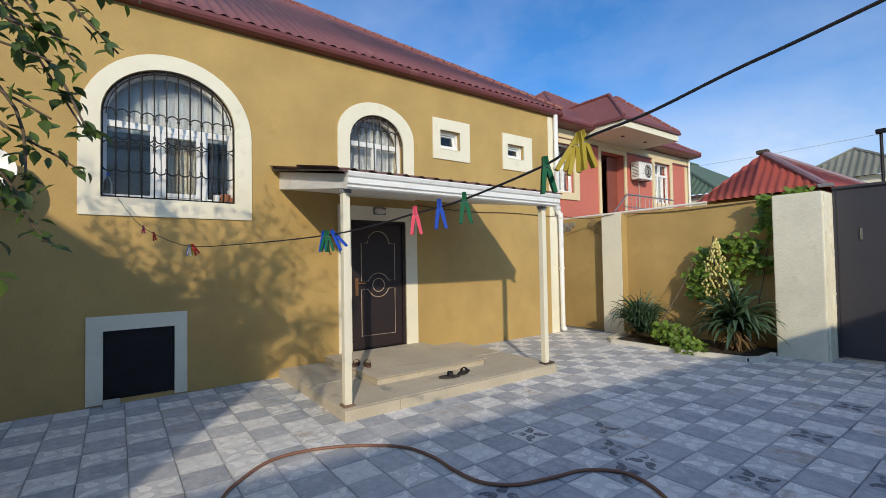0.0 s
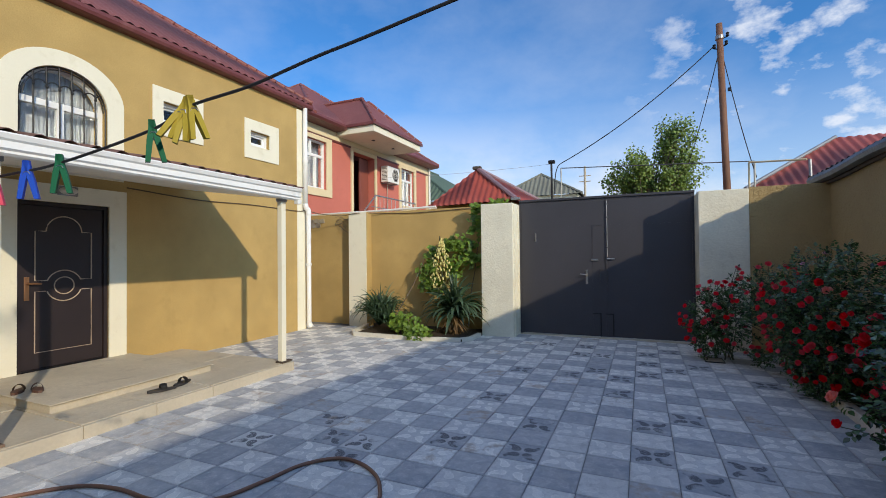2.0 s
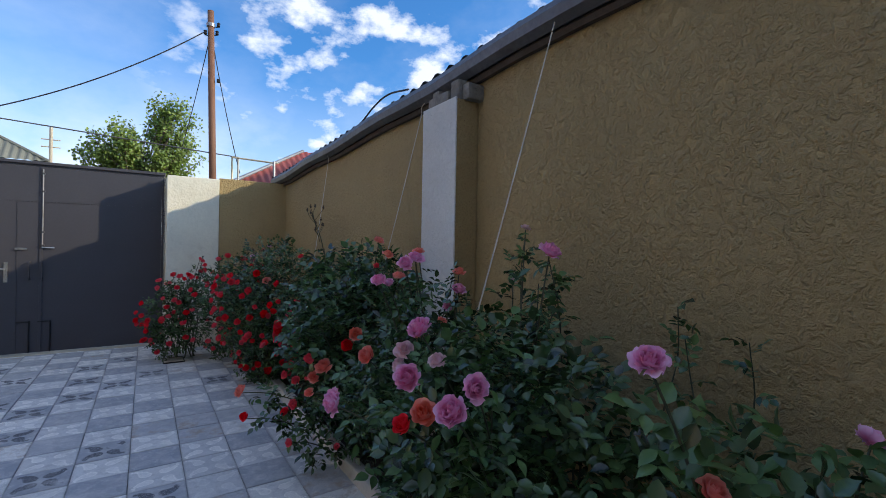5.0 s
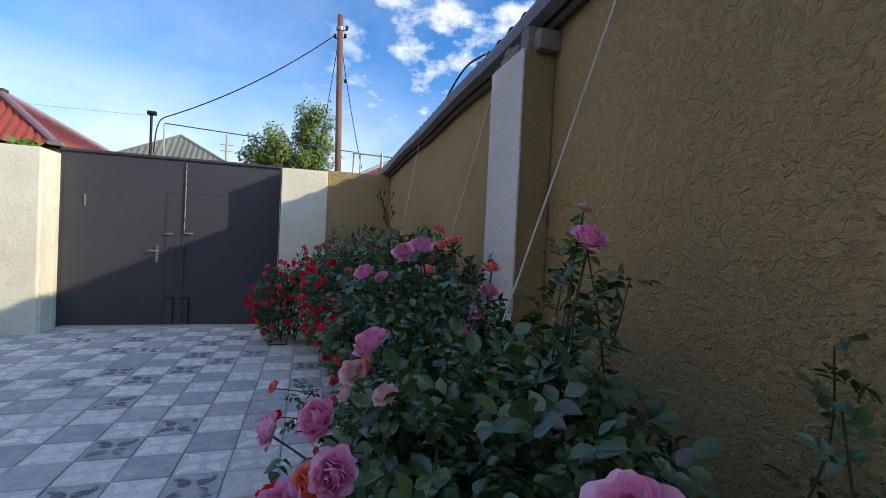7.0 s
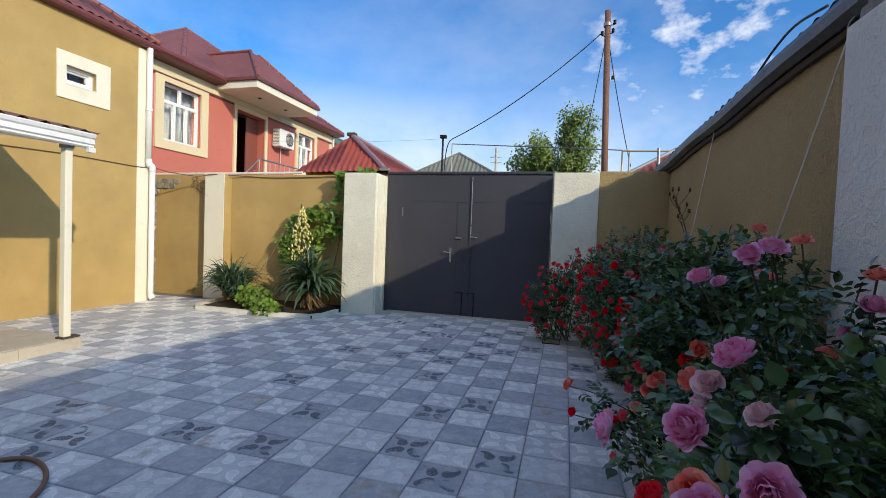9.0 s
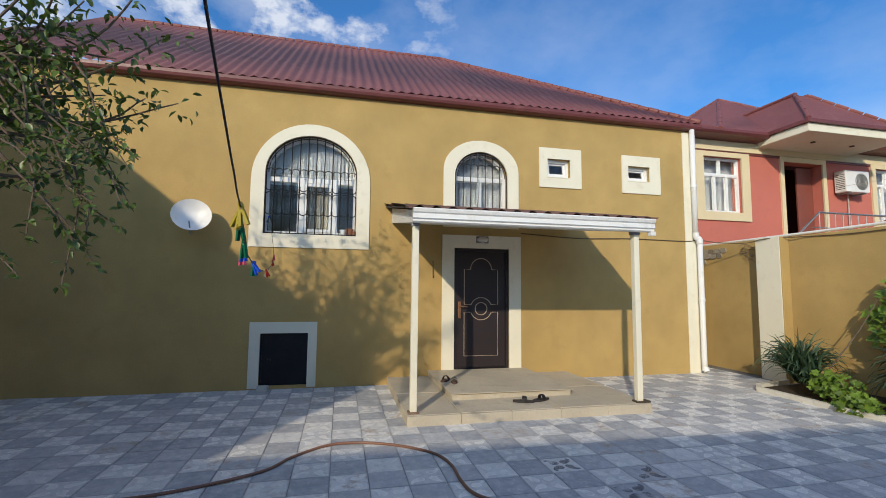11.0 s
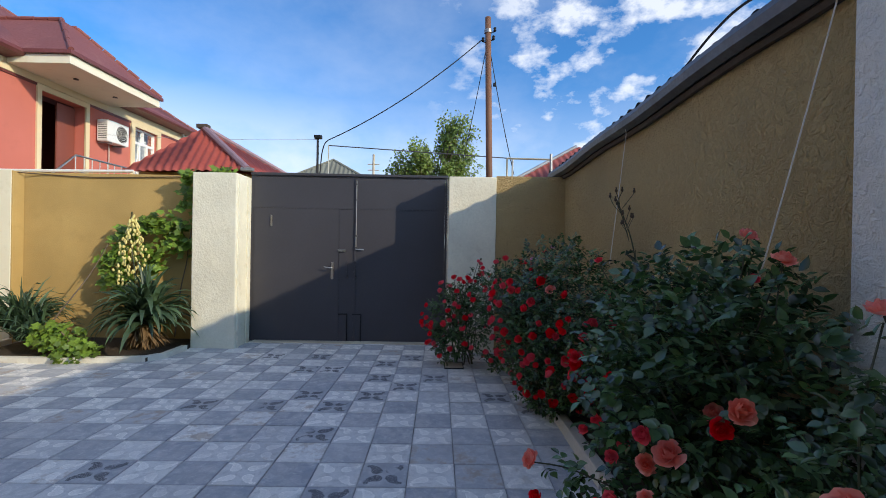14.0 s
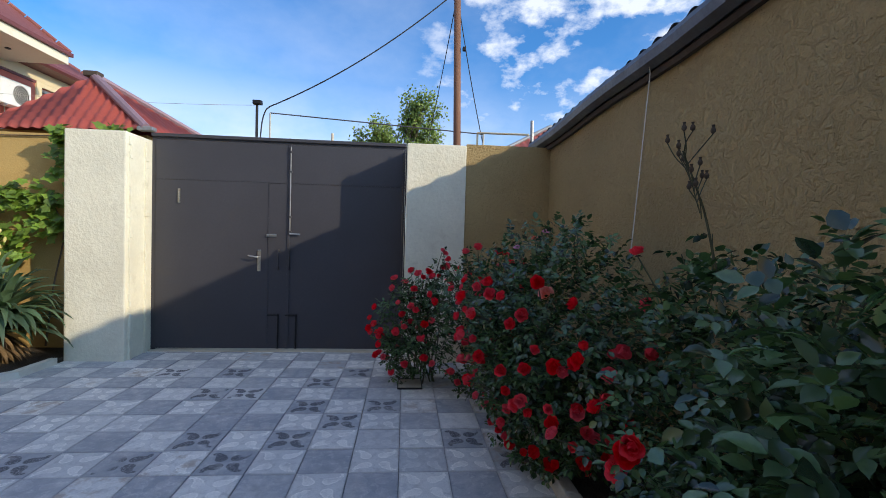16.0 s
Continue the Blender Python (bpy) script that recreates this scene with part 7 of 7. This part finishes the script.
part("feed_arm", tube([(-4.3, -1.0, 2.3), (-4.05, -0.95, 2.45)], 0.01, 6), ZINC, dish)


# ---- paving, tile by tile ----
TS, TX, TY = 0.309, 2.515, 6.031
# tiles with worn dark prints
INKED = {(-12, -10), (-11, -8), (-10, -13), (-10, -9), (-9, -10), (-9, -9), (-7, -8), (-7, -4), (-7, 0), (-7, 6), (-5, -8), (-5, -6), (-5, 0), (-5, 4), (-5, 6), (-4, 1), (-4, 4), (-3, -2), (-3, 0), (-2, -7), (-2, -5), (-2, 1), (-2, 3), (-2, 5), (-1, -8), (-1, -4), (-1, 2), (-1, 6), (0, -7), (0, 3), (2, 1), (3, 0)}
pavement = tagged(new("pavement"), "grey printed concrete paving tiles in two tones", "pavement", kind="structure")


def tile_mesh():
    b = bmesh.new()
    h, w, z = TS / 2 - 0.0014, 0.0028, 0.0
    lay = b.loops.layers.uv.new("tile")
    low = [b.verts.new((sx * h, sy * h, -0.012)) for sx, sy in ((-1, -1), (1, -1), (1, 1), (-1, 1))]
    mid = [b.verts.new((sx * h, sy * h, -0.004)) for sx, sy in ((-1, -1), (1, -1), (1, 1), (-1, 1))]
    upp = [b.verts.new((sx * (h - w), sy * (h - w), z)) for sx, sy in ((-1, -1), (1, -1), (1, 1), (-1, 1))]
    b.faces.new(upp)
    for r, q in ((low, mid), (mid, upp)):
        for k in range(4):
            b.faces.new((r[k], r[(k + 1) % 4], q[(k + 1) % 4], q[k]))
    for f in b.faces:
        for l in f.loops:
            l[lay].uv = (l.vert.co.x / TS + 0.5, l.vert.co.y / TS + 0.5)
    m = bpy.data.meshes.new("tile")
    b.to_mesh(m)
    b.free()
    m.materials.append(TILE_A)
    return m


TILE = tile_mesh()
cells = []
for i in range(-27, 5):
    for j in range(-34, 11):
        x, y = TX + (i + 0.5) * TS, TY + (j + 0.5) * TS
        if x + TS / 2 < (HX if y < HEND else -5.46) or x + TS / 2 > 3.79 or y - TS / 2 < SOUTH or y - TS / 2 > 8.84:
            continue
        if (x + TS / 2 < -2.36 and y - TS / 2 > 1.9 and y + TS / 2 < 5.05) or (y - TS / 2 > 8.43 and (x + TS / 2 < -0.2 or x - TS / 2 > 2.83)) or (y - TS / 2 > 7.62 and -3.1 < x < -0.9):
            continue
        cells.append((i, j, x, y))
near = sorted(cells, key=lambda c: (c[2] - 1.2) ** 2 * 0.8 + (c[3] - 4.6) ** 2)[:300]
picked = {c[:2] for c in near}
rt = random.Random(5)


def tone_of(i, j):
    return (1 - (i + j) % 2) * 0.9 if rt.random() > 0.14 else rt.random()


verts, faces, uvs, tones, inks = [], [], [], [], []
src = [v.co.copy() for v in TILE.vertices]
polys = [list(p.vertices) for p in TILE.polygons]
for i, j, x, y in cells:
    turn = Matrix.Rotation(radians(90 * rt.randrange(4) + rt.uniform(-0.4, 0.4)), 3, "Z") @ Matrix.Rotation(radians(rt.uniform(-0.25, 0.25)), 3, "X")
    z, tone = rt.uniform(-0.0025, 0.0025), tone_of(i, j)
    if (i, j) in picked:
        ob = new("tile", TILE)
        ob.parent, ob.matrix_basis = pavement, Matrix.Translation((x, y, z)) @ turn.to_4x4()
        ob["tone"], ob["ink"] = tone, float((i, j) in INKED)
    else:
        k = len(verts)
        for v in src:
            verts.append(turn @ v + Vector((x, y, z)))
        for p in polys:
            faces.append([k + q for q in p])
            tones.append(tone)
            inks.append(float((i, j) in INKED))
            uvs.extend((src[q].x / TS + 0.5, src[q].y / TS + 0.5) for q in p)
m = bpy.data.meshes.new("tiles")
m.from_pydata(verts, [], faces)
m.uv_layers.new(name="tile").data.foreach_set("uv", [c for p in uvs for c in p])
m.attributes.new("tone", "FLOAT", "FACE").data.foreach_set("value", tones)
m.attributes.new("ink", "FLOAT", "FACE").data.foreach_set("value", inks)
m.materials.append(TILE_B)
rest = new("tiles", m)
rest.parent = pavement
tagged(rest, kind="stuff")
